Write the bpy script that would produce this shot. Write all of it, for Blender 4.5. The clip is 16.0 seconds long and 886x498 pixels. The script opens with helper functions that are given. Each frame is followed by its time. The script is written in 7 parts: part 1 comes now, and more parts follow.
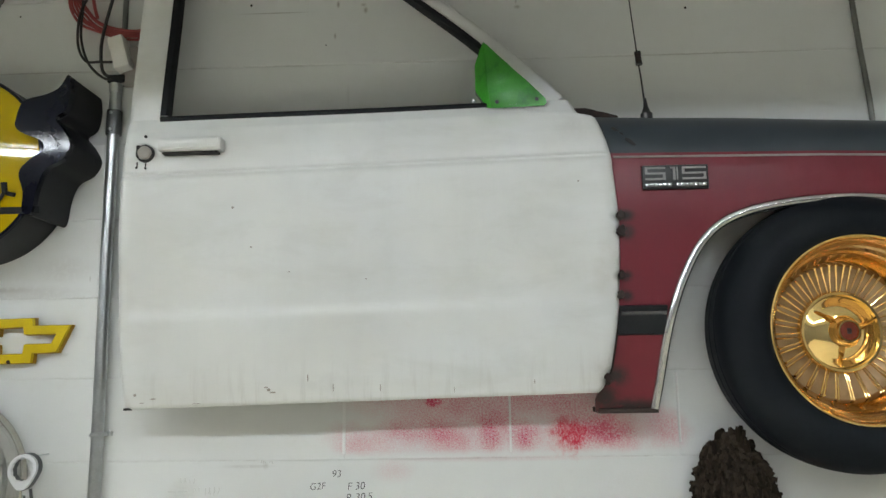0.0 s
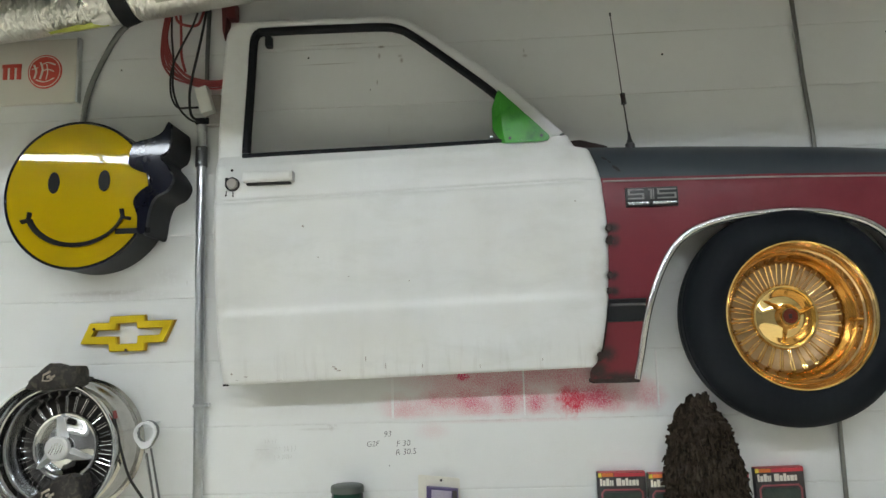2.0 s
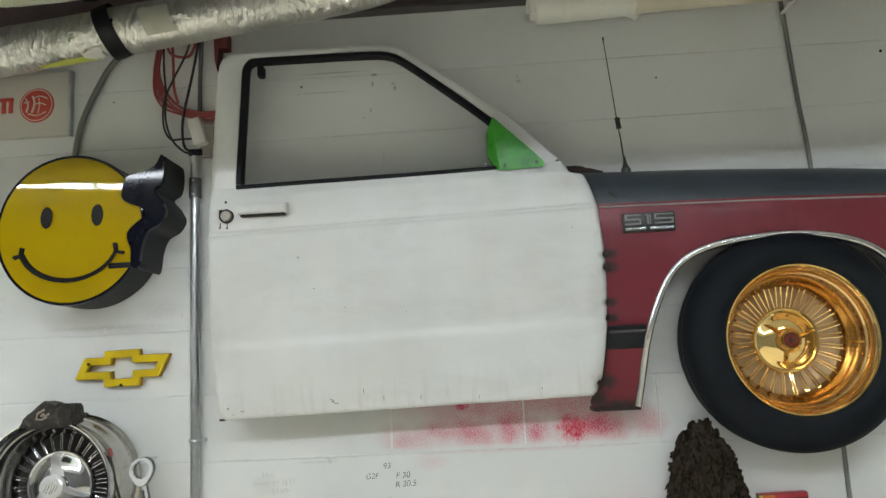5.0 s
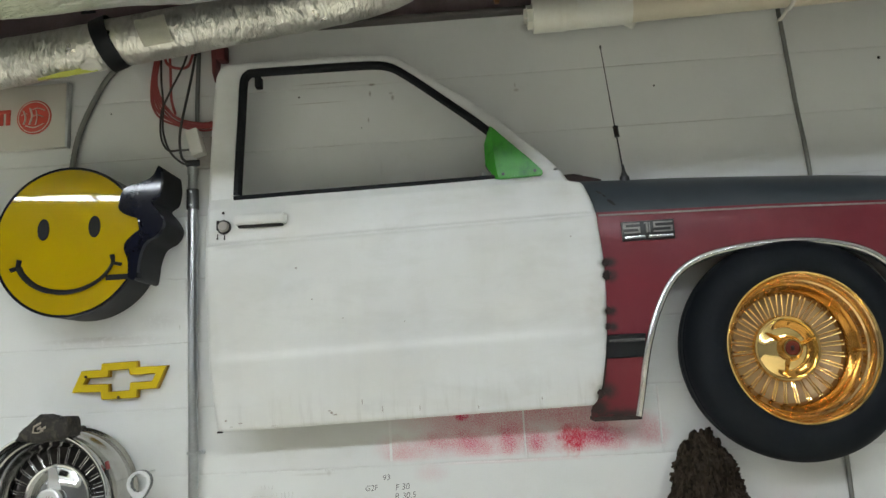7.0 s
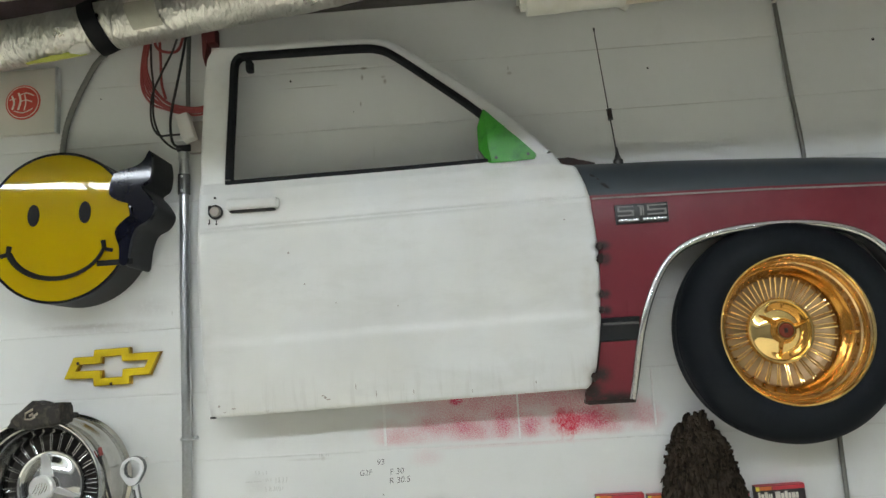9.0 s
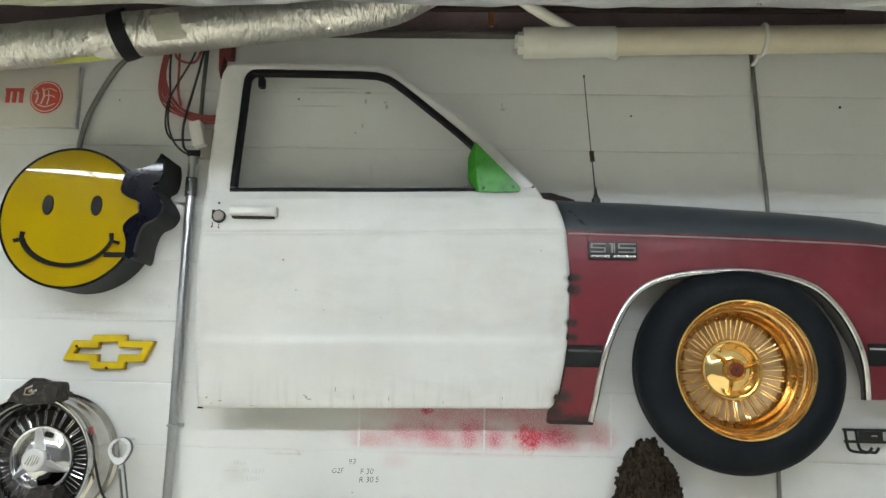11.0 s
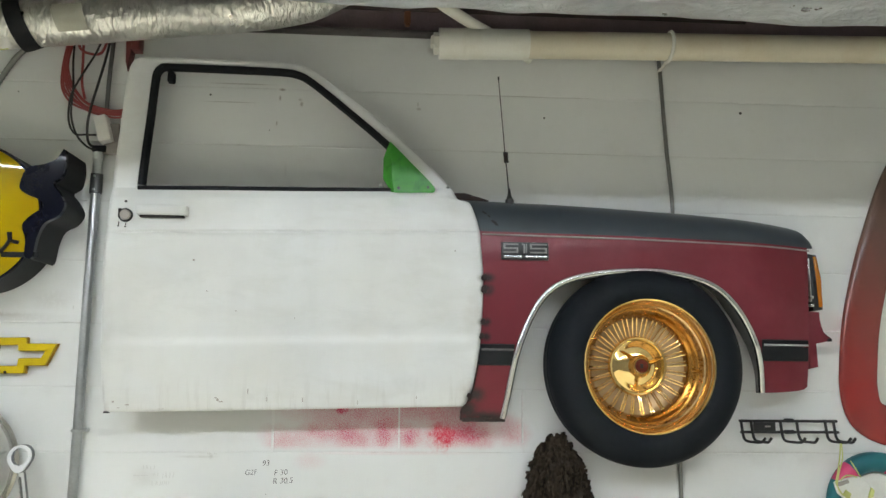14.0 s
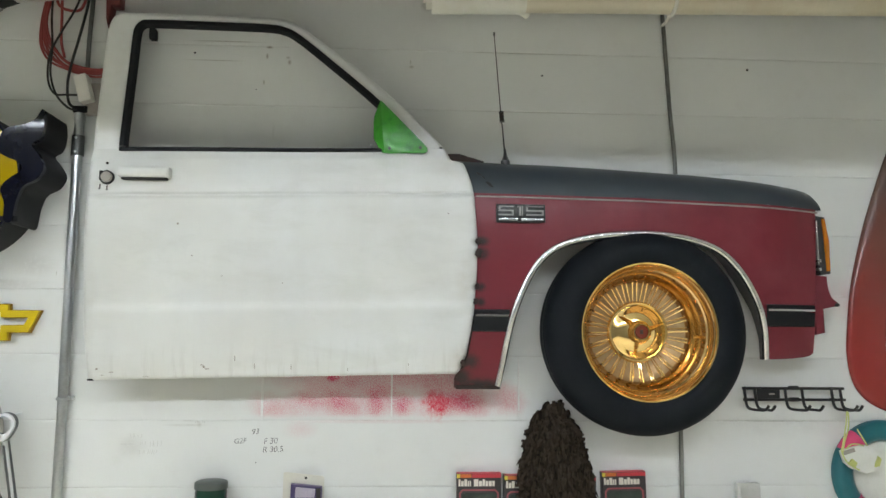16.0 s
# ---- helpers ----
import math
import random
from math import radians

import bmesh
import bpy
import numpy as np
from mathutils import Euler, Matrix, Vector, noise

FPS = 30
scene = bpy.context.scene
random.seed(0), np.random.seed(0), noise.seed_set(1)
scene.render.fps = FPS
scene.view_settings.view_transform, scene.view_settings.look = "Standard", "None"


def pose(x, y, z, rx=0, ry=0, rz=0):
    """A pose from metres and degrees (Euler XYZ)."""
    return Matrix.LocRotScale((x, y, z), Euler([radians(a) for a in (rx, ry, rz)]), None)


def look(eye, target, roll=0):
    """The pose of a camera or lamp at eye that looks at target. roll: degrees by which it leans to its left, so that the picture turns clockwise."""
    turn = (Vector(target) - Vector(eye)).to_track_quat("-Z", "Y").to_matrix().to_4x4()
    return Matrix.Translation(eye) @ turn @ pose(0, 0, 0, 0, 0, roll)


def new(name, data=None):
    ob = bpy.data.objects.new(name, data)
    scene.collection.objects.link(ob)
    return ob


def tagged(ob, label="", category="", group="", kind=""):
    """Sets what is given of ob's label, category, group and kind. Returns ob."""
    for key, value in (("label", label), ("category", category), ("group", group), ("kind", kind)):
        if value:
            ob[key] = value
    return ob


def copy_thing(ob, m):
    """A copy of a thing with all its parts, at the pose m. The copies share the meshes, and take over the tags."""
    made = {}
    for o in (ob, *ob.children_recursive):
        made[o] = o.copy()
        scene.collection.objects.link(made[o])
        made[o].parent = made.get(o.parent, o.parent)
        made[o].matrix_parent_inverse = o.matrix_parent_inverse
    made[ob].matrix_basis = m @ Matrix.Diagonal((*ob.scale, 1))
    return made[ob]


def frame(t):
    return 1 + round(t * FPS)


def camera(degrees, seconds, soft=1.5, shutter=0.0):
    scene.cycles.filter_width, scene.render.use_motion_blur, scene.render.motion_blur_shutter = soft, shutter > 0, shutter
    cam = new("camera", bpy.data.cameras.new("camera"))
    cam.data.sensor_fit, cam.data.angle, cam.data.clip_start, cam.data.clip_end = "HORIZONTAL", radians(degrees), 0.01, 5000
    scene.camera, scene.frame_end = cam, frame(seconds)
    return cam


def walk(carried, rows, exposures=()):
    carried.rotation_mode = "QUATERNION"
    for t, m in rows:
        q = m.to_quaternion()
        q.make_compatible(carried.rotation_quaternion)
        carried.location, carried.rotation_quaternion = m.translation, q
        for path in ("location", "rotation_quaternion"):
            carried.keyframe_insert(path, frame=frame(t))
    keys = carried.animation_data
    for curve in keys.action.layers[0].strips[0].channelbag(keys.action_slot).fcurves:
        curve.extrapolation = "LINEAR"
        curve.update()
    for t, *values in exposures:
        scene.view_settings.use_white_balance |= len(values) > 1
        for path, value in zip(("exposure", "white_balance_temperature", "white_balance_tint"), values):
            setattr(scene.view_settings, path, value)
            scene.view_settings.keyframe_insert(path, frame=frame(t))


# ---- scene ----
cam = camera(60.0, 16.0)
PATH = [
    (0, (-0.084, -1.915, 1.416), (-0.159, 0.056, 1.742), -0.9),
    (0.5, (-0.036, -2.107, 1.433), (-0.168, -0.134, 1.735), -0.2),
    (1, (-0.033, -2.286, 1.434), (-0.181, -0.31, 1.703), -0.3),
    (1.5, (-0.084, -2.39, 1.446), (-0.206, -0.409, 1.693), -1.2),
    (2, (-0.106, -2.406, 1.417), (-0.213, -0.428, 1.694), -1.7),
    (2.5, (-0.091, -2.402, 1.435), (-0.208, -0.422, 1.695), -1.9),
    (3, (-0.104, -2.396, 1.449), (-0.213, -0.418, 1.727), -2.2),
    (3.5, (-0.1, -2.389, 1.45), (-0.21, -0.415, 1.749), -2.3),
    (4, (-0.099, -2.395, 1.465), (-0.202, -0.42, 1.767), -2.7),
    (6.5, (-0.098, -2.388, 1.466), (-0.197, -0.419, 1.797), -2.8),
    (7, (-0.092, -2.384, 1.466), (-0.194, -0.416, 1.802), -3.1),
    (7.5, (-0.093, -2.393, 1.466), (-0.187, -0.424, 1.806), -3.3),
    (8, (-0.089, -2.382, 1.466), (-0.175, -0.413, 1.805), -4.0),
    (8.5, (-0.089, -2.363, 1.459), (-0.178, -0.392, 1.786), -4.1),
    (8.7, (-0.09, -2.361, 1.452), (-0.178, -0.388, 1.769), -3.9),
    (10.8, (-0.054, -2.557, 1.469), (-0.145, -0.58, 1.757), 0.8),
    (11, (-0.06, -2.547, 1.455), (-0.127, -0.576, 1.789), 1.3),
    (11.5, (-0.057, -2.522, 1.462), (-0.089, -0.559, 1.844), 1.8),
    (12, (-0.077, -2.532, 1.482), (-0.059, -0.568, 1.858), 2.0),
    (12.5, (-0.041, -2.537, 1.475), (0.007, -0.576, 1.862), 1.4),
    (12.8, (-0.029, -2.545, 1.496), (-0.043, -0.58, 1.868), 5.1),
    (13, (-0.04, -2.56, 1.501), (-0.035, -0.605, 1.923), 3.8),
    (13.5, (-0.042, -2.57, 1.499), (0.063, -0.599, 1.828), 1.3),
    (14, (-0.028, -2.566, 1.493), (0.1, -0.594, 1.798), 0.5),
    (14.5, (-0.008, -2.557, 1.477), (0.121, -0.585, 1.783), 0.2),
    (15, (0.015, -2.531, 1.481), (0.133, -0.559, 1.79), -0.1),
    (15.5, (0.024, -2.516, 1.472), (0.138, -0.544, 1.788), -0.2),
    (16, (0.025, -2.482, 1.476), (0.133, -0.498, 1.71), 0.4),
]
walk(cam, [(t, look(eye, target, roll)) for t, eye, target, roll in PATH],
     [(0.0, -0.10), (1.0, -0.05), (4.2, -0.05), (6.5, -0.06), (8.7, -0.06), (10.8, 0.18), (13.0, 0.24), (16.0, 0.18)])

# ---- light ----
world = bpy.data.worlds.new("world")
scene.world = world
world.use_nodes = True
world.node_tree.nodes["Background"].inputs[0].default_value = (0.6, 0.65, 0.7, 1)
world.node_tree.nodes["Background"].inputs[1].default_value = 0.02
TUBE_POWER = 45.0
LAMP_Y, LAMP_Z = -3.42, 3.02
FILL_Y = -1.98


# ---- materials ----
def nodes_of(name):
    m = bpy.data.materials.new(name)
    m.use_nodes = True
    nt = m.node_tree
    return m, nt, nt.nodes["Principled BSDF"]


def link(nt, a, b):
    nt.links.new(a, b)


def noise_node(nt, scale, detail=4.0, rough=0.55, vec=None, distort=0.0):
    n = nt.nodes.new("ShaderNodeTexNoise")
    n.inputs["Scale"].default_value = scale
    n.inputs["Detail"].default_value = detail
    n.inputs["Roughness"].default_value = rough
    n.inputs["Distortion"].default_value = distort
    if vec is not None:
        link(nt, vec, n.inputs["Vector"])
    return n


def ramp(nt, fac, lo, hi, c0=(0, 0, 0, 1), c1=(1, 1, 1, 1)):
    r = nt.nodes.new("ShaderNodeValToRGB")
    r.color_ramp.elements[0].position, r.color_ramp.elements[1].position = lo, hi
    r.color_ramp.elements[0].color, r.color_ramp.elements[1].color = c0, c1
    link(nt, fac, r.inputs[0])
    return r.outputs[0]


def mix(nt, fac, a, b, how="MIX"):
    n = nt.nodes.new("ShaderNodeMix")
    n.data_type, n.blend_type = "RGBA", how
    for sock, v in ((n.inputs[0], fac), (n.inputs[6], a), (n.inputs[7], b)):
        if hasattr(v, "links"):
            link(nt, v, sock)
        elif isinstance(v, (int, float)):
            sock.default_value = v
        else:
            sock.default_value = (*v, 1) if len(v) == 3 else v
    return n.outputs[2]


def calc(nt, how, a, b=0.0, clamp=False):
    n = nt.nodes.new("ShaderNodeMath")
    n.operation, n.use_clamp = how, clamp
    for sock, v in zip(n.inputs, (a, b)):
        if hasattr(v, "links"):
            link(nt, v, sock)
        else:
            sock.default_value = v
    return n.outputs[0]


def bump(nt, bsdf, height, strength, distance):
    b = nt.nodes.new("ShaderNodeBump")
    b.inputs["Strength"].default_value = strength
    b.inputs["Distance"].default_value = distance
    link(nt, height, b.inputs["Height"])
    link(nt, b.outputs[0], bsdf.inputs["Normal"])


def world_place(nt):
    return nt.nodes.new("ShaderNodeNewGeometry").outputs["Position"]


def surface(name, color, rough=0.5, metal=0.0, wear=None, wear_amount=0.35, scale=9.0, fine=120.0, vary=0.12,
            relief=0.15, depth=0.001, coat=0.0, distort=0.0, spec=0.5):
    """A surface with broad stains of the colour wear and fine grain in tone, gloss and relief."""
    m, nt, b = nodes_of(name)
    at = world_place(nt)
    broad = noise_node(nt, scale, 5, 0.6, at, distort)
    grain = noise_node(nt, fine, 3, 0.6, at)
    dark = tuple(c * (1 - vary) for c in color)
    base = mix(nt, grain.outputs[0], dark, tuple(min(1, c * (1 + vary)) for c in color))
    stain = ramp(nt, broad.outputs[0], 0.48, 0.75)
    base = mix(nt, calc(nt, "MULTIPLY", stain, wear_amount), base, wear or tuple(c * 0.7 for c in color))
    link(nt, base, b.inputs["Base Color"])
    b.inputs["Metallic"].default_value = metal
    b.inputs["Specular IOR Level"].default_value = spec
    link(nt, calc(nt, "ADD", calc(nt, "MULTIPLY", broad.outputs[0], 0.25 * rough), rough * 0.87), b.inputs["Roughness"])
    b.inputs["Coat Weight"].default_value = coat
    b.inputs["Coat Roughness"].default_value = 0.08
    if relief:
        bump(nt, b, grain.outputs[0], relief, depth)
    return m


def spot(nt, at, x, z, rx, rz, soft=0.5):
    """1 inside an ellipse on the wall, falling to 0 over its soft rim."""
    sep = nt.nodes.new("ShaderNodeSeparateXYZ")
    link(nt, at, sep.inputs[0])
    dx = calc(nt, "DIVIDE", calc(nt, "SUBTRACT", sep.outputs[0], x), rx)
    dz = calc(nt, "DIVIDE", calc(nt, "SUBTRACT", sep.outputs[2], z), rz)
    d = calc(nt, "SQRT", calc(nt, "ADD", calc(nt, "MULTIPLY", dx, dx), calc(nt, "MULTIPLY", dz, dz)))
    n = nt.nodes.new("ShaderNodeMapRange")
    n.interpolation_type = "SMOOTHSTEP"
    n.inputs["From Min"].default_value, n.inputs["From Max"].default_value = 1.0, 1.0 - soft
    link(nt, d, n.inputs["Value"])
    return n.outputs[0]


def wall_paint():
    """White block paint with roller texture, scuffs and red overspray."""
    m, nt, b = nodes_of("painted_block")
    at = world_place(nt)
    broad, mid = noise_node(nt, 2.2, 5, 0.6, at), noise_node(nt, 14, 5, 0.65, at)
    fine, pores = noise_node(nt, 170, 4, 0.7, at), noise_node(nt, 420, 2, 0.5, at)
    base = mix(nt, broad.outputs[0], (0.70, 0.71, 0.695), (0.80, 0.81, 0.80))
    base = mix(nt, calc(nt, "MULTIPLY", ramp(nt, mid.outputs[0], 0.55, 0.85), 0.25), base, (0.60, 0.585, 0.54))
    # sparse dark scuffs, drawn out sideways
    long = nt.nodes.new("ShaderNodeMapping")
    long.inputs["Scale"].default_value = (5, 1, 26)
    link(nt, at, long.inputs[0])
    scuff = noise_node(nt, 1.6, 6, 0.7, long.outputs[0])
    base = mix(nt, calc(nt, "MULTIPLY", ramp(nt, scuff.outputs[0], 0.69, 0.78), 0.30), base, (0.38, 0.36, 0.33))
    # red overspray, patchy, in the course below the door
    cloud = noise_node(nt, 20, 3, 0.5, at)
    drift = mix(nt, 0.03, at, noise_node(nt, 14, 4, 0.65, at).outputs[1], "LINEAR_LIGHT")
    total = None
    for x, z, rx, rz, amount in ((-0.12, 1.355, 0.38, 0.075, 0.50), (0.16, 1.36, 0.20, 0.07, 0.42), (-0.185, 1.353, 0.028, 0.018, 0.9), (-0.23, 1.290, 0.13, 0.045, 0.36), (-0.39, 1.262, 0.09, 0.06, 0.30), (-0.30, 1.262, 0.12, 0.06, 0.22),
                                 (-0.145, 1.268, 0.09, 0.055, 0.40), (-0.04, 1.295, 0.075, 0.05, 0.52), (-0.05, 1.252, 0.05, 0.035, 0.36), (0.035, 1.268, 0.055, 0.055, 0.55), (0.15, 1.285, 0.10, 0.07, 0.42),
                                 (0.245, 1.285, 0.11, 0.065, 0.60), (0.372, 1.285, 0.075, 0.07, 0.46), (0.0, 1.27, 0.52, 0.09, 0.16)):
        one = calc(nt, "MULTIPLY", spot(nt, drift, x, z, rx, rz, 0.9), amount)
        total = one if total is None else calc(nt, "ADD", total, one)
    level = nt.nodes.new("ShaderNodeSeparateXYZ")
    link(nt, at, level.inputs[0])
    above = nt.nodes.new("ShaderNodeMapRange")
    above.inputs["From Min"].default_value, above.inputs["From Max"].default_value = 1.222, 1.240
    link(nt, level.outputs[2], above.inputs["Value"])
    total = calc(nt, "MULTIPLY", calc(nt, "MULTIPLY", total, 1.7), above.outputs[0])
    for x, z, rx, rz, amount in ((-0.285, 1.192, 0.07, 0.04, 0.26), (-0.02, 1.217, 0.40, 0.010, 0.22), (1.5, 1.62, 0.12, 0.10, 0.26), (1.36, 1.66, 0.1, 0.12, 0.14)):
        total = calc(nt, "ADD", total, calc(nt, "MULTIPLY", spot(nt, at, x, z, rx, rz, 0.9), amount))
    stipple = ramp(nt, noise_node(nt, 230, 4, 0.75, at).outputs[0], 0.36, 0.62)
    density = calc(nt, "ADD", calc(nt, "MULTIPLY", ramp(nt, cloud.outputs[0], 0.15, 0.85), 0.40), calc(nt, "MULTIPLY", stipple, 0.65))
    spray = calc(nt, "MULTIPLY", total, density, True)
    base = mix(nt, spray, base, (0.61, 0.065, 0.135))
    # the thickest part, beaded and drawn out downwards
    tall = nt.nodes.new("ShaderNodeMapping")
    tall.inputs["Scale"].default_value = (1, 1, 0.45)
    link(nt, at, tall.inputs[0])
    beads = noise_node(nt, 210, 4, 0.7, tall.outputs[0])
    torn = mix(nt, 0.055, at, noise_node(nt, 26, 4, 0.65, at).outputs[1], "LINEAR_LIGHT")
    for x, z, rx, rz, gain, lo, hi, color in ((0.140, 1.271, 0.052, 0.056, 1.25, 0.32, 0.58, (0.62, 0.018, 0.05)), (0.168, 1.268, 0.045, 0.040, 1.0, 0.42, 0.60, (0.62, 0.02, 0.06)),
                                              (0.235, 1.276, 0.075, 0.048, 0.9, 0.46, 0.62, (0.60, 0.06, 0.12))):
        patch = calc(nt, "MULTIPLY", calc(nt, "MINIMUM", calc(nt, "MULTIPLY", spot(nt, torn, x, z, rx, rz, 0.9), gain), 1.0), ramp(nt, beads.outputs[0], lo, hi))
        base = mix(nt, patch, base, color)
    # brown stains seen through the window opening, and darker patches beside the conduit, under the round sign
    for x, z, rx, rz, amount in ((-0.421, 2.436, 0.016, 0.007, 0.75), (-0.428, 2.405, 0.006, 0.014, 0.65), (-0.354, 2.386, 0.008, 0.013, 0.6), (-0.359, 2.402, 0.010, 0.007, 0.5), (-0.436, 2.315, 0.004, 0.013, 0.6),
                                 (-0.56, 2.452, 0.16, 0.0035, 0.55), (-0.60, 2.386, 0.13, 0.0028, 0.5), (-0.40, 2.15, 0.006, 0.04, 0.1), (0.05, 2.381, 0.012, 0.008, 0.45), (0.047, 2.398, 0.004, 0.012, 0.4), (0.10, 2.60, 0.03, 0.03, 0.5),
                                 (-1.28, 1.64, 0.26, 0.03, 0.25), (-1.13, 1.70, 0.10, 0.05, 0.18), (-1.35, 1.65, 0.20, 0.012, 0.3), (-0.64, 1.205, 0.09, 0.006, 0.2), (-0.598, 1.206, 0.010, 0.012, 0.22), (-0.80, 1.14, 0.06, 0.05, 0.14),
                                 (-1.063, 1.675, 0.003, 0.010, 0.5), (1.16, 1.222, 0.20, 0.030, 0.10), (0.42, 2.438, 0.30, 0.0025, 0.4), (0.55, 2.234, 0.45, 0.0025, 0.35), (-1.2, 2.236, 0.30, 0.0025, 0.3)):
        base = mix(nt, calc(nt, "MULTIPLY", calc(nt, "MULTIPLY", spot(nt, at, x, z, rx, rz, 0.9), amount), ramp(nt, noise_node(nt, 60, 4, 0.7, at).outputs[0], 0.22, 0.5)), base, (0.22, 0.18, 0.14))
    # dirt caught in the bed joints, here and there
    course = calc(nt, "ABSOLUTE", calc(nt, "SUBTRACT", calc(nt, "FRACT", calc(nt, "ADD", calc(nt, "DIVIDE", level.outputs[2], 0.2032), 0.5)), 0.5))
    thread = nt.nodes.new("ShaderNodeMapRange")
    thread.inputs["From Min"].default_value, thread.inputs["From Max"].default_value = 0.011, 0.002
    link(nt, calc(nt, "ADD", course, calc(nt, "MULTIPLY", calc(nt, "SUBTRACT", noise_node(nt, 30, 3, 0.6, at).outputs[0], 0.5), 0.012)), thread.inputs["Value"])
    broken = calc(nt, "MULTIPLY", ramp(nt, noise_node(nt, 4.5, 4, 0.65, at).outputs[0], 0.42, 0.62), ramp(nt, noise_node(nt, 45, 3, 0.6, at).outputs[0], 0.30, 0.60))
    base = mix(nt, calc(nt, "MULTIPLY", calc(nt, "MULTIPLY", thread.outputs[0], broken), 0.38), base, (0.30, 0.27, 0.235))
    # hairline scratches and rubbed patches
    rub = nt.nodes.new("ShaderNodeMapping")
    rub.inputs["Rotation"].default_value = (0, 0.5, 0)
    rub.inputs["Scale"].default_value = (3, 1, 40)
    link(nt, at, rub.inputs[0])
    hair = calc(nt, "MULTIPLY", ramp(nt, noise_node(nt, 2.2, 5, 0.7, rub.outputs[0]).outputs[0], 0.70, 0.74), ramp(nt, noise_node(nt, 3.0, 3, 0.5, at).outputs[0], 0.50, 0.60))
    base = mix(nt, calc(nt, "MULTIPLY", hair, 0.35), base, (0.42, 0.39, 0.36))
    # grey smudges round the shelf things
    smudge = calc(nt, "ADD", calc(nt, "MULTIPLY", spot(nt, at, -0.27, 1.05, 0.10, 0.05, 0.9), 0.30), calc(nt, "MULTIPLY", spot(nt, at, 1.28, 1.20, 0.26, 0.05, 0.9), 0.16))
    base = mix(nt, calc(nt, "MULTIPLY", smudge, ramp(nt, mid.outputs[0], 0.3, 0.6)), base, (0.36, 0.35, 0.33))
    link(nt, base, b.inputs["Base Color"])
    b.inputs["Roughness"].default_value = 0.52
    b.inputs["Specular IOR Level"].default_value = 0.35
    h = calc(nt, "ADD", calc(nt, "MULTIPLY", fine.outputs[0], 0.7), calc(nt, "MULTIPLY", mid.outputs[0], 0.8))
    bump(nt, b, calc(nt, "ADD", h, calc(nt, "MULTIPLY", pores.outputs[0], 0.25)), 0.35, 0.0022)
    return m


def foil(name, tint, streak, strength, rough=0.12, shine=0.95, cell=70.0, wash=None, folds=False):
    """Aluminium facing, crushed into small sharp facets that run with the streak, over broad soft folds."""
    m, nt, b = nodes_of(name)
    at = world_place(nt)
    warp = noise_node(nt, 9, 3, 0.6, at)
    bent = mix(nt, 0.03, at, warp.outputs[1], "LINEAR_LIGHT")
    pulled = nt.nodes.new("ShaderNodeMapping")
    pulled.inputs["Scale"].default_value = streak
    pulled.inputs["Rotation"].default_value = (0, 0, 0.45 if folds else 0)
    link(nt, bent, pulled.inputs[0])
    total = None
    for scale, amount in ((6.5, 2.6), (17.0, 1.25), (44.0, 0.50), (110.0, 0.16)) if folds else ():
        # sharp ridges where the sheet was folded and pressed flat again
        fold = calc(nt, "ABSOLUTE", calc(nt, "SUBTRACT", noise_node(nt, scale, 2, 0.5, pulled.outputs[0], 0.6).outputs[0], 0.5))
        one = calc(nt, "MULTIPLY", calc(nt, "POWER", calc(nt, "SUBTRACT", 1.0, fold), 6.0), amount)
        total = one if total is None else calc(nt, "ADD", total, one)
    for scale, amount in () if folds else ((cell, 1.0), (cell * 2.3, 0.45), (cell * 0.35, 1.3)):
        v = nt.nodes.new("ShaderNodeTexVoronoi")
        v.feature = "F1"
        v.inputs["Scale"].default_value = scale
        link(nt, pulled.outputs[0], v.inputs["Vector"])
        one = calc(nt, "MULTIPLY", v.outputs["Distance"], amount * 70.0 / scale)
        total = one if total is None else calc(nt, "ADD", total, one)
    broad = noise_node(nt, cell * 0.12, 3, 0.55, pulled.outputs[0], 0.5)
    where = noise_node(nt, 3.1, 3, 0.55, at)
    patch = calc(nt, "ADD", calc(nt, "MULTIPLY", ramp(nt, where.outputs[0], 0.36, 0.60), 0.8 if folds else 0.7), 0.2 if folds else 0.3)
    h = calc(nt, "ADD", calc(nt, "MULTIPLY", broad.outputs[0], 1.6), calc(nt, "MULTIPLY", total, patch))
    bump(nt, b, h, strength, 0.008)
    dull = noise_node(nt, 6, 4, 0.6, at)
    base = mix(nt, ramp(nt, dull.outputs[0], 0.35, 0.7), tint, tuple(c * 0.80 for c in tint))
    if wash:
        for x, z, rx, rz, amount, color in wash:
            base = mix(nt, calc(nt, "MULTIPLY", spot(nt, bent, x, z, rx, rz, 0.8), amount), base, color)
    link(nt, base, b.inputs["Base Color"])
    b.inputs["Metallic"].default_value = shine
    link(nt, calc(nt, "ADD", calc(nt, "MULTIPLY", dull.outputs[0], 0.22), rough), b.inputs["Roughness"])
    return m


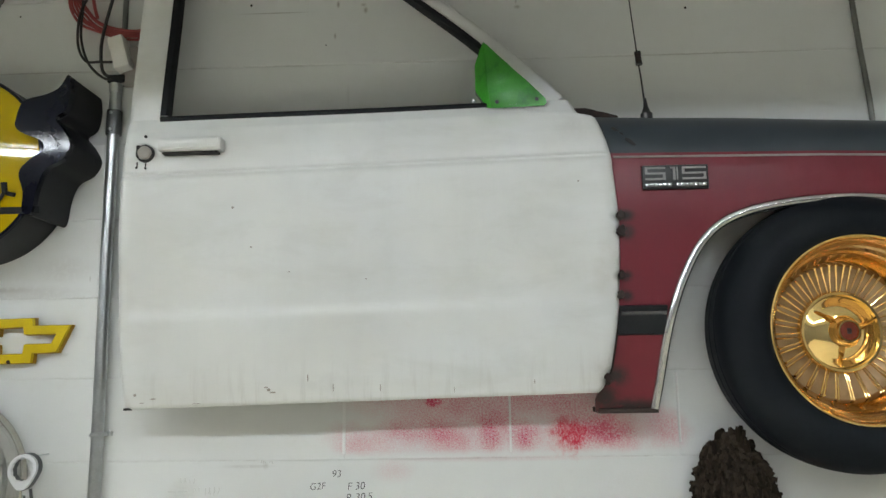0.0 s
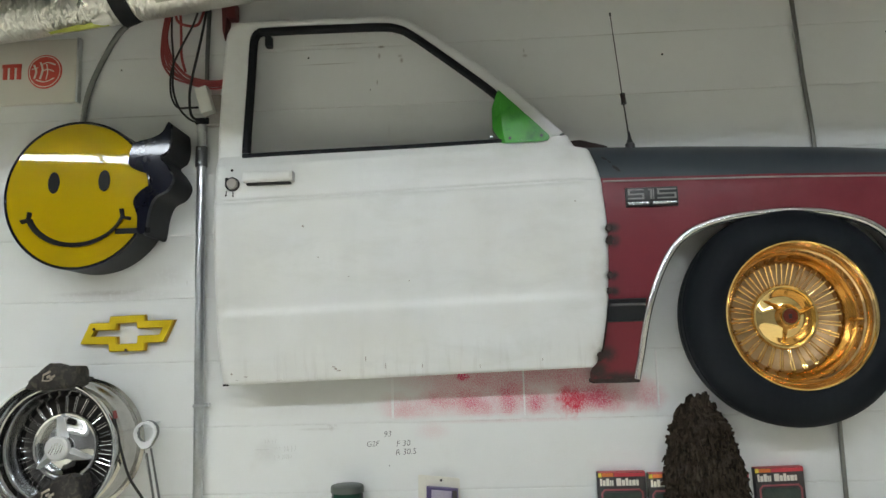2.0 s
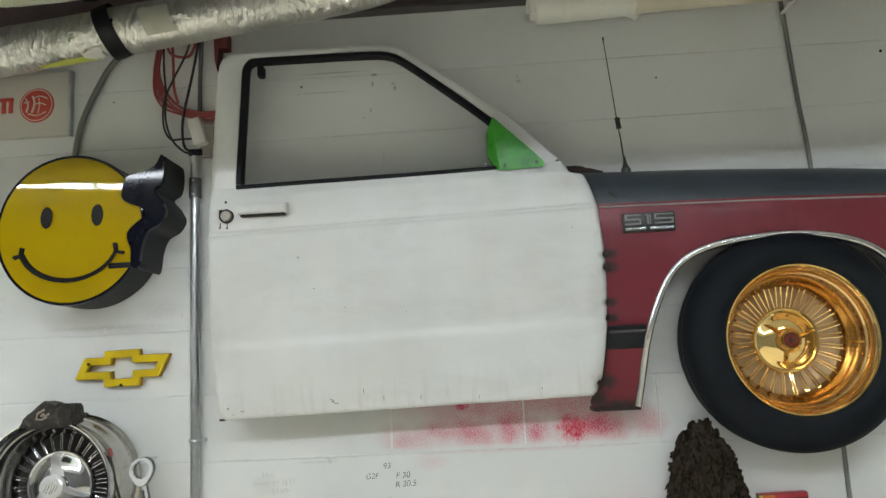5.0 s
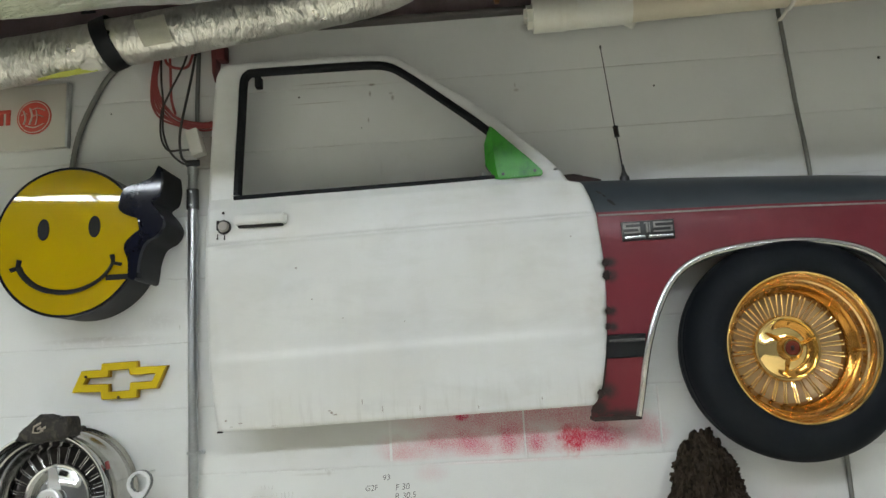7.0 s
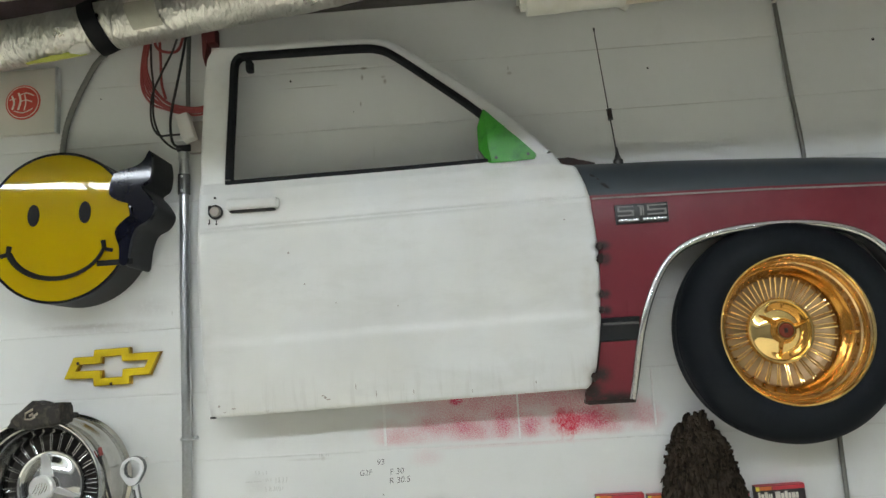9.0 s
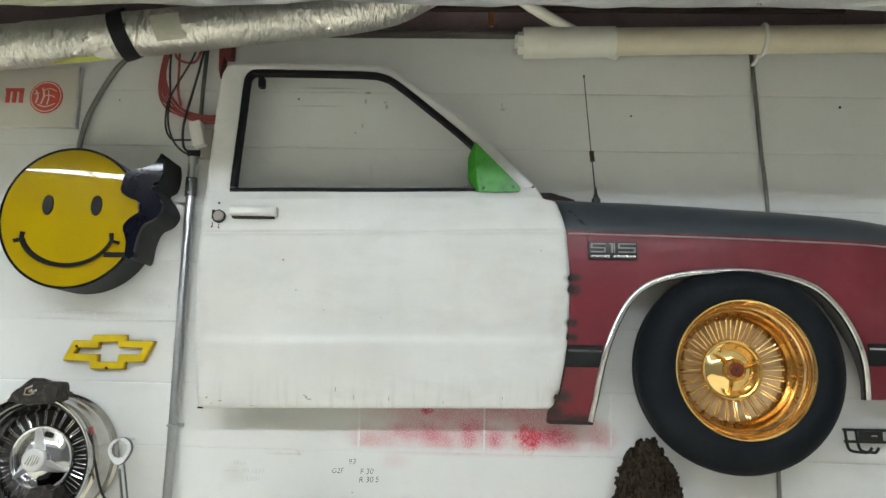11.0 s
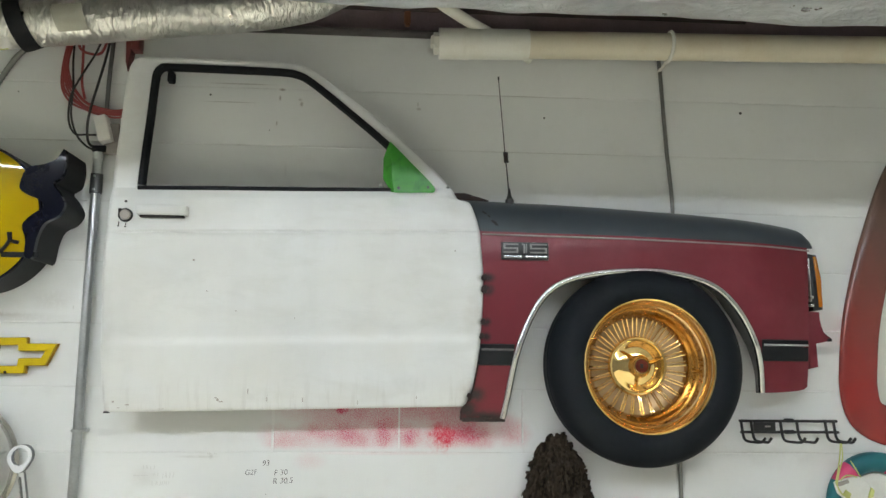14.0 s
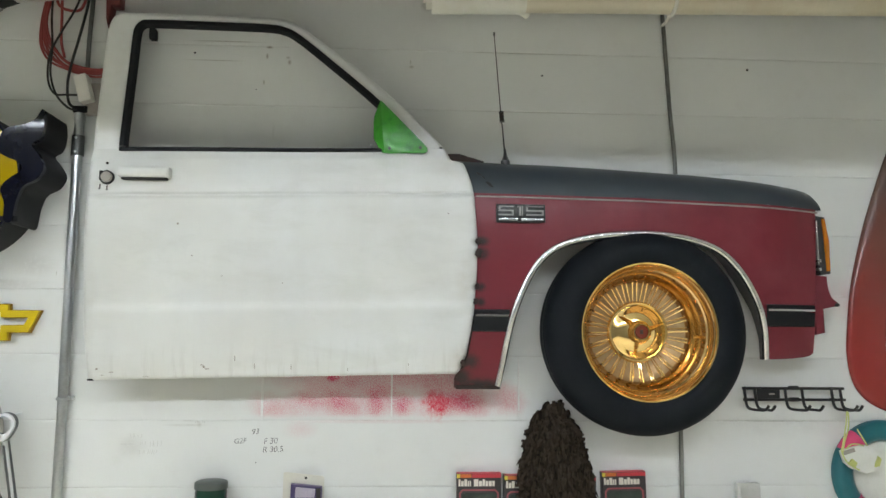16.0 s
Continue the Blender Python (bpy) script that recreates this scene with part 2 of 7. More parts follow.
def door_paint():
    """Sanded white primer with handling marks, drips and a soft yellow cast in places."""
    m, nt, b = nodes_of("white_primer")
    at = world_place(nt)
    broad, mid, fine = noise_node(nt, 3.2, 4, 0.55, at), noise_node(nt, 18, 5, 0.65, at), noise_node(nt, 260, 3, 0.6, at)
    base = mix(nt, ramp(nt, broad.outputs[0], 0.35, 0.68), (0.665, 0.67, 0.66), (0.735, 0.75, 0.75))
    base = mix(nt, calc(nt, "MULTIPLY", ramp(nt, noise_node(nt, 2.1, 3, 0.5, at, 0.3).outputs[0], 0.48, 0.68), 0.28), base, (0.71, 0.69, 0.61))
    tall = nt.nodes.new("ShaderNodeMapping")
    tall.inputs["Scale"].default_value = (10, 1, 1.6)
    link(nt, at, tall.inputs[0])
    streak = noise_node(nt, 1.5, 5, 0.6, tall.outputs[0])
    base = mix(nt, calc(nt, "MULTIPLY", ramp(nt, streak.outputs[0], 0.5, 0.78), 0.22), base, (0.60, 0.61, 0.60))
    base = mix(nt, calc(nt, "MULTIPLY", ramp(nt, mid.outputs[0], 0.6, 0.85), 0.25), base, (0.58, 0.56, 0.51))
    wide = nt.nodes.new("ShaderNodeMapping")
    wide.inputs["Scale"].default_value = (2.2, 1, 6.5)
    link(nt, at, wide.inputs[0])
    smear = noise_node(nt, 1.7, 5, 0.68, wide.outputs[0], 0.4)
    base = mix(nt, calc(nt, "MULTIPLY", ramp(nt, smear.outputs[0], 0.50, 0.72), 0.34), base, (0.54, 0.545, 0.51))
    # grime that has run to the sill in drips
    sep = nt.nodes.new("ShaderNodeSeparateXYZ")
    link(nt, at, sep.inputs[0])
    low = nt.nodes.new("ShaderNodeMapRange")
    low.inputs["From Min"].default_value, low.inputs["From Max"].default_value = 1.47, 1.36
    link(nt, calc(nt, "SUBTRACT", sep.outputs[2], calc(nt, "MULTIPLY", calc(nt, "ADD", sep.outputs[0], 0.915), 0.021)), low.inputs["Value"])
    runs = nt.nodes.new("ShaderNodeMapping")
    runs.inputs["Scale"].default_value = (34, 1, 3.5)
    link(nt, at, runs.inputs[0])
    drip = calc(nt, "MULTIPLY", ramp(nt, noise_node(nt, 1.4, 4, 0.65, runs.outputs[0]).outputs[0], 0.52, 0.72), low.outputs[0])
    base = mix(nt, calc(nt, "MULTIPLY", drip, 0.42), base, (0.42, 0.40, 0.37))
    # handling grime round the latch and the mirror plate
    for x, z, rx, rz, amount, color in ((-0.865, 1.94, 0.07, 0.06, 0.30, (0.50, 0.46, 0.37)), (-0.89, 1.60, 0.03, 0.20, 0.22, (0.48, 0.46, 0.42)), (0.17, 2.0, 0.08, 0.06, 0.28, (0.44, 0.42, 0.38)), (-0.02, 2.015, 0.10, 0.03, 0.28, (0.46, 0.52, 0.42)),
                                        (-0.86, 2.35, 0.03, 0.14, 0.25, (0.52, 0.50, 0.45)), (0.21, 1.42, 0.05, 0.05, 0.4, (0.40, 0.34, 0.28)), (0.22, 1.66, 0.04, 0.12, 0.28, (0.50, 0.46, 0.40)), (-0.44, 1.405, 0.10, 0.03, 0.25, (0.46, 0.46, 0.46))):
        base = mix(nt, calc(nt, "MULTIPLY", calc(nt, "MULTIPLY", spot(nt, at, x, z, rx, rz, 0.95), amount), ramp(nt, mid.outputs[0], 0.32, 0.58)), base, color)
    speck = noise_node(nt, 55, 3, 0.7, at)
    base = mix(nt, calc(nt, "MULTIPLY", ramp(nt, speck.outputs[0], 0.76, 0.80), 0.6), base, (0.2, 0.18, 0.16))
    # scorch at the front shut line, left by torch cuts
    char = None
    for x, z, rx, rz in ((0.265, 1.775, 0.035, 0.022), (0.268, 1.737, 0.03, 0.026), (0.262, 1.635, 0.03, 0.02), (0.262, 1.59, 0.028, 0.018),
                         (0.225, 1.405, 0.035, 0.03), (0.252, 1.53, 0.02, 0.03)):
        one = spot(nt, at, x, z, rx, rz, 0.9)
        char = one if char is None else calc(nt, "MAXIMUM", char, one)
    char = calc(nt, "MULTIPLY", char, ramp(nt, mid.outputs[0], 0.30, 0.5), True)
    base = mix(nt, char, base, (0.03, 0.02, 0.016))
    link(nt, base, b.inputs["Base Color"])
    link(nt, calc(nt, "ADD", calc(nt, "MULTIPLY", broad.outputs[0], 0.16), 0.23), b.inputs["Roughness"])
    bump(nt, b, calc(nt, "ADD", calc(nt, "MULTIPLY", mid.outputs[0], 0.9), calc(nt, "MULTIPLY", fine.outputs[0], 0.12)), 0.08, 0.002)
    return m


def fender_paint(name, color, wear, rough):
    """Aged gloss paint, chalky in patches that also stand for sheen, scorched by the cut edge."""
    m, nt, b = nodes_of(name)
    at = world_place(nt)
    broad, fine = noise_node(nt, 5, 5, 0.62, at), noise_node(nt, 210, 3, 0.6, at)
    base = mix(nt, calc(nt, "MULTIPLY", ramp(nt, broad.outputs[0], 0.45, 0.75), 0.45), color, wear)
    base = mix(nt, calc(nt, "MULTIPLY", fine.outputs[0], 0.2), base, tuple(c * 0.6 for c in color))
    edge = noise_node(nt, 40, 5, 0.7, at)
    char = None
    for x, z, rx, rz in ((0.27, 1.775, 0.035, 0.022), (0.272, 1.737, 0.03, 0.028), (0.268, 1.635, 0.022, 0.02), (0.268, 1.59, 0.022, 0.02),
                         (0.235, 1.41, 0.05, 0.035), (0.26, 1.338, 0.16, 0.034), (0.21, 1.36, 0.05, 0.05), (0.20, 2.05, 0.06, 0.02)):
        one = spot(nt, at, x, z, rx, rz, 0.85)
        char = one if char is None else calc(nt, "MAXIMUM", char, one)
    char = calc(nt, "MULTIPLY", char, ramp(nt, edge.outputs[0], 0.25, 0.5), True)
    base = mix(nt, char, base, (0.022, 0.014, 0.012))
    link(nt, base, b.inputs["Base Color"])
    link(nt, calc(nt, "ADD", calc(nt, "MULTIPLY", broad.outputs[0], 0.2), rough), b.inputs["Roughness"])
    b.inputs["Specular IOR Level"].default_value = 0.34
    b.inputs["Coat Weight"].default_value = 0.20
    b.inputs["Coat Roughness"].default_value = 0.22
    bump(nt, b, broad.outputs[0], 0.06, 0.003)
    return m


def glow(name, color, strength):
    m, nt, b = nodes_of(name)
    b.inputs["Base Color"].default_value = (*color, 1)
    b.inputs["Emission Color"].default_value = (*color, 1)
    b.inputs["Emission Strength"].default_value = strength
    return m


WALL = wall_paint()
DOOR = door_paint()
# The maroon's pale patches are partly sheen put into the colour.
RED = fender_paint("maroon_paint", (0.152, 0.0120, 0.0225), (0.235, 0.046, 0.062), 0.33)
SLATE = fender_paint("slate_paint", (0.041, 0.052, 0.064), (0.060, 0.072, 0.084), 0.28)
RUST = surface("burnt_steel", (0.024, 0.015, 0.013), 0.8, 0.0, (0.07, 0.032, 0.022), 0.6, 30, 200, 0.3, 0.5, 0.002)
FOIL_TUBE = foil("foil_sleeve", (0.82, 0.80, 0.74), (1.0, 0.36, 0.36), 1.0, 0.20, 0.93, 250.0)
FOIL_DUCT = foil("foil_facing", (0.90, 0.94, 0.965), (0.55, 1.25, 1.0), 0.85, 0.20, 0.92, 52.0, ((-1.55, 2.50, 0.75, 0.30, 0.55, (0.52, 0.56, 0.22)),), True)
INSULATION = surface("yellow_green_insulation", (0.50, 0.53, 0.10), 0.85, 0, (0.36, 0.40, 0.10), 0.5, 24, 260, 0.2, 0.5, 0.002)
RUBBER = surface("black_rubber", (0.011, 0.012, 0.014), 0.6, 0, (0.02, 0.02, 0.022), 0.5, 14, 140, 0.2, 0.25, 0.001, spec=0.2)
TYRE = surface("tyre_rubber", (0.0072, 0.0094, 0.0126), 0.60, 0, (0.0145, 0.017, 0.0205), 0.65, 6, 90, 0.2, 0.25, 0.001, spec=0.14)
BLACK_PLASTIC = surface("black_plastic", (0.016, 0.016, 0.017), 0.38, 0, (0.03, 0.03, 0.03), 0.4, 20, 220, 0.15, 0.1, 0.0005)
BLACK_GLOSS = surface("black_gloss_plastic", (0.004, 0.005, 0.012), 0.05, 0, (0.007, 0.008, 0.016), 0.4, 10, 200, 0.1, 0.0, 0.0005, spec=0.25)
BLACK_SIDE = surface("dark_sign_return", (0.018, 0.019, 0.021), 0.5, 0, (0.03, 0.03, 0.03), 0.4, 8, 160, 0.15, 0.15, 0.001, spec=0.2)
BLACK_WIRE = surface("black_coated_wire", (0.012, 0.012, 0.013), 0.42, 0, (0.03, 0.028, 0.025), 0.4, 40, 260, 0.2, 0.2, 0.0005)
YELLOW = surface("yellow_sign_face", (0.370, 0.256, 0.003), 0.022, 0, (0.335, 0.226, 0.003), 0.35, 3, 200, 0.04, 0.0, 0.0005, spec=0.32)
EDGE_ORANGE = surface("orange_brown_edge_shade", (0.36, 0.20, 0.010), 0.4, 0, (0.22, 0.11, 0.01), 0.5, 30, 160, 0.12, 0.3, 0.001, spec=0.2)
YELLOW_PAINT = surface("yellow_enamel", (0.62, 0.455, 0.010), 0.35, 0, (0.5, 0.36, 0.02), 0.4, 25, 160, 0.1, 0.3, 0.001, spec=0.22)
GREEN = surface("bright_green_enamel", (0.040, 0.26, 0.024), 0.24, 0, (0.012, 0.085, 0.012), 0.85, 24, 150, 0.12, 0.15, 0.001, spec=0.3)
DULL_CHROME = surface("dull_rim_chrome", (0.60, 0.585, 0.55), 0.17, 1, (0.26, 0.24, 0.21), 0.6, 10, 240, 0.1, 0.15, 0.0006)
# Darker copy of the chrome: the barrel's dark reflections put into its colour.
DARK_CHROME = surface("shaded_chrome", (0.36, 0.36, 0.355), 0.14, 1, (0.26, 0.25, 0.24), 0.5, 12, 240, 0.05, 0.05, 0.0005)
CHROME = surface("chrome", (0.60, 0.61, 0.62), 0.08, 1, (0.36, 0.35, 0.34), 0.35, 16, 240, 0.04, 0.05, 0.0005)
WORN_CHROME = surface("worn_chrome_trim", (0.72, 0.72, 0.715), 0.22, 1, (0.36, 0.35, 0.33), 0.4, 28, 240, 0.08, 0.12, 0.0006)
GOLD = surface("gold_plate", (0.70, 0.475, 0.245), 0.13, 1, (0.58, 0.37, 0.175), 0.45, 12, 240, 0.05, 0.05, 0.0005)
GOLD_DISH = surface("satin_gold_dish", (0.56, 0.40, 0.23), 0.42, 0.45, (0.46, 0.31, 0.165), 0.5, 14, 240, 0.08, 0.1, 0.0006)
GOLD_PALE = surface("pale_gold_plate", (0.93, 0.68, 0.29), 0.07, 1, (0.86, 0.56, 0.20), 0.35, 12, 240, 0.05, 0.05, 0.0005)
GALV = surface("galvanised_steel", (0.55, 0.57, 0.575), 0.30, 0.92, (0.36, 0.37, 0.37), 0.5, 14, 150, 0.15, 0.15, 0.0006)
GREY_FLEX = surface("grey_armoured_cable", (0.23, 0.23, 0.215), 0.45, 0.6, (0.16, 0.16, 0.15), 0.5, 30, 200, 0.2, 0.2, 0.0006)
PVC = surface("ivory_pvc", (0.66, 0.60, 0.47), 0.32, 0, (0.55, 0.44, 0.26), 0.55, 5, 150, 0.06, 0.08, 0.0006)
PVC_WHITE = surface("white_pvc", (0.76, 0.75, 0.68), 0.30, 0, (0.62, 0.57, 0.44), 0.4, 12, 150, 0.05, 0.08, 0.0006)
MAROON_STEEL = surface("maroon_primer_steel", (0.25, 0.185, 0.20), 0.5, 0, (0.15, 0.115, 0.125), 0.6, 8, 120, 0.25, 0.3, 0.0012)
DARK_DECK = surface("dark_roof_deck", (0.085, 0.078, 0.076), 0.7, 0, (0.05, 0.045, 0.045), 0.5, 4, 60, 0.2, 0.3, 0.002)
COPPER = surface("copper_fitting", (0.36, 0.17, 0.10), 0.3, 1, (0.3, 0.14, 0.08), 0.5, 30, 200, 0.1, 0.1, 0.0005)
RED_CABLE = surface("red_cable_sheath", (0.30, 0.052, 0.048), 0.42, 0, (0.24, 0.04, 0.038), 0.5, 30, 180, 0.12, 0.15, 0.0006)
WHITE_PLASTIC = surface("white_plastic", (0.72, 0.70, 0.66), 0.4, 0, (0.58, 0.54, 0.48), 0.4, 20, 200, 0.06, 0.08, 0.0006)
BADGE_GREY = surface("worn_grey_badge_paint", (0.26, 0.25, 0.245), 0.45, 0.3, (0.14, 0.13, 0.13), 0.6, 60, 260, 0.15, 0.1, 0.0004)
BRACKET_RED = surface("dull_red_bracket_paint", (0.15, 0.030, 0.030), 0.55, 0, (0.08, 0.02, 0.02), 0.6, 30, 180, 0.2, 0.2, 0.0008)
GREY_PLASTIC = surface("grey_plastic", (0.34, 0.31, 0.28), 0.5, 0, (0.24, 0.22, 0.2), 0.4, 30, 200, 0.1, 0.1, 0.0006)
SIGN_WHITE = surface("cream_sign_panel", (0.60, 0.58, 0.52), 0.28, 0, (0.62, 0.58, 0.5), 0.4, 4, 180, 0.04, 0.05, 0.0006)
SIGN_RED = surface("red_sign_print", (0.52, 0.065, 0.042), 0.3, 0, (0.52, 0.05, 0.04), 0.4, 18, 200, 0.08, 0.05, 0.0005)
def sheen_painted(name, color, faded, low, high):
    """Gloss paint whose upper end has a brown-grey veil (faded) of sheen and shade painted in."""
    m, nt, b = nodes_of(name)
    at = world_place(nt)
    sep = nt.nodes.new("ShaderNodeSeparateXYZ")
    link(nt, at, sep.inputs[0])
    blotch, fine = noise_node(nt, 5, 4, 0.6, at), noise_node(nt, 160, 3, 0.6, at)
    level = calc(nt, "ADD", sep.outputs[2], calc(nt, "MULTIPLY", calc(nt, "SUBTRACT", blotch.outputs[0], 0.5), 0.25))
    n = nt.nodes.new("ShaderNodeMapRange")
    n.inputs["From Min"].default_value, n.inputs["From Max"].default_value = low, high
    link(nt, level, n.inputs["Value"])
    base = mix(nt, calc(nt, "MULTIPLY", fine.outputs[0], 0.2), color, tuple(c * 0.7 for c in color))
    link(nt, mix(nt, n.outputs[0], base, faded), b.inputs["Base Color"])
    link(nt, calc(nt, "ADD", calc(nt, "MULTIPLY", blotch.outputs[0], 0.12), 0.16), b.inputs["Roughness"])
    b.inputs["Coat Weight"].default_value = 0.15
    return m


# Brown-grey gradient stands for dull reflection on the red border.
RING_RED = sheen_painted("red_fibreglass_painted_sheen", (0.27, 0.026, 0.022), (0.125, 0.070, 0.055), 1.45, 2.0)
WRENCH = surface("polished_tool_steel", (0.86, 0.86, 0.86), 0.34, 0.6, (0.72, 0.72, 0.72), 0.35, 18, 240, 0.04, 0.08, 0.0005)
SATIN = surface("satin_chrome", (0.55, 0.56, 0.57), 0.24, 1, (0.5, 0.5, 0.49), 0.4, 18, 240, 0.06, 0.1, 0.0005)
COPPER_RED = surface("red_bronze_cap", (0.30, 0.07, 0.045), 0.25, 0.5, (0.2, 0.05, 0.04), 0.4, 40, 240, 0.1, 0.1, 0.0005)
ARCH_DARK = surface("dark_arch_steel", (0.13, 0.125, 0.12), 0.7, 0, (0.035, 0.032, 0.03), 0.6, 20, 160, 0.2, 0.3, 0.001, spec=0.2)
DARK_GALV = surface("dark_zinc", (0.16, 0.165, 0.165), 0.45, 0.7, (0.1, 0.1, 0.1), 0.5, 20, 160, 0.15, 0.15, 0.0006)
MATT_BLACK = surface("matt_black_vinyl", (0.010, 0.010, 0.011), 0.6, 0, (0.016, 0.016, 0.016), 0.4, 20, 200, 0.1, 0.05, 0.0005, spec=0.2)
AMBER = surface("amber_lens", (0.45, 0.15, 0.010), 0.2, 0, (0.42, 0.12, 0.01), 0.4, 30, 300, 0.1, 0.2, 0.0006, 0.5)
def yarn(name, dark, light):
    """Matted yarn: every loop has its own tone, greyed by dust in patches."""
    m, nt, b = nodes_of(name)
    at = world_place(nt)
    geo = nt.nodes.new("ShaderNodeNewGeometry")
    dust, fine = noise_node(nt, 24, 4, 0.6, at), noise_node(nt, 420, 3, 0.6, at)
    base = mix(nt, geo.outputs["Random Per Island"], dark, light)
    base = mix(nt, calc(nt, "MULTIPLY", ramp(nt, dust.outputs[0], 0.50, 0.70), 0.45), base, (0.082, 0.070, 0.056))
    base = mix(nt, calc(nt, "MULTIPLY", fine.outputs[0], 0.6), base, tuple(c * 0.5 for c in dark))
    link(nt, base, b.inputs["Base Color"])
    b.inputs["Roughness"].default_value = 0.95
    b.inputs["Specular IOR Level"].default_value = 0.1
    bump(nt, b, fine.outputs[0], 0.8, 0.003)
    return m


BROWN_YARN = yarn("brown_chenille", (0.016, 0.011, 0.008), (0.086, 0.066, 0.046))
CAMO = surface("dark_camouflage_cloth", (0.022, 0.019, 0.017), 0.85, 0, (0.10, 0.085, 0.065), 0.9, 38, 300, 0.3, 0.6, 0.002, 0, 1.5)
TAN = surface("tan_print", (0.36, 0.31, 0.25), 0.8, 0, (0.25, 0.21, 0.17), 0.4, 60, 300, 0.15, 0.3, 0.001)
CARD_BLACK = surface("black_card_print", (0.030, 0.026, 0.027), 0.4, 0, (0.05, 0.045, 0.045), 0.4, 30, 200, 0.15, 0.05, 0.0005)
CARD_RED = surface("red_card_print", (0.48, 0.035, 0.05), 0.4, 0, (0.36, 0.03, 0.04), 0.4, 30, 200, 0.12, 0.05, 0.0005)
CARD_ORANGE = surface("orange_card_print", (0.62, 0.16, 0.03), 0.4, 0, (0.5, 0.12, 0.03), 0.4, 30, 200, 0.12, 0.05, 0.0005)
CARD_YELLOW = surface("yellow_card_print", (0.72, 0.60, 0.06), 0.4, 0, (0.6, 0.48, 0.06), 0.4, 30, 200, 0.12, 0.05, 0.0005)
CARD_CREAM = surface("cream_card_print", (0.70, 0.68, 0.60), 0.4, 0, (0.58, 0.55, 0.48), 0.4, 30, 200, 0.08, 0.05, 0.0005)
CARD_ROSE = surface("dusky_red_print", (0.30, 0.07, 0.08), 0.4, 0, (0.22, 0.06, 0.07), 0.4, 30, 200, 0.12, 0.05, 0.0005)
CARD_WINDOW = surface("dark_green_window", (0.035, 0.05, 0.042), 0.18, 0, (0.07, 0.09, 0.08), 0.5, 18, 160, 0.2, 0.0, 0.0005)
JAR_GREEN = surface("dark_green_plastic", (0.010, 0.050, 0.030), 0.22, 0, (0.008, 0.03, 0.02), 0.5, 20, 160, 0.15, 0.05, 0.0006)
JAR_LID = surface("grey_green_lid", (0.085, 0.10, 0.088), 0.4, 0, (0.055, 0.066, 0.058), 0.4, 30, 200, 0.1, 0.1, 0.0006)
PURPLE = surface("purple_print", (0.065, 0.045, 0.13), 0.3, 0, (0.03, 0.022, 0.06), 0.5, 30, 160, 0.15, 0.05, 0.0005)
LILAC = surface("pale_lilac_print", (0.42, 0.38, 0.46), 0.35, 0, (0.3, 0.27, 0.36), 0.5, 40, 200, 0.15, 0.05, 0.0005)
TEAL = surface("teal_moulded_plastic", (0.010, 0.125, 0.15), 0.32, 0, (0.012, 0.09, 0.11), 0.5, 14, 160, 0.1, 0.08, 0.0006)
PINK = surface("hot_pink_plastic", (0.70, 0.05, 0.17), 0.4, 0, (0.5, 0.04, 0.12), 0.4, 25, 160, 0.1, 0.08, 0.0006)
PAPER = surface("creased_white_paper", (0.76, 0.76, 0.72), 0.75, 0, (0.62, 0.63, 0.58), 0.5, 25, 160, 0.06, 0.4, 0.002)
JOINT_PAINT = surface("joint_white_paint", (0.80, 0.79, 0.78), 0.5, 0, (0.66, 0.58, 0.56), 0.5, 30, 200, 0.08, 0.2, 0.001)
TAPE = surface("grey_cloth_tape", (0.42, 0.41, 0.34), 0.55, 0.2, (0.34, 0.33, 0.27), 0.5, 14, 300, 0.08, 0.15, 0.0006)
GREY_ENAMEL = surface("grey_white_enamel", (0.52, 0.52, 0.50), 0.4, 0, (0.36, 0.36, 0.34), 0.5, 20, 200, 0.08, 0.08, 0.0006)
STRIPE = surface("faded_pinstripe", (0.27, 0.24, 0.225), 0.45, 0, (0.13, 0.10, 0.10), 0.6, 24, 200, 0.15, 0.05, 0.0005)
LIME = surface("lime_cord", (0.55, 0.58, 0.20), 0.7, 0, (0.46, 0.48, 0.2), 0.4, 60, 300, 0.15, 0.3, 0.0008)
INK = surface("black_marker_ink", (0.03, 0.03, 0.035), 0.5, 0, (0.12, 0.12, 0.12), 0.5, 90, 300, 0.2, 0.0, 0.0005)
FADED_INK = surface("faded_grey_ink", (0.62, 0.62, 0.605), 0.55, 0, (0.62, 0.62, 0.6), 0.8, 60, 300, 0.2, 0.0, 0.0005)
DUCT_INK = surface("red_foil_print", (0.42, 0.09, 0.14), 0.35, 0.2, (0.6, 0.3, 0.32), 0.6, 30, 300, 0.15, 0.3, 0.002)
# Dark colour stands for the shade inside the chrome wheel.
DARK_DISH = surface("dark_shade_dish", (0.050, 0.045, 0.042), 0.5, 0.4, (0.025, 0.022, 0.02), 0.6, 14, 200, 0.2, 0.2, 0.001)
# One black for dark steel, chips, and shade in gaps and holes.
SHADOW_GAP = surface("black_steel_and_shade", (0.012, 0.011, 0.011), 0.7, 0, (0.03, 0.024, 0.02), 0.5, 20, 160, 0.2, 0.3, 0.001)
CONCRETE = surface("concrete", (0.75, 0.69, 0.55), 0.5, 0, (0.62, 0.56, 0.45), 0.6, 1.4, 45, 0.12, 0.2, 0.002)
ROOM_PAINT = surface("plain_white_paint", (0.80, 0.79, 0.75), 0.6, 0, (0.52, 0.51, 0.48), 0.5, 0.9, 60, 0.05, 0.15, 0.001)
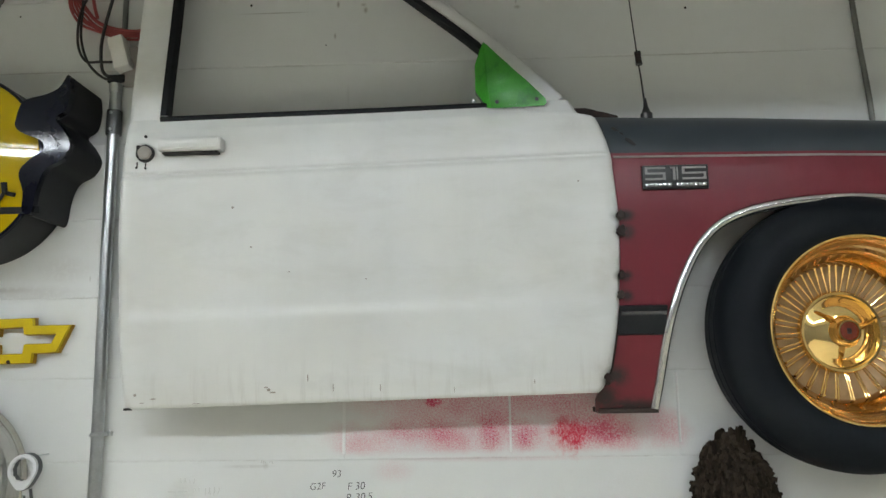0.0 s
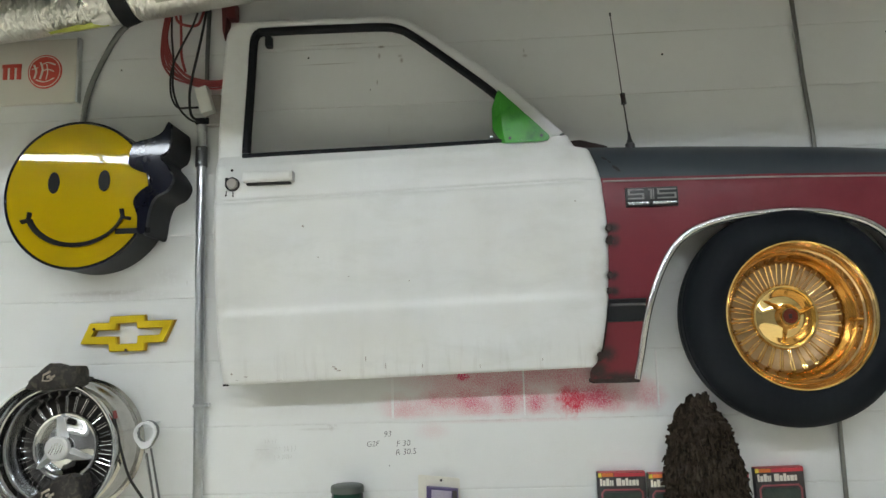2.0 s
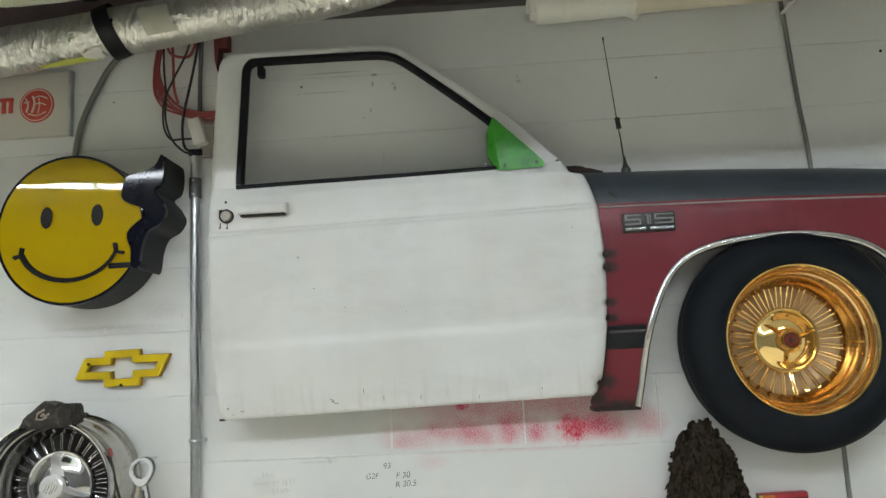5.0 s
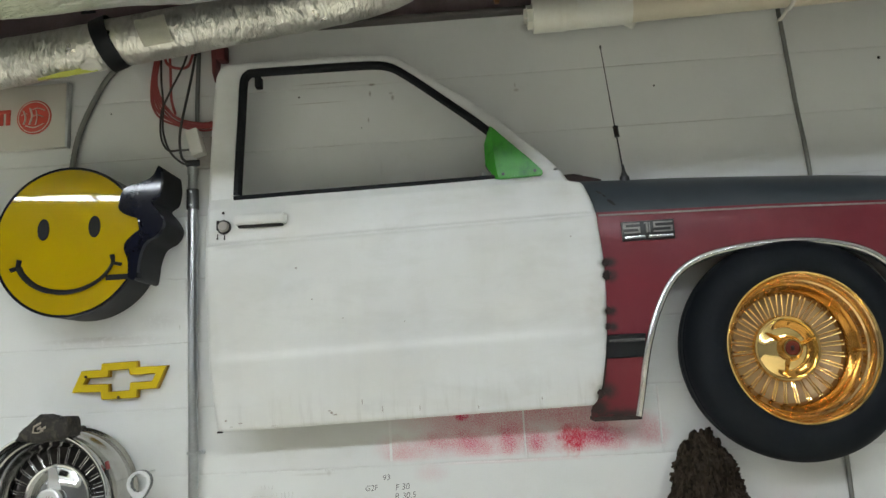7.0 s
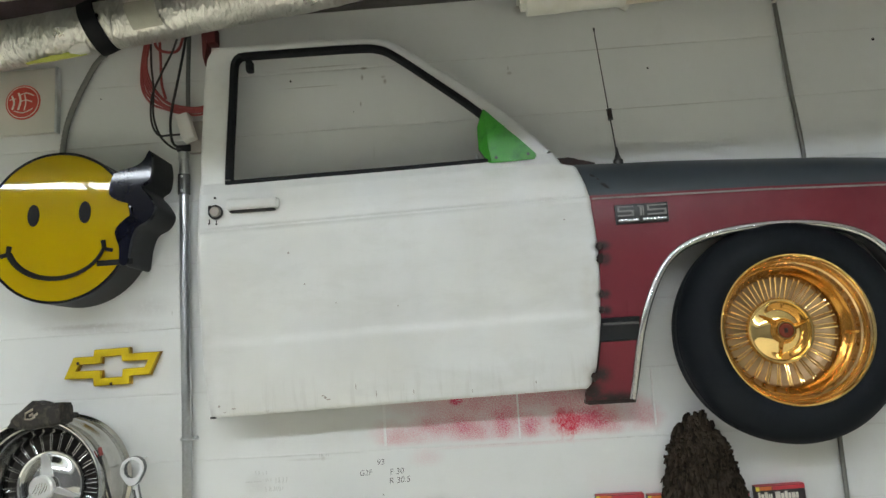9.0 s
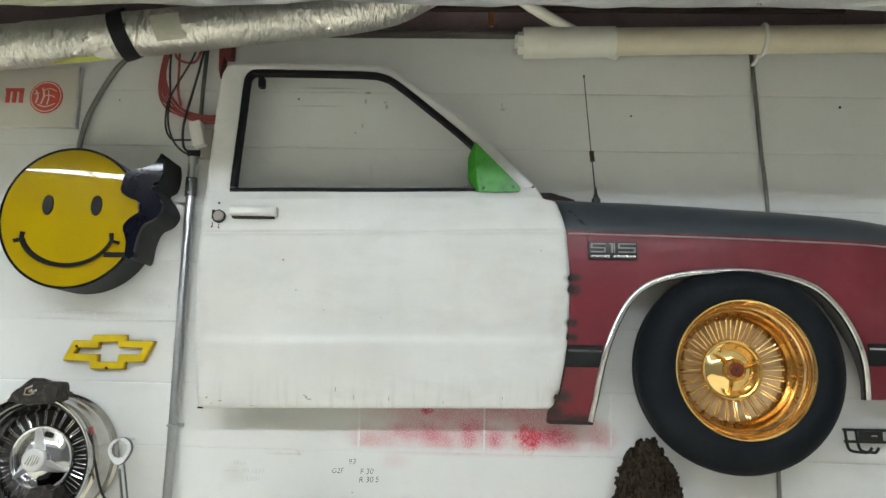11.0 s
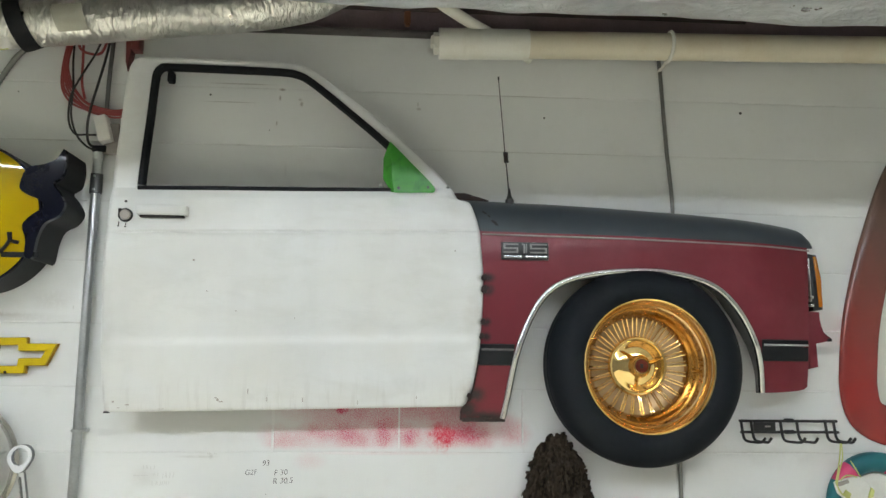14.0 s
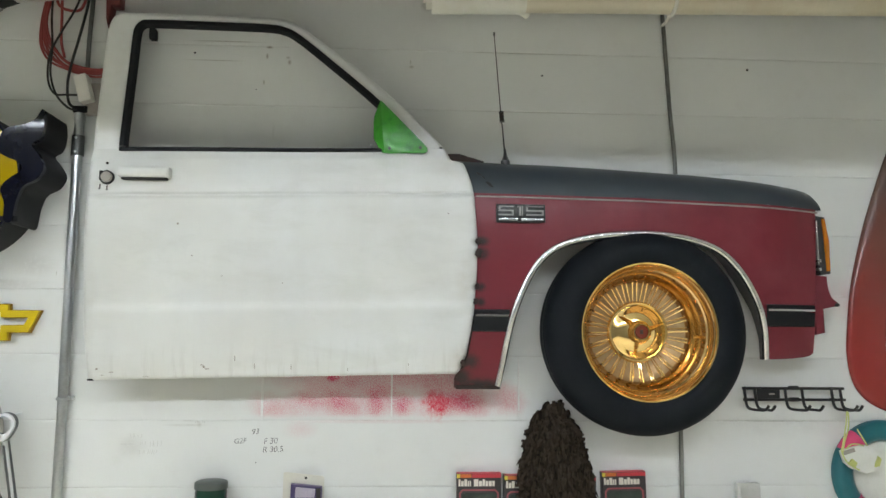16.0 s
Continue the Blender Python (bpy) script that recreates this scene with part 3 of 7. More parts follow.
# Greys of unseen walls, chosen to cut fill and darken metal reflections.
UNSEEN_GREY = surface("unseen_wall_grey", (0.36, 0.355, 0.34), 0.5, 0, (0.22, 0.22, 0.21), 0.6, 0.8, 60, 0.08, 0.15, 0.001)
UNSEEN_DARK = surface("unseen_wall_dark", (0.17, 0.165, 0.16), 0.5, 0, (0.11, 0.11, 0.105), 0.6, 0.8, 60, 0.08, 0.15, 0.001)
CEILING = surface("painted_ceiling_board", (0.80, 0.79, 0.75), 0.7, 0, (0.5, 0.49, 0.46), 0.5, 0.9, 60, 0.05, 0.15, 0.001)
LAMP_GLOW = glow("lit_tube", (0.925, 1.0, 1.075), TUBE_POWER)


# ---- building helpers ----
def finish(bm, name, material, smooth=40.0):
    bmesh.ops.recalc_face_normals(bm, faces=bm.faces[:])
    me = bpy.data.meshes.new(name)
    limit = radians(smooth)
    for f in bm.faces:
        f.smooth = smooth > 0
    for e in bm.edges:
        e.smooth = len(e.link_faces) == 2 and e.calc_face_angle(0) < limit
    bm.to_mesh(me)
    bm.free()
    me.materials.append(material)
    return me


def part(name, bm, material, parent=None, label="", smooth=40.0):
    ob = new(name, finish(bm, name, material, smooth))
    if parent is not None:
        ob.parent = parent
        ob.matrix_parent_inverse = parent.matrix_basis.inverted()
    if label:
        ob["label"] = label
    return ob


def thing(name, at, label, category, group="", kind=""):
    ob = new(name)
    ob.matrix_basis = pose(*at)
    return tagged(ob, label, category, group, kind)


def box(x0, x1, y0, y1, z0, z1, bevel=0.0, bm=None):
    bm = bm or bmesh.new()
    made = bmesh.ops.create_cube(bm, size=1, matrix=Matrix.Translation(((x0 + x1) / 2, (y0 + y1) / 2, (z0 + z1) / 2)) @ Matrix.Diagonal((x1 - x0, y1 - y0, z1 - z0, 1)))
    if bevel:
        edges = list({e for v in made["verts"] for e in v.link_edges})
        bmesh.ops.bevel(bm, geom=edges, offset=bevel, segments=2, profile=0.5, affect="EDGES")
    return bm


def smooth_line(points, steps=6, closed=False):
    """A Catmull-Rom line through the points."""
    p = [Vector(q) for q in points]
    n = len(p)
    out = []
    for i in range(n if closed else n - 1):
        a, b, c, d = (p[(i + k) % n] if closed else p[min(max(i + k, 0), n - 1)] for k in (-1, 0, 1, 2))
        for s in range(steps):
            t = s / steps
            out.append(0.5 * (2 * b + (c - a) * t + (2 * a - 5 * b + 4 * c - d) * t * t + (3 * b - a - 3 * c + d) * t ** 3))
    if not closed:
        out.append(p[-1])
    return out


def tube(points, radius, seg=10, bm=None, cap=True, closed=False, flat=1.0):
    """A round bar along a line; radius may be a function of 0..1."""
    bm = bm or bmesh.new()
    p = [Vector(q) for q in points]
    n, rings, side = len(p), [], None
    for i, c in enumerate(p):
        ahead = (p[(i + 1) % n] - p[i - 1]) if closed else (p[min(i + 1, n - 1)] - p[max(i - 1, 0)])
        ahead.normalize()
        if side is None:
            side = ahead.orthogonal().normalized()
        side = (side - ahead * side.dot(ahead)).normalized()
        up = ahead.cross(side)
        r = radius(i / max(1, n - 1)) if callable(radius) else radius
        rings.append([bm.verts.new(c + (side * math.cos(a) + up * math.sin(a) * flat) * r) for a in (2 * math.pi * k / seg for k in range(seg))])
    for i in range(n if closed else n - 1):
        a, b = rings[i], rings[(i + 1) % n]
        for k in range(seg):
            bm.faces.new((a[k], a[(k + 1) % seg], b[(k + 1) % seg], b[k]))
    if cap and not closed:
        bm.faces.new(rings[0])
        bm.faces.new(rings[-1][::-1])
    return bm


def lathe(profile, x, z, seg=72, bm=None, closed=False):
    """A body of revolution about the line through (x, z) that runs along y; profile: (radius, y)."""
    bm = bm or bmesh.new()
    rings = []
    for r, y in profile:
        if r < 1e-6:
            rings.append([bm.verts.new((x, y, z))])
        else:
            rings.append([bm.verts.new((x + r * math.cos(a), y, z + r * math.sin(a))) for a in (2 * math.pi * k / seg for k in range(seg))])
    pairs = list(zip(rings, rings[1:])) + ([(rings[-1], rings[0])] if closed else [])
    for a, b in pairs:
        for k in range(seg):
            j = (k + 1) % seg
            quad = [a[k % len(a)], a[j % len(a)], b[j % len(b)], b[k % len(b)]]
            quad = list(dict.fromkeys(quad))
            if len(quad) > 2:
                bm.faces.new(quad)
    return bm


def prism(outline, y0, y1, bevel=0.0, bm=None):
    """A plate with the outline (x, z), from y0 (front) back to y1."""
    bm = bm or bmesh.new()
    front = [bm.verts.new((x, y0, z)) for x, z in outline]
    back = [bm.verts.new((x, y1, z)) for x, z in outline]
    f = bm.faces.new(front)
    bm.faces.new(back[::-1])
    n = len(outline)
    for i in range(n):
        j = (i + 1) % n
        bm.faces.new((front[j], front[i], back[i], back[j]))
    if bevel:
        bmesh.ops.bevel(bm, geom=list(f.edges), offset=bevel, segments=2, profile=0.5, affect="EDGES")
    return bm


def ring_plate(outer, inner, y0, y1, bm=None):
    """A plate between two outlines with the same number of points."""
    bm = bm or bmesh.new()
    loops = [[bm.verts.new((x, y, z)) for x, z in line] for line, y in ((outer, y0), (inner, y0), (inner, y1), (outer, y1))]
    n = len(outer)
    for a in range(4):
        p, q = loops[a], loops[(a + 1) % 4]
        for i in range(n):
            j = (i + 1) % n
            bm.faces.new((p[i], p[j], q[j], q[i]))
    return bm


def strip(lines, bm=None):
    """A sheet through lines that have the same number of points."""
    bm = bm or bmesh.new()
    rows = [[bm.verts.new(p) for p in line] for line in lines]
    for a, b in zip(rows, rows[1:]):
        for i in range(len(a) - 1):
            bm.faces.new((a[i], a[i + 1], b[i + 1], b[i]))
    return bm


def oval(x, z, rx, rz, n=40, turn=0.0):
    c, s = math.cos(turn), math.sin(turn)
    return [(x + rx * math.cos(a) * c - rz * math.sin(a) * s, z + rx * math.cos(a) * s + rz * math.sin(a) * c) for a in (2 * math.pi * k / n for k in range(n))]


def letters(name, text, size, m, material, parent, depth=0.0004, label="", thin=0.0, lean=0.0):
    """Flat writing as a mesh, in the built-in font."""
    curve = bpy.data.curves.new(name, "FONT")
    curve.body, curve.size, curve.extrude = text, size, depth
    curve.offset, curve.shear = -thin, lean
    draft = bpy.data.objects.new(name, curve)
    scene.collection.objects.link(draft)
    bpy.context.view_layer.update()
    me = bpy.data.meshes.new_from_object(draft.evaluated_get(bpy.context.evaluated_depsgraph_get()))
    bpy.data.objects.remove(draft)
    me.transform(m)
    me.materials.clear()
    me.materials.append(material)
    ob = new(name, me)
    ob.parent = parent
    ob.matrix_parent_inverse = parent.matrix_basis.inverted()
    if label:
        ob["label"] = label
    return ob


def lerp(table, v):
    """Linear value in a table of (key, value)."""
    return float(np.interp(v, [k for k, _ in table], [w for _, w in table]))


def soft_lerp(table, v):
    """Smooth value in a table of (key, value)."""
    keys = [k for k, _ in table]
    i = min(max(int(np.searchsorted(keys, v)) - 1, 0), len(keys) - 2)
    t = (v - keys[i]) / (keys[i + 1] - keys[i])
    t = min(max(t, 0.0), 1.0)
    val = [table[min(max(i + k, 0), len(keys) - 1)][1] for k in (-1, 0, 1, 2)]
    a, b, c, d = val
    return 0.5 * (2 * b + (c - a) * t + (2 * a - 5 * b + 4 * c - d) * t * t + (3 * b - a - 3 * c + d) * t ** 3)


# ---- the room ----
def room():
    floor = part("floor", box(-6.4, 4.6, -6.4, 0.2, -0.12, 0), CONCRETE)
    tagged(floor, "pale beige sealed concrete garage floor", "floor", kind="structure")
    roof = part("ceiling", box(-6.4, 4.6, -6.4, 0.2, 3.3, 3.42), CEILING)
    tagged(roof, "white painted garage ceiling", "ceiling", kind="structure")
    # Unseen closing walls; the grey ones hold back bounce and reflections.
    for name, lim in (("wall_west", (-6.4, -6.25, -6.25, 0.0, 0, 3.3)), ("wall_east", (4.45, 4.6, -6.25, 0.0, 0, 3.3)), ("wall_south", (-6.4, 4.6, -6.4, -6.25, 0, 3.3))):
        w = part(name, box(*lim), ROOM_PAINT if name == "wall_east" else UNSEEN_GREY if name == "wall_west" else UNSEEN_DARK)
        tagged(w, "plain painted garage wall, unseen", "wall", kind="structure")
    wall = part("wall_north", box(-6.4, 4.6, 0.0020, 0.2, 0, 2.64), WALL)
    tagged(wall, "white painted concrete block wall with red overspray", "wall", kind="structure")
    upper = part("wall_north_upper", box(-6.4, 4.6, 0.06, 0.2, 2.86, 3.3), DARK_DECK)
    tagged(upper, "dark strip above the block wall", "wall", kind="structure")
    return wall


wall_north = room()


def steel_beam():
    t = thing("steel_beam", (0, 0.04, 2.64), "dark maroon steel beam lying on the block wall", "beam", kind="structure")
    part("web", box(-6.25, 4.45, 0.035, 0.05, 2.656, 2.845), MAROON_STEEL, t)
    part("bottom_flange", box(-6.25, 4.45, -0.035, 0.12, 2.641, 2.656, 0.003), DARK_DECK, t, "dark bottom flange")
    part("top_flange", box(-6.25, 4.45, -0.035, 0.12, 2.845, 2.86, 0.003), MAROON_STEEL, t)


steel_beam()


# ---- lamps: a row of bare tubes under the ceiling, and an added fill row ----
def strip_light():
    t = thing("strip_light", (0, LAMP_Y, 3.3), "white fluorescent strip light with two lit tubes", "ceiling light", "strip lights in rows")
    part("housing", box(-1.185, 1.185, LAMP_Y - 0.06, LAMP_Y + 0.06, LAMP_Z + 0.05, 3.3, 0.01), WHITE_PLASTIC, t)
    for dy in (-0.03, 0.03):
        part("tube", tube([(-1.182, LAMP_Y + dy, LAMP_Z), (1.182, LAMP_Y + dy, LAMP_Z)], 0.019, 12), LAMP_GLOW, t, "lit white tube")
    for x in (-1.180, 1.180):
        part("end_cap", box(x - 0.006, x + 0.006, LAMP_Y - 0.065, LAMP_Y + 0.065, LAMP_Z - 0.025, LAMP_Z + 0.06, 0.004), WHITE_PLASTIC, t)
    return t


lamp = strip_light()
lamp.matrix_basis = pose(-4.08, LAMP_Y + 0.04, 3.3, 0, 0, -1.0)
for x, y in ((-1.70, LAMP_Y), (0.68, LAMP_Y - 0.04)):
    copy_thing(lamp, pose(x, y, 3.3, 0, 0, -1.0))
# Two added fill fixtures, unseen, that raise the bounce off the floor.
for x in (-3.1, -0.7):
    copy_thing(lamp, pose(x, FILL_Y, 3.3))



# ---- truck door ----
SLOPE = 0.021
DOOR_DEPTH = [(1.350, -0.1480), (1.3525, -0.1545), (1.36, -0.1590), (1.39, -0.1635), (1.43, -0.1655), (1.50, -0.1668), (1.540, -0.1668), (1.548, -0.1664), (1.5525, -0.1658), (1.5565, -0.16505), (1.5605, -0.1642), (1.5645, -0.16335), (1.5685, -0.1626),
              (1.573, -0.1620), (1.580, -0.1615), (1.60, -0.1612), (1.66, -0.1622), (1.74, -0.1655), (1.82, -0.1690), (1.880, -0.1705), (1.888, -0.1705), (1.8925, -0.1675), (1.896, -0.1672), (1.8990, -0.1688), (1.905, -0.1662),
              (1.909, -0.1652), (1.914, -0.1668), (1.96, -0.163), (2.01, -0.154), (2.045, -0.140)]
DOOR_FRONT = [(1.350, 0.196), (1.362, 0.207), (1.405, 0.224), (1.507, 0.243), (1.612, 0.255), (1.70, 0.259), (1.772, 0.258), (1.899, 0.2465), (1.937, 0.237), (1.968, 0.2265), (1.985, 0.2195), (1.993, 0.2155), (1.998, 0.2095), (2.001, 0.200), (2.005, 0.181), (2.011, 0.1725), (2.022, 0.1675), (2.045, 0.157)]
DOOR_REAR = [(1.350, -0.888), (1.42, -0.897), (1.50, -0.906), (1.57, -0.912), (1.76, -0.921), (1.90, -0.919), (2.045, -0.919)]


def door_y(z):
    return lerp(DOOR_DEPTH, z)


def door_lift(x, z):
    return z + SLOPE * (x + 0.915)


OUTER = [(-0.921, 2.030), (-0.922, 2.12), (-0.917, 2.30), (-0.911, 2.43), (-0.905, 2.470), (-0.888, 2.491), (-0.85, 2.499), (-0.62, 2.499), (-0.41, 2.496), (-0.355, 2.490),
         (-0.305, 2.468), (-0.20, 2.390), (-0.082, 2.300), (0.05, 2.182), (0.150, 2.078), (0.170, 2.047)]
INNER = [(-0.839, 2.030), (-0.837, 2.12), (-0.830, 2.30), (-0.826, 2.42), (-0.820, 2.450), (-0.805, 2.467), (-0.776, 2.472), (-0.60, 2.471), (-0.42, 2.468), (-0.358, 2.460),
         (-0.306, 2.433), (-0.188, 2.338), (-0.055, 2.224), (0.02, 2.140), (0.095, 2.050)]



def frame_y(z):
    return -0.140 + 0.034 * (z - 2.045) / 0.45


def truck_door():
    t = thing("door_shell", (-0.35, 0, 1.35), "white primered pickup door shell cut off and hung on the wall", "truck door")
    # lower skin
    zs = sorted({*np.linspace(1.350, 2.045, 26).round(4), *(k for k, _ in DOOR_DEPTH), 1.985, 1.990, 1.9945, 1.998, 2.001, 2.003, 2.005, 2.008, 2.012, 2.020})
    us = [0, 0.004, 0.012, *np.linspace(0.03, 0.97, 36), 0.988, 0.996, 1]
    bm = bmesh.new()
    rows = []
    for z in zs:
        x0, x1 = lerp(DOOR_REAR, z), soft_lerp(DOOR_FRONT, z)
        row = []
        for u in us:
            x = x0 + (x1 - x0) * u
            edge = min(u, 1 - u)
            roll = 0.010 * max(0.0, 1 - edge / 0.012) ** 2
            ripple = 0.0016 * noise.noise((x * 2.3, z * 3.1, 0.5)) + 0.0006 * noise.noise((x * 9, z * 9, 3.5))
            row.append(bm.verts.new((x, door_y(z) + roll + ripple, door_lift(x, z))))
        rows.append(row)
    for a, b in zip(rows, rows[1:]):
        for i in range(len(us) - 1):
            bm.faces.new((a[i], a[i + 1], b[i + 1], b[i]))
    rim = [e for e in bm.edges if e.is_boundary]
    made = bmesh.ops.extrude_edge_only(bm, edges=rim)
    for v in made["geom"]:
        if isinstance(v, bmesh.types.BMVert):
            v.co.y = min(v.co.y + 0.045, -0.012)
    part("door_skin", bm, DOOR, t, smooth=48)
    # dark inner side of the shell
    part("inner_panel", box(-0.89, 0.16, -0.085, -0.004, 1.42, 2.0, 0.02), SHADOW_GAP, t)
    # window frame
    o, i_ = smooth_line([(x, 0, z) for x, z in OUTER], 5), smooth_line([(x, 0, z) for x, z in INNER], 5)
    lines = []
    for k, dy in ((0.0, 0.062), (0.0, 0.016), (0.07, 0.004), (0.20, 0.0), (0.80, 0.0), (0.95, 0.003), (1.0, 0.012), (1.0, 0.055)):
        line = []
        for a, b in zip(o, i_):
            p = a.lerp(b, k)
            line.append((p.x, frame_y(p.z) + dy, p.z))
        lines.append(line)
    part("window_frame", strip(lines), DOOR, t, smooth=50)
    # rubber channel round the opening
    inset = []
    mid = Vector((-0.40, 0, 2.24))
    n = len(i_)
    for k, p in enumerate(i_):
        along = (i_[min(k + 1, n - 1)] - i_[max(k - 1, 0)]).normalized()
        inward = Vector((along.z, 0, -along.x))
        if inward.dot(mid - p) < 0:
            inward = -inward
        inset.append((p, inward))
    use = [q for q in inset if q[0].z > 2.052 and not (q[0].x > -0.045 and q[0].z < 2.2)]
    lines = []
    for w, dy in ((-0.003, 0.002), (-0.001, -0.004), (0.013, -0.004), (0.0180, 0.002), (0.0190, 0.020)):
        line = []
        for p, inward in use:
            q = p + inward * w
            line.append((q.x, frame_y(q.z) + dy, q.z))
        lines.append(line)
    part("window_channel", strip(lines), RUBBER, t, "black rubber window channel")
    bm = tube([(-0.838, frame_y(2.05) - 0.001, 2.046), (-0.6, frame_y(2.05) - 0.001, 2.050), (-0.3, frame_y(2.05) - 0.001, 2.053), (-0.03, frame_y(2.05) - 0.001, 2.058)], 0.0075, 8)
    part("belt_seal", bm, RUBBER, t, "thin black rubber belt seal")
    part("channel_clip", box(-0.780, -0.759, frame_y(2.43) + 0.0, frame_y(2.43) + 0.03, 2.412, 2.447, 0.004), RUBBER, t)
    # lift handle with its recess
    handle = part("door_handle", box(-0.821, -0.671, -0.196, -0.150, 1.9520, 1.9825, 0.003), DOOR, t, "white painted lift handle")
    part("handle_flap", box(-0.8165, -0.6755, -0.1995, -0.190, 1.9555, 1.9780, 0.002), DOOR, handle)
    # Black bar stands for the shade under the handle.
    part("handle_shadow_gap", box(-0.815, -0.680, -0.182, -0.150, 1.9460, 1.9518, 0.002), SHADOW_GAP, handle)
    lock = part("lock_cylinder", lathe([(0.0, -0.183), (0.0135, -0.183), (0.016, -0.180), (0.0165, -0.15)], -0.859, 1.952, 28), GREY_PLASTIC, t, "worn grey lock cylinder")
    part("lock_bezel", lathe([(0.0165, -0.173), (0.0205, -0.174), (0.0215, -0.167), (0.0215, -0.15)], -0.861, 1.952, 28), SHADOW_GAP, lock)
    part("lock_recess", box(-0.8845, -0.8755, -0.1690, -0.15, 1.944, 1.974, 0.003), SHADOW_GAP, lock)
    for x, z, h in ((-0.8800, 1.926, 0.012), (-0.859, 1.924, 0.008), (-0.861, 1.974, 0.003)):
        part("rust_run", box(x - 0.0011, x + 0.0011, -0.1690, -0.15, z - h / 2, z + h / 2, 0.0004), RUST, lock)
    for x, z, r in ((-0.866, 1.998, 0.0038), (-0.881, 1.918, 0.0026), (-0.859, 1.916, 0.0026)):
        part("drilled_hole", lathe([(0.0, door_y(z) - 0.0035), (r, door_y(z) - 0.003), (r, door_y(z) + 0.01)], x, z, 12), SHADOW_GAP, t)
    # bright green mirror sail, pressed with a fold
    ys = frame_y(2.1) - 0.018
    fold = [(-0.046, ys, 2.214), (-0.040, ys, 2.150), (-0.038, ys, 2.100), (-0.030, ys, 2.046)]
    left = [(-0.055, ys + 0.008, 2.196), (-0.067, ys + 0.024, 2.165), (-0.067, ys + 0.024, 2.100), (-0.040, ys + 0.010, 2.050)]
    right = [(-0.040, ys, 2.210), (0.012, ys, 2.158), (0.060, ys, 2.110), (0.101, ys, 2.066)]
    bottom = [(-0.030, ys, 2.045), (0.015, ys, 2.0465), (0.060, ys, 2.048), (0.101, ys, 2.050)]
    back = [(x, y + 0.022, z) for x, y, z in left]
    rear = [(x, y + 0.026, z) for x, y, z in right]
    bm = strip([back, left, fold, [tuple(Vector(a).lerp(Vector(b), 0.5)) for a, b in zip(fold, right)], right, rear])
    bm.faces.new([bm.verts.new(p) for p in ((-0.030, ys, 2.046), (0.035, ys, 2.047), (0.096, ys, 2.049), (0.102, ys, 2.056), (0.101, ys, 2.066))])
    bmesh.ops.subdivide_edges(bm, edges=bm.edges[:], cuts=3, use_grid_fill=True)
    for v in bm.verts:
        v.co.y += 0.0035 * noise.noise((v.co.x * 38, 0.3, v.co.z * 30))
    mirror = part("mirror_sail", bm, GREEN, t, "bright green painted mirror mounting plate", smooth=25)
    for x, z in ((-0.016, 2.062), (0.079, 2.066)):
        part("bolt_hole", lathe([(0.0, ys - 0.0025), (0.0045, ys - 0.0022), (0.0045, ys + 0.005)], x, z, 12), SHADOW_GAP, mirror)
    part("pivot_screw", lathe([(0.0, -0.142), (0.004, -0.141), (0.006, -0.138), (0.006, -0.09)], -0.073, 2.073, 16), GALV, t, "bare steel pivot screw")
    part("corner_chip", box(-0.889, -0.874, -0.1545, -0.14, 1.3485, 1.3540, 0.001), SHADOW_GAP, t)
    # chips and run marks in the primer
    rnd = random.Random(5)
    for x, z, w, h in ((-0.552, 1.390, 0.004, 0.004), (-0.543, 1.385, 0.007, 0.0022), (-0.558, 1.396, 0.005, 0.0018), (-0.462, 1.417, 0.0016, 0.009), (-0.404, 1.394, 0.0012, 0.009), (-0.297, 1.391, 0.0011, 0.010),
                       (-0.645, 1.815, 0.0035, 0.003), (-0.819, 1.374, 0.006, 0.0016), (0.166, 1.858, 0.0026, 0.002), (-0.86, 1.383, 0.003, 0.003), (-0.13, 1.385, 0.001, 0.006), (0.05, 1.40, 0.0012, 0.005),
                       (-0.72, 1.362, 0.010, 0.0010), (-0.60, 1.72, 0.0022, 0.0022), (-0.33, 1.64, 0.0018, 0.0022), (-0.51, 1.66, 0.0026, 0.0014), (-0.845, 1.365, 0.004, 0.0012)):
        y = door_y(z - SLOPE * (x + 0.915))
        part("paint_chip", prism([(x + w * (math.cos(a) + 0.3 * rnd.random()), z + h * math.sin(a) * (0.6 + 0.6 * rnd.random())) for a in (k * math.pi / 4 for k in range(8))], y - 0.0028, y + 0.004), GREY_PLASTIC, t)
    # burnt, ragged shut line down the front edge
    lines = [[], [], []]
    for k in range(90):
        z = 1.365 + (1.985 - 1.365) * k / 89
        x = soft_lerp(DOOR_FRONT, z)
        zz = door_lift(x, z)
        wob = 0.0022 + 0.0035 * max(0.0, noise.noise((z * 34, 1.7, 0.2))) + (0.0025 if z < 1.80 else 0.0)
        for line, dx, dy in zip(lines, (-wob * 0.7, 0.0, wob + 0.001), (0.0015, -0.0025, 0.004)):
            line.append((x + dx, door_y(z) + 0.012 + dy, zz))
    part("shut_line", strip(lines), RUST, t, "dark burnt shut line")
    # cut tabs along the front edge
    for z, r in ((1.775, 0.013), (1.738, 0.015), (1.635, 0.011), (1.592, 0.011), (1.405, 0.013)):
        x = soft_lerp(DOOR_FRONT, z - 0.024)
        pts = [(x + r * 0.75 * math.cos(a) * (0.45 + 0.7 * rnd.random()), z + r * math.sin(a) * (0.5 + 0.7 * rnd.random())) for a in (k * math.pi / 9 for k in range(18))]
        part("burnt_tab", prism(pts, -0.176, -0.12, 0.002), RUST, t, "torch-burnt hinge tab")


truck_door()


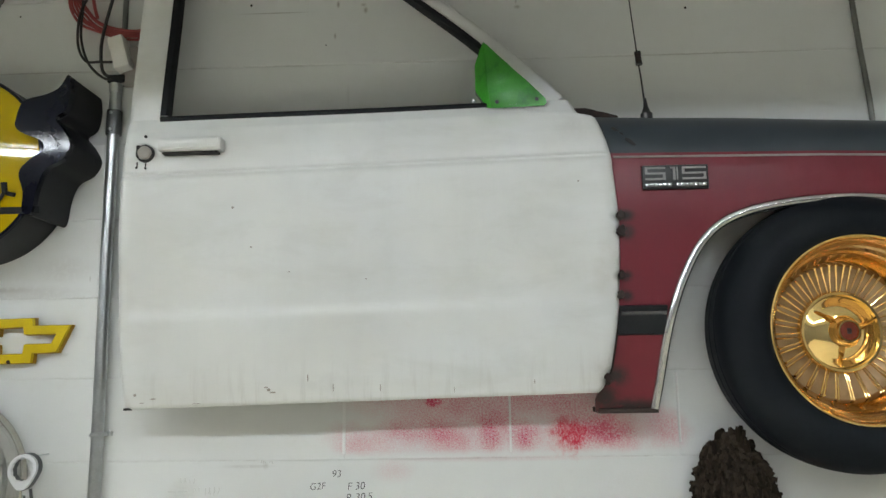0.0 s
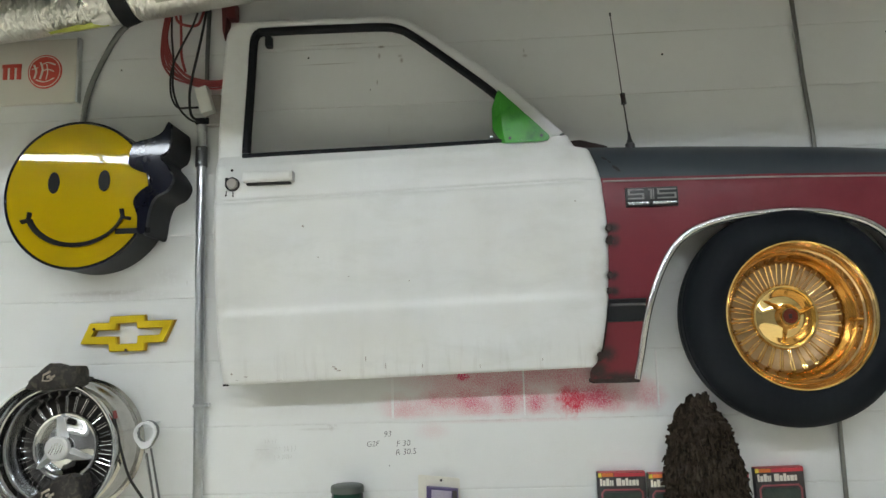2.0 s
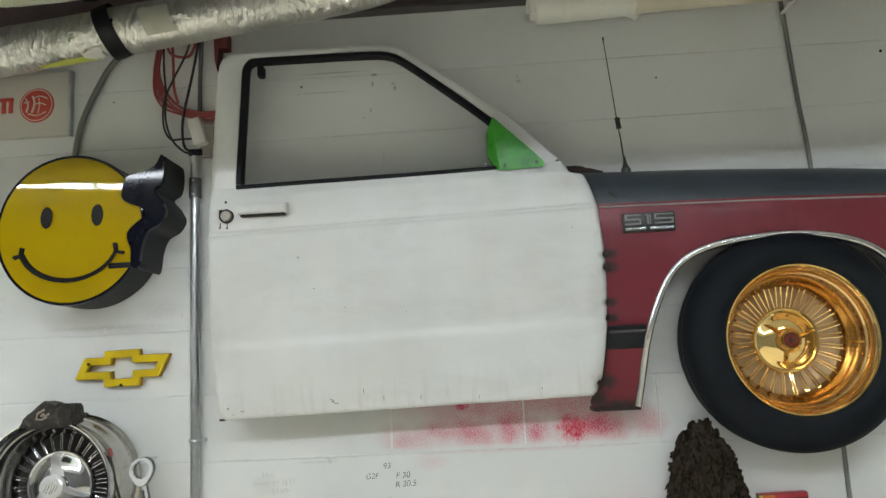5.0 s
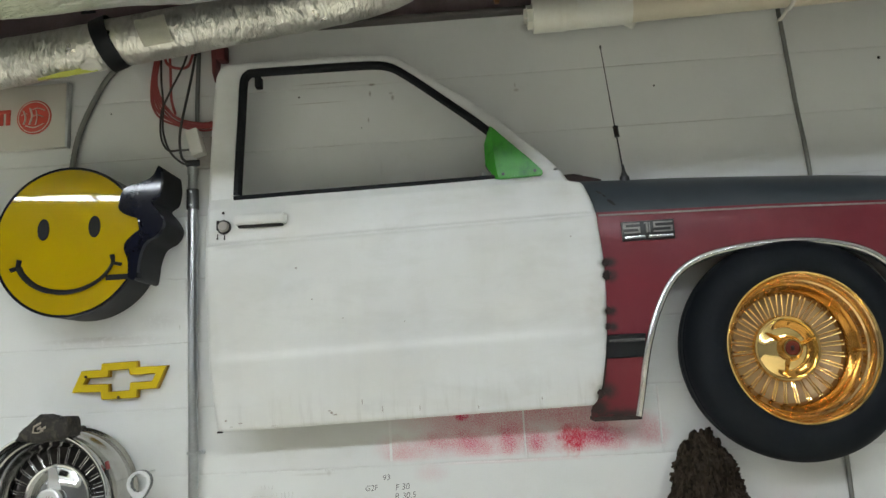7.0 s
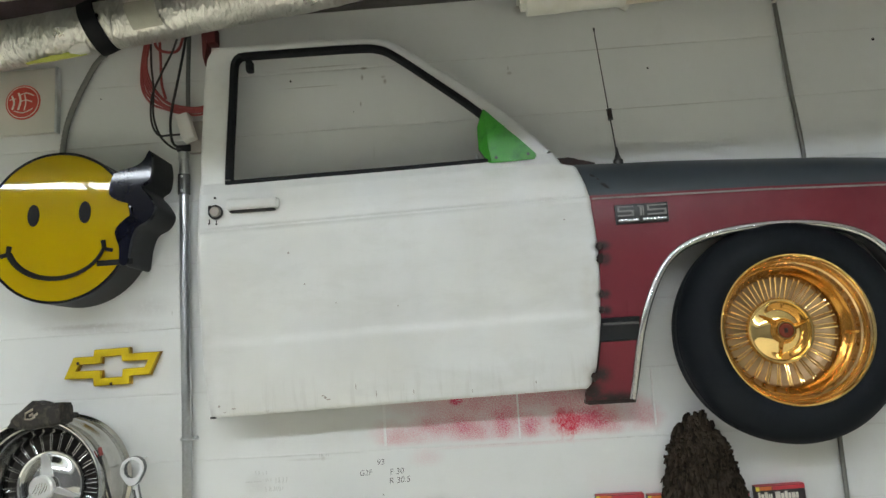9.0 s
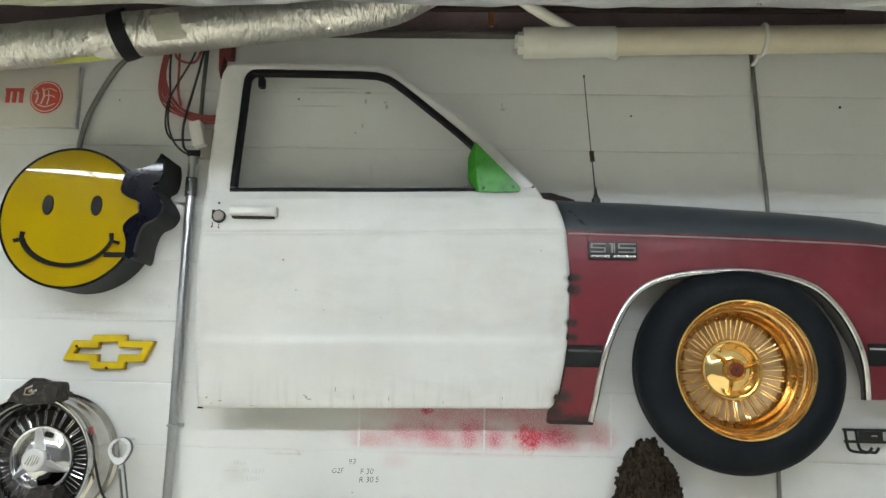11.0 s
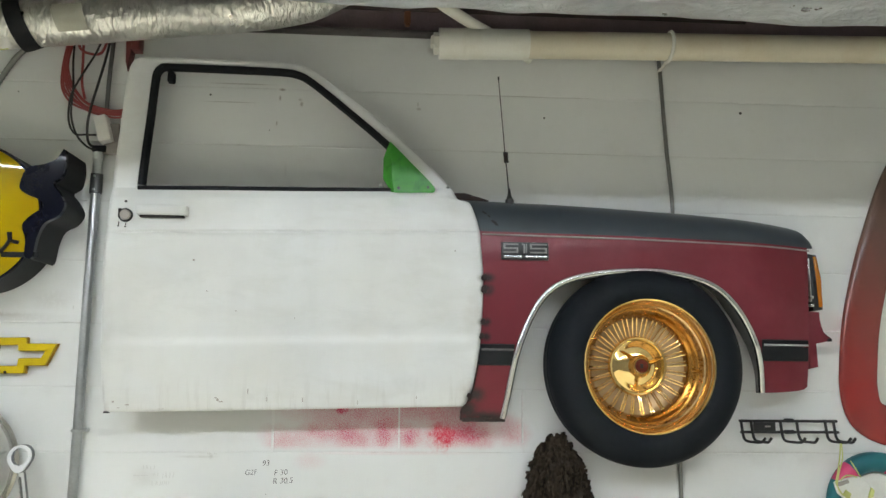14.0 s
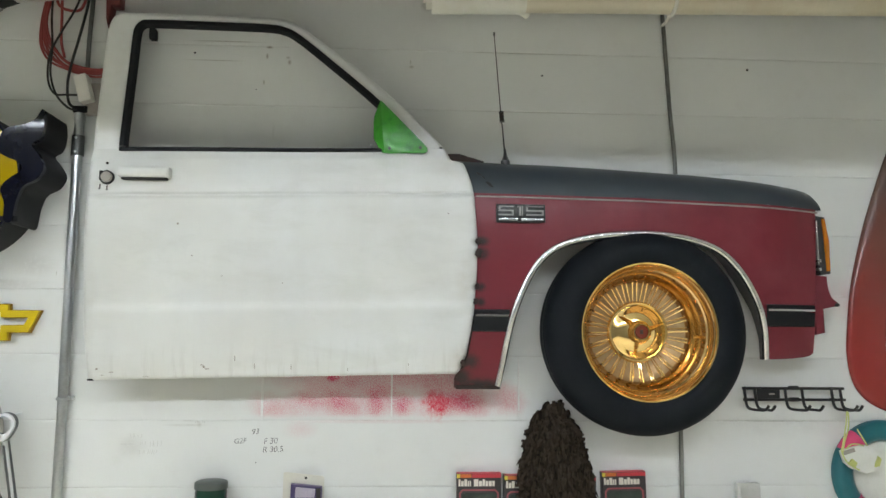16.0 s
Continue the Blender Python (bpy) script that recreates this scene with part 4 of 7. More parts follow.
# ---- front fender ----
FENDER_TOP = [(0.18, 2.050), (0.22, 2.046), (0.347, 2.041), (0.567, 2.034), (0.956, 2.014), (1.210, 1.994), (1.325, 1.982), (1.362, 1.976), (1.377, 1.966), (1.386, 1.944)]
FENDER_LINE = [(0.18, 1.921), (0.73, 1.913), (1.374, 1.893)]
RED_OVER = 0.006
ARCH = [(0.322, 1.335), (0.334, 1.393), (0.361, 1.530), (0.398, 1.632), (0.446, 1.714), (0.511, 1.764), (0.616, 1.793), (0.764, 1.805), (0.894, 1.795),
        (1.003, 1.760), (1.074, 1.697), (1.126, 1.612), (1.155, 1.517), (1.165, 1.421)]
FENDER_DEPTH = [(1.32, -0.118), (1.45, -0.136), (1.56, -0.155), (1.585, -0.157), (1.62, -0.157), (1.78, -0.164), (1.88, -0.164), (1.93, -0.158)]


def fender_y(x, z):
    line, top = lerp(FENDER_LINE, x), lerp(FENDER_TOP, x)
    y = soft_lerp(FENDER_DEPTH, min(z, line))
    if z > line:
        k = min(1.0, (z - line) / max(1e-4, top - line))
        y += 0.095 * (1 - math.sqrt(max(0.0, 1 - k * k * 0.98))) + 0.012 * k
    if x > 1.05:
        y += 0.060 * ((x - 1.05) / 0.32) ** 2
    return y


def arch_line(steps=8):
    return smooth_line([(x, 0, z) for x, z in ARCH], steps)


def fender():
    t = thing("truck_fender", (0.78, 0, 1.33), "maroon and slate pickup front fender hung on the wall", "truck fender")
    arch = arch_line()
    low = [(0.190, 1.332), (0.235, 1.331), (0.28, 1.331), (0.31, 1.332)] + [(p.x, p.z) for p in arch] + [(1.20, 1.421), (1.25, 1.423), (1.30, 1.427), (1.325, 1.432), (1.338, 1.440)]
    bm = bmesh.new()
    cols = []
    for x, z0 in low:
        line = lerp(FENDER_LINE, x) + RED_OVER
        col = []
        for k in range(25):
            z = z0 + (line - z0) * k / 24
            xx = x
            if x < 0.30:
                xx = max(x, soft_lerp(DOOR_FRONT, min(max(z - 0.024, 1.35), 2.045)) - 0.002 if z > 1.374 else x)
            if x > 1.30:
                xx = x + (z - 1.43) * 0.035 * (x - 1.30) / 0.038
            col.append(bm.verts.new((xx, fender_y(xx, z), z)))
        cols.append(col)
    for a, b in zip(cols, cols[1:]):
        for k in range(24):
            bm.faces.new((a[k], b[k], b[k + 1], a[k + 1]))
    rim = [e for e in bm.edges if e.is_boundary and max(v.co.z for v in e.verts) < 1.897]
    made = bmesh.ops.extrude_edge_only(bm, edges=rim)
    for v in made["geom"]:
        if isinstance(v, bmesh.types.BMVert):
            v.co.y = min(v.co.y + 0.010, -0.01)
    part("side_panel", bm, RED, t, "maroon painted lower panel", smooth=35)
    # slate upper edge that rolls back to the bonnet line
    bm = bmesh.new()
    cols = []
    for k in range(70):
        x = 0.190 + (1.380 - 0.190) * (1 - (1 - k / 69) ** 1.15)
        line, top = lerp(FENDER_LINE, x) + RED_OVER, soft_lerp(FENDER_TOP, x)
        col = [bm.verts.new((x, fender_y(x, line + (top - line) * s), line + (top - line) * s)) for s in (0, 0.08, 0.2, 0.35, 0.5, 0.65, 0.78, 0.88, 0.95, 0.985, 1.0)]
        end = col[-1].co
        col.append(bm.verts.new((end.x, end.y + 0.03, end.z - 0.004)))
        col.append(bm.verts.new((end.x, -0.004, end.z - 0.02)))
        cols.append(col)
    for a, b in zip(cols, cols[1:]):
        for k in range(len(a) - 1):
            bm.faces.new((a[k], b[k], b[k + 1], a[k + 1]))
    last = cols[-1]
    tip = bm.verts.new((last[0].co.x + 0.006, -0.03, last[0].co.z + 0.01))
    for k in range(len(last) - 1):
        bm.faces.new((last[k], tip, last[k + 1]))
    part("upper_panel", bm, SLATE, t, "slate grey painted upper edge", smooth=40)
    for z, dz, m, nm in ((0.0, 0.0028, SIGN_WHITE, "pinstripe"),):
        lines = []
        for s, dy in ((-dz, -0.001), (-dz * 0.6, -0.0022), (dz * 0.6, -0.0022), (dz, -0.001)):
            lines.append([(x, fender_y(x, lerp(FENDER_LINE, x) - 0.004 + z + s) + dy, lerp(FENDER_LINE, x) - 0.004 + z + s) for x in np.linspace(0.252, 1.362, 50)])
        part(nm, strip(lines), STRIPE, t)
    # bright wheel-arch trim: rounded bead with a return
    pts = arch
    n = len(pts)
    norm = []
    for k in range(n):
        along = (pts[min(k + 1, n - 1)] - pts[max(k - 1, 0)]).normalized()
        norm.append(Vector((-along.z, 0, along.x)))
    lines = []
    for w, dy in ((0.010, 0.002), (0.0095, -0.005), (0.006, -0.009), (0.0, -0.0105), (-0.006, -0.0095), (-0.010, -0.006), (-0.0115, 0.001)):
        line = []
        for p, nn in zip(pts, norm):
            q = p + nn * w
            line.append((q.x, fender_y(q.x, p.z + 0.005) + dy, q.z))
        lines.append(line)
    part("arch_trim", strip(lines), WORN_CHROME, t, "pitted chrome wheel-arch trim", smooth=60)
    lines = []
    for w, dy in ((-0.0105, 0.000), (-0.0112, 0.005), (-0.0112, 0.010), (-0.0105, 0.035), (-0.0090, 0.070)):
        line = []
        for p, nn in zip(pts, norm):
            q = p + nn * w
            # the return runs out towards its cut ends and where the tyre stands close under the arch
            room_left = min(1.0, max(0.0, (abs(p.x - 0.776) - 0.18) / 0.12)) * min(1.0, max(0.22, (p.z - 1.42) / 0.22))
            line.append((q.x, min(fender_y(p.x, p.z) + min(dy, 0.010) + max(0.0, dy - 0.010) * room_left, -0.008), q.z))
        lines.append(line)
    part("arch_return", strip(lines), ARCH_DARK, t, "dark inner return of the wheel arch")
    # rubbing strips with a bright line
    for x0, x1, z0, z1 in ((0.247, 0.356, 1.500, 1.568), (1.158, 1.334, 1.522, 1.592)):
        lines = []
        xs = np.linspace(x0, x1, 10)
        for z, dy in ((z0, 0.002), (z0 + 0.003, -0.008), (z1 - 0.003, -0.008), (z1, 0.002)):
            lines.append([(x if z > 1.53 or x0 > 1 else x - 0.006, fender_y(x, z) + dy, z) for x in xs])
        strip_ob = part("rubbing_strip", strip(lines), RUBBER, t, "black rubbing strip")
        lines = []
        zc = z1 - 0.018
        for z, dy in ((zc - 0.006, -0.007), (zc - 0.003, -0.011), (zc + 0.003, -0.011), (zc + 0.006, -0.007)):
            lines.append([(x, fender_y(x, z) + dy, z) for x in np.linspace(x0 + 0.004, x1 - 0.003, 10)])
        part("bright_insert", strip(lines), CHROME, strip_ob, "bright metal insert")
    # torch-cut lower end
    part("cut_end", box(0.196, 0.331, -0.126, -0.03, 1.326, 1.338, 0.002), RUST, t, "rusty torch-cut lower end")
    part("cut_upper_corner", prism([(0.158, 2.020), (0.158, 2.060), (0.172, 2.068), (0.205, 2.0685), (0.224, 2.064), (0.246, 2.052), (0.285, 2.046), (0.285, 2.020)], -0.078, -0.02, 0.004), RUST, t, "burnt upper corner")
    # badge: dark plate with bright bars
    yb = fender_y(0.39, 1.86)
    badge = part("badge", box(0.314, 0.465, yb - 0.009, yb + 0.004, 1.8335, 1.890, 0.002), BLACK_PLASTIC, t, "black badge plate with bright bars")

    def bar(x0, x1, z0, z1):
        part("badge_bar", box(x0, x1, yb - 0.0108, yb - 0.006, z0, z1, 0.0008), BADGE_GREY if z0 > 1.85 else SATIN, badge)
    lo, mid, hi, w = 1.8545, 1.8675, 1.8805, 0.0046
    for x0, x1 in ((0.320, 0.367), (0.405, 0.460)):
        for z in (lo, mid, hi):
            bar(x0, x1, z, z + w)
        bar(x0, x0 + 0.006, mid + w, hi)
        bar(x1 - 0.006, x1, lo + w, mid)
    bar(0.3835, 0.390, lo, hi + w)
    bar(0.3785, 0.3835, hi, hi + w)
    bar(0.3925, 0.3955, lo, hi + w)
    x = 0.3205
    for k in range(14):
        if k != 6:
            tall = 0.0085 if k % 3 else 0.0075
            bar(x, x + 0.0090, 1.8385, 1.8385 + tall)
        x += 0.0100
    # dark scratches in the slate paint
    for x, z, w, h in ((0.2640, 1.990, 0.009, 0.004), (0.2770, 1.978, 0.005, 0.003), (0.2930, 1.957, 0.010, 0.0055), (0.2990, 1.950, 0.008, 0.004)):
        y = fender_y(x, z)
        part("scratch", prism([(x + w * math.cos(a) - 0.2 * h * math.sin(a), z + h * math.sin(a) - 0.5 * w * math.cos(a)) for a in (k * math.pi / 5 for k in range(10))], y - 0.0022, y + 0.004), SHADOW_GAP, t)
    # side marker lamp at the leading edge
    lamp_body = part("marker_housing", prism([(1.358, 1.882), (1.392, 1.878), (1.404, 1.80), (1.404, 1.694), (1.372, 1.690), (1.366, 1.76)], -0.096, -0.02, 0.003), BLACK_PLASTIC, t, "black marker lamp housing")
    part("lens", prism([(1.380, 1.872), (1.391, 1.872), (1.4015, 1.79), (1.4020, 1.703), (1.390, 1.701), (1.386, 1.79)], -0.101, -0.05, 0.003), AMBER, lamp_body, "amber marker lens")
    part("bright_edge", box(1.357, 1.362, -0.106, -0.06, 1.72, 1.865, 0.001), WORN_CHROME, lamp_body)
    for z in (1.735, 1.708):
        part("clip", box(1.357, 1.368, -0.108, -0.08, z - 0.006, z + 0.004, 0.001), WORN_CHROME, lamp_body)
    tip = [(1.350, 1.690), (1.395, 1.686), (1.393, 1.64), (1.402, 1.615), (1.430, 1.600), (1.430, 1.590), (1.400, 1.590), (1.372, 1.585), (1.380, 1.505), (1.350, 1.498)]
    part("nose_bracket", prism(tip, -0.090, -0.03, 0.004), RED, t, "maroon painted nose bracket")
    part("bracket_bolt", box(1.415, 1.429, -0.095, -0.06, 1.589, 1.599, 0.002), SHADOW_GAP, t)


fender()


def antenna():
    t = thing("aerial", (0.354, -0.06, 2.035), "thin black whip aerial standing on the fender", "antenna")
    y = -0.075
    part("base", tube([(0.3555, y, 2.030), (0.3552, y, 2.048), (0.3550, y, 2.052), (0.3545, y, 2.066), (0.3540, y, 2.088)], lambda k: (0.015, 0.015, 0.011, 0.006, 0.003)[round(k * 4)], 16), BLACK_PLASTIC, t)
    part("whip", tube([(0.353, y, 2.07), (0.3465, y, 2.15), (0.341, y, 2.20), (0.319, y, 2.474)], lambda k: 0.0026 - 0.0012 * k, 8), BLACK_WIRE, t)
    part("coil", tube([(0.3445, y, 2.180), (0.3422, y, 2.208)], 0.0075, 12), RUST, t, "brown loading coil")
    for a, b in (((0.3447, y, 2.177), (0.3444, y, 2.181)), ((0.3423, y, 2.206), (0.342, y, 2.211))):
        part("coil_ferrule", tube([a, b], 0.0085, 12), BLACK_WIRE, t)
    part("tip", tube([(0.3194, y, 2.468), (0.3189, y, 2.478)], 0.003, 8), BLACK_PLASTIC, t)


antenna()


# ---- wheels ----
def wire_wheel(name, label, x, z, front, rim_r, back, metals, tyre, hub_k=1.0, deep=1.5):
    """A wire wheel whose axis runs into the wall: dished rim, spokes, hub and three-eared spinner."""
    gold, pale = metals
    t = thing(name, (x, 0, z - (0.308 if tyre else rim_r)), label, "wheel")
    k = rim_r / 0.208
    f = front

    def sunk(line):
        return [(r, f + (d if d < 0.034 else 0.034 + (d - 0.034) * deep)) for r, d in line]
    rim = [(0.196 * k, f + 0.012), (0.203 * k, f + 0.001), (0.207 * k, f), (0.210 * k, f + 0.004), (0.2095 * k, f + 0.010), (0.203 * k, f + 0.013), (0.196 * k, f + 0.012)]
    part("rim_lip", lathe(rim, x, z, 96), pale, t, "polished outer lip")
    barrel = sunk([(0.199 * k, 0.006), (0.191 * k, 0.016), (0.188 * k, 0.034), (0.1835 * k, 0.037), (0.1815 * k, 0.052), (0.1765 * k, 0.056), (0.174 * k, 0.066),
                   (0.164 * k, 0.076), (0.158 * k, 0.083), (0.1555 * k, 0.092), (0.153 * k, 0.098)])
    dish = sunk([(0.1545 * k, 0.095), (0.149 * k, 0.1005), (0.138 * k, 0.104), (0.115 * k, 0.107), (0.085 * k, 0.110), (0.0, 0.111)])
    # Added disc closes the open spokes; on chrome its dark colour is painted shade.
    part("dish", lathe(dish, x, z, 72), GOLD_DISH if tyre else DARK_DISH, t, "satin gold dish behind the spokes" if tyre else "dark disc standing for the shade behind the spokes")
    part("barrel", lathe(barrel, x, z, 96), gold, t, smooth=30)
    if not tyre:
        outer = [(0.208 * k, f + 0.008), (0.203 * k, f + 0.014), (0.201 * k, f + 0.040), (0.193 * k, f + 0.050), (0.188 * k, f + 0.060), (0.188 * k, f + 0.078), (0.196 * k, f + 0.086), (0.197 * k, f + 0.112), (0.203 * k, f + 0.122), (0.206 * k, f + 0.140), (0.202 * k, back - 0.034), (0.204 * k, back - 0.014), (0.213 * k, back - 0.006), (0.212 * k, back), (0.10, back)]
        part("outer_barrel", lathe(outer, x, z, 96), DULL_CHROME, t, smooth=28)
    hub_y = f + 0.034 + 0.034 * deep + (0.034 if tyre else 0.008)
    rise = 0.72 if tyre else 1.0
    h = k * hub_k
    hub = [(0.0, hub_y - 0.017), (0.030 * h, hub_y - 0.016), (0.042 * h, hub_y - 0.0125), (0.052 * h, hub_y - 0.009), (0.062 * h, hub_y - 0.0035), (0.070 * h, hub_y + 0.002), (0.077 * h, hub_y + 0.005), (0.080 * h, hub_y - 0.001), (0.085 * h, hub_y - 0.002), (0.088 * h, hub_y + 0.002),
           (0.089 * h, hub_y + 0.014), (0.080 * h, hub_y + 0.022), (0.075 * h, hub_y + 0.03), (0.07 * h, hub_y + 0.055)]
    part("hub", lathe(hub, x, z, 64), pale, t, "domed bright hub")
    # spokes: one mesh, turned about the axis; alternate ones lean and sit deeper
    shapes = []
    for lean, r0, y0, r1, y1 in ((0.022, 0.082 * hub_k, hub_y + 0.008, 0.155, f + 0.034 + 0.050 * deep), (-0.022, 0.082 * hub_k, hub_y + 0.018, 0.157, f + 0.034 + 0.056 * deep)):
        a = Vector((r0 * k, y0, 0))
        b = Vector((r1 * k * math.cos(lean), y1, r1 * k * math.sin(lean)))
        bm = tube([a, a.lerp(b, 0.50), a.lerp(b, 0.62), a.lerp(b, 0.93), b], lambda s: ((0.0019 if s < 0.3 else 0.0027 if s < 0.8 else 0.0040) if tyre else (0.0013 if s < 0.3 else 0.0019 if s < 0.9 else 0.0023)) * k, 8)
        shapes.append(finish(bm, "spoke", pale))
    count = 56
    for j in range(count):
        ob = new("spoke", shapes[j % 2])
        ob.parent = t
        ob.matrix_parent_inverse = t.matrix_basis.inverted()
        ob.matrix_basis = pose(x, 0, z) @ Matrix.Rotation(2 * math.pi * j / count, 4, "Y")
    # spinner with three swept ears
    bright = pale if tyre else WRENCH
    spinner = part("spinner", lathe([(0.0, hub_y - 0.046 * rise), (0.024 * k, hub_y - 0.044 * rise), (0.034 * k, hub_y - 0.030 * rise), (0.040 * k, hub_y - 0.008)], x, z, 40), pale, t, "three-eared knock-off spinner")
    for j in range(3):
        a0 = radians((12 if tyre else 92) + 120 * j)
        reach, half = (0.076 * k, 0.021) if tyre else (0.098 * k, 0.030)
        u, v = Vector((math.cos(a0), 0, math.sin(a0))), Vector((-math.sin(a0), 0, math.cos(a0)))
        at = Vector((x, 0, z))
        bm = bmesh.new()
        ridge, low, high = [], [], []
        for q, (r, w) in enumerate(((0.015, 1.0), (0.45, 0.78), (0.80, 0.42), (1.0, 0.12))):
            y = hub_y - 0.036 * rise + 0.006 * q
            c = at + u * (reach * r) + v * (0.004 * q)
            ridge.append(tuple(c + Vector((0, y - 0.006, 0))))
            low.append(tuple(c - v * half * w * k + Vector((0, y + 0.012, 0))))
            high.append(tuple(c + v * half * w * 0.55 * k + Vector((0, y + 0.008, 0))))
        strip([[(p[0], p[1] + 0.012, p[2]) for p in low], low, ridge, high, [(p[0], p[1] + 0.012, p[2]) for p in high]], bm)
        part("ear", bm, bright, spinner, smooth=25)
    cr = 0.020 if tyre else 0.038
    part("cap", lathe([(0.0, hub_y - 0.050 * rise), (cr * 0.85 * k, hub_y - 0.0495 * rise), (cr * k, hub_y - 0.046 * rise), (cr * k, hub_y - 0.030 * rise)], x, z, 40), COPPER_RED if tyre else WRENCH, spinner, "red-bronze centre cap" if tyre else "plain bright centre cap", 20)
    if not tyre:
        for dx, lean, h in ((-0.016, 0.006, 0.012), (-0.008, 0.007, 0.016), (0.001, 0.005, 0.017), (0.009, 0.007, 0.015), (0.017, 0.004, 0.010)):
            part("cap_mark", tube([(x + dx - lean, hub_y - 0.0498, z - h), (x + dx + 0.002, hub_y - 0.0500, z), (x + dx + lean, hub_y - 0.0498, z + h)], 0.0011, 6), DULL_CHROME, spinner)
    if tyre:
        part("cap_mark", box(x - 0.005, x + 0.005, hub_y - 0.0515 * rise, hub_y - 0.048 * rise, z - 0.007, z + 0.007, 0.002), RUST, spinner)
        part("cap_ring", lathe([(0.0195, hub_y - 0.046 * rise), (0.0215, hub_y - 0.0525 * rise), (0.025, hub_y - 0.0525 * rise), (0.028, hub_y - 0.044 * rise)], x, z, 40), pale, spinner)
        prof = [(0.198, f + 0.018), (0.207, f + 0.008), (0.213, f + 0.001), (0.222, f - 0.004), (0.236, f - 0.0075), (0.252, f - 0.0075), (0.266, f - 0.003), (0.280, f + 0.005), (0.292, f + 0.016),
                (0.302, f + 0.030), (0.3085, f + 0.046), (0.3105, f + 0.058), (0.3075, f + 0.060), (0.3075, f + 0.064), (0.311, f + 0.066), (0.312, f + 0.090), (0.3085, f + 0.092), (0.3085, f + 0.096), (0.312, f + 0.098), (0.311, f + 0.124),
                (0.3075, f + 0.126), (0.3075, f + 0.130), (0.3095, f + 0.132), (0.306, f + 0.150), (0.296, f + 0.166), (0.276, f + 0.182), (0.24, f + 0.192), (0.20, f + 0.185)]
        prof = [(r if r < 0.25 else r + 0.0045 * (r - 0.25) / 0.06, y) for r, y in prof]
        part("tyre", lathe(prof, x + 0.0015, z, 120), TYRE, t, "narrow plain black tyre", smooth=35)
        part("valve_stem", tube([(x + 0.166, f + 0.085, z - 0.014), (x + 0.190, f + 0.045, z - 0.016)], 0.005, 8), pale, t)
    return t


wire_wheel("gold_wire_wheel", "gold plated wire wheel with a black tyre hung under the fender", 0.776, 1.503, -0.200, 0.2105, -0.02, (GOLD, GOLD_PALE), True, 1.08, 1.60)
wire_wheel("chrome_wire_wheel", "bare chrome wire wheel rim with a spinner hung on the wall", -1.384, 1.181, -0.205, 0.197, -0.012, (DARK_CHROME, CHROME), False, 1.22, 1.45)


# ---- signs on the wall ----
def smiley_sign():
    t = thing("smiley_sign", (-1.352, 0, 1.71), "yellow round smiling face sign with a deep dark return", "sign")
    cx, cz, r, f = -1.352, 1.943, 0.233, -0.155
    part("return", lathe([(r - 0.004, f + 0.004), (r, f + 0.006), (r, -0.004), (r - 0.01, -0.003), (0.05, -0.002)], cx, cz, 96), BLACK_SIDE, t, "dark grey sign return")
    # the face bellies and is warped very slightly
    bm = lathe([(q * 0.0125, f - 0.0014 * (1 - (q / 18) ** 2)) for q in range(19)] + [(r - 0.006, f + 0.006)], cx, cz, 96)
    for v in bm.verts:
        v.co.y += 0.036 * (v.co.x - cx) * (v.co.z - cz)
    face = part("face", bm, YELLOW, t, "glossy yellow face", smooth=60)
    part("edge_line", lathe([(r - 0.008, f - 0.0008), (r - 0.005, f - 0.003), (r - 0.0005, f - 0.002), (r + 0.001, f + 0.006)], cx, cz, 96), BLACK_GLOSS, t)
    for x in (-1.426, -1.266):
        part("eye", prism(oval(x, 1.983, 0.0180, 0.0335, 36, -0.03), f - 0.0045, f + 0.002, 0.0006), MATT_BLACK, face)
    arc = []
    for k in range(25):
        a = radians(196 + (344 - 196) * k / 24)
        arc.append((-1.352 + 0.151 * math.cos(a), f - 0.0015, 1.903 + 0.115 * math.sin(a)))
    part("mouth", tube(arc, 0.0128, 10, flat=0.3), MATT_BLACK, face, "black curved mouth line")
    for s in (-1, 1):
        x = -1.352 + s * 0.147
        part("cheek_tick", tube([(x - s * 0.002, f - 0.001, 1.893), (x + s * 0.002, f - 0.001, 1.868), (x + s * 0.026, f - 0.001, 1.862)], 0.0105, 8, flat=0.4), MATT_BLACK, face)
    part("stem_line", box(-1.228, -1.118, f - 0.0035, f + 0.002, 1.815, 1.832, 0.001), MATT_BLACK, face)
    # black windblown scarf at the edge, as deep as the sign
    line = [(-1.187, 2.045), (-1.170, 2.094), (-1.115, 2.110), (-1.083, 2.127), (-1.063, 2.159), (-1.056, 2.130), (-1.056, 2.102), (-1.064, 2.068), (-1.088, 2.048), (-1.066, 2.018), (-1.048, 1.980), (-1.066, 1.944),
            (-1.104, 1.921), (-1.122, 1.876), (-1.132, 1.815), (-1.154, 1.820), (-1.156, 1.868), (-1.169, 1.914), (-1.146, 1.945), (-1.112, 1.971), (-1.122, 1.994), (-1.160, 2.010), (-1.182, 2.024)]
    shape = [(p.x, p.z) for p in smooth_line([(x, 0, z) for x, z in line], 5, True)]
    scarf = part("scarf", prism(shape, f - 0.012, f + 0.010), BLACK_GLOSS, t, "glossy black windblown scarf shape", smooth=30)
    part("scarf_return", ring_plate([(x, z) for x, z in shape], [(x + (cx + 0.25 - x) * 0.03, z + (1.99 - z) * 0.03) for x, z in shape], f + 0.006, -0.003), BLACK_SIDE, scarf)


smiley_sign()


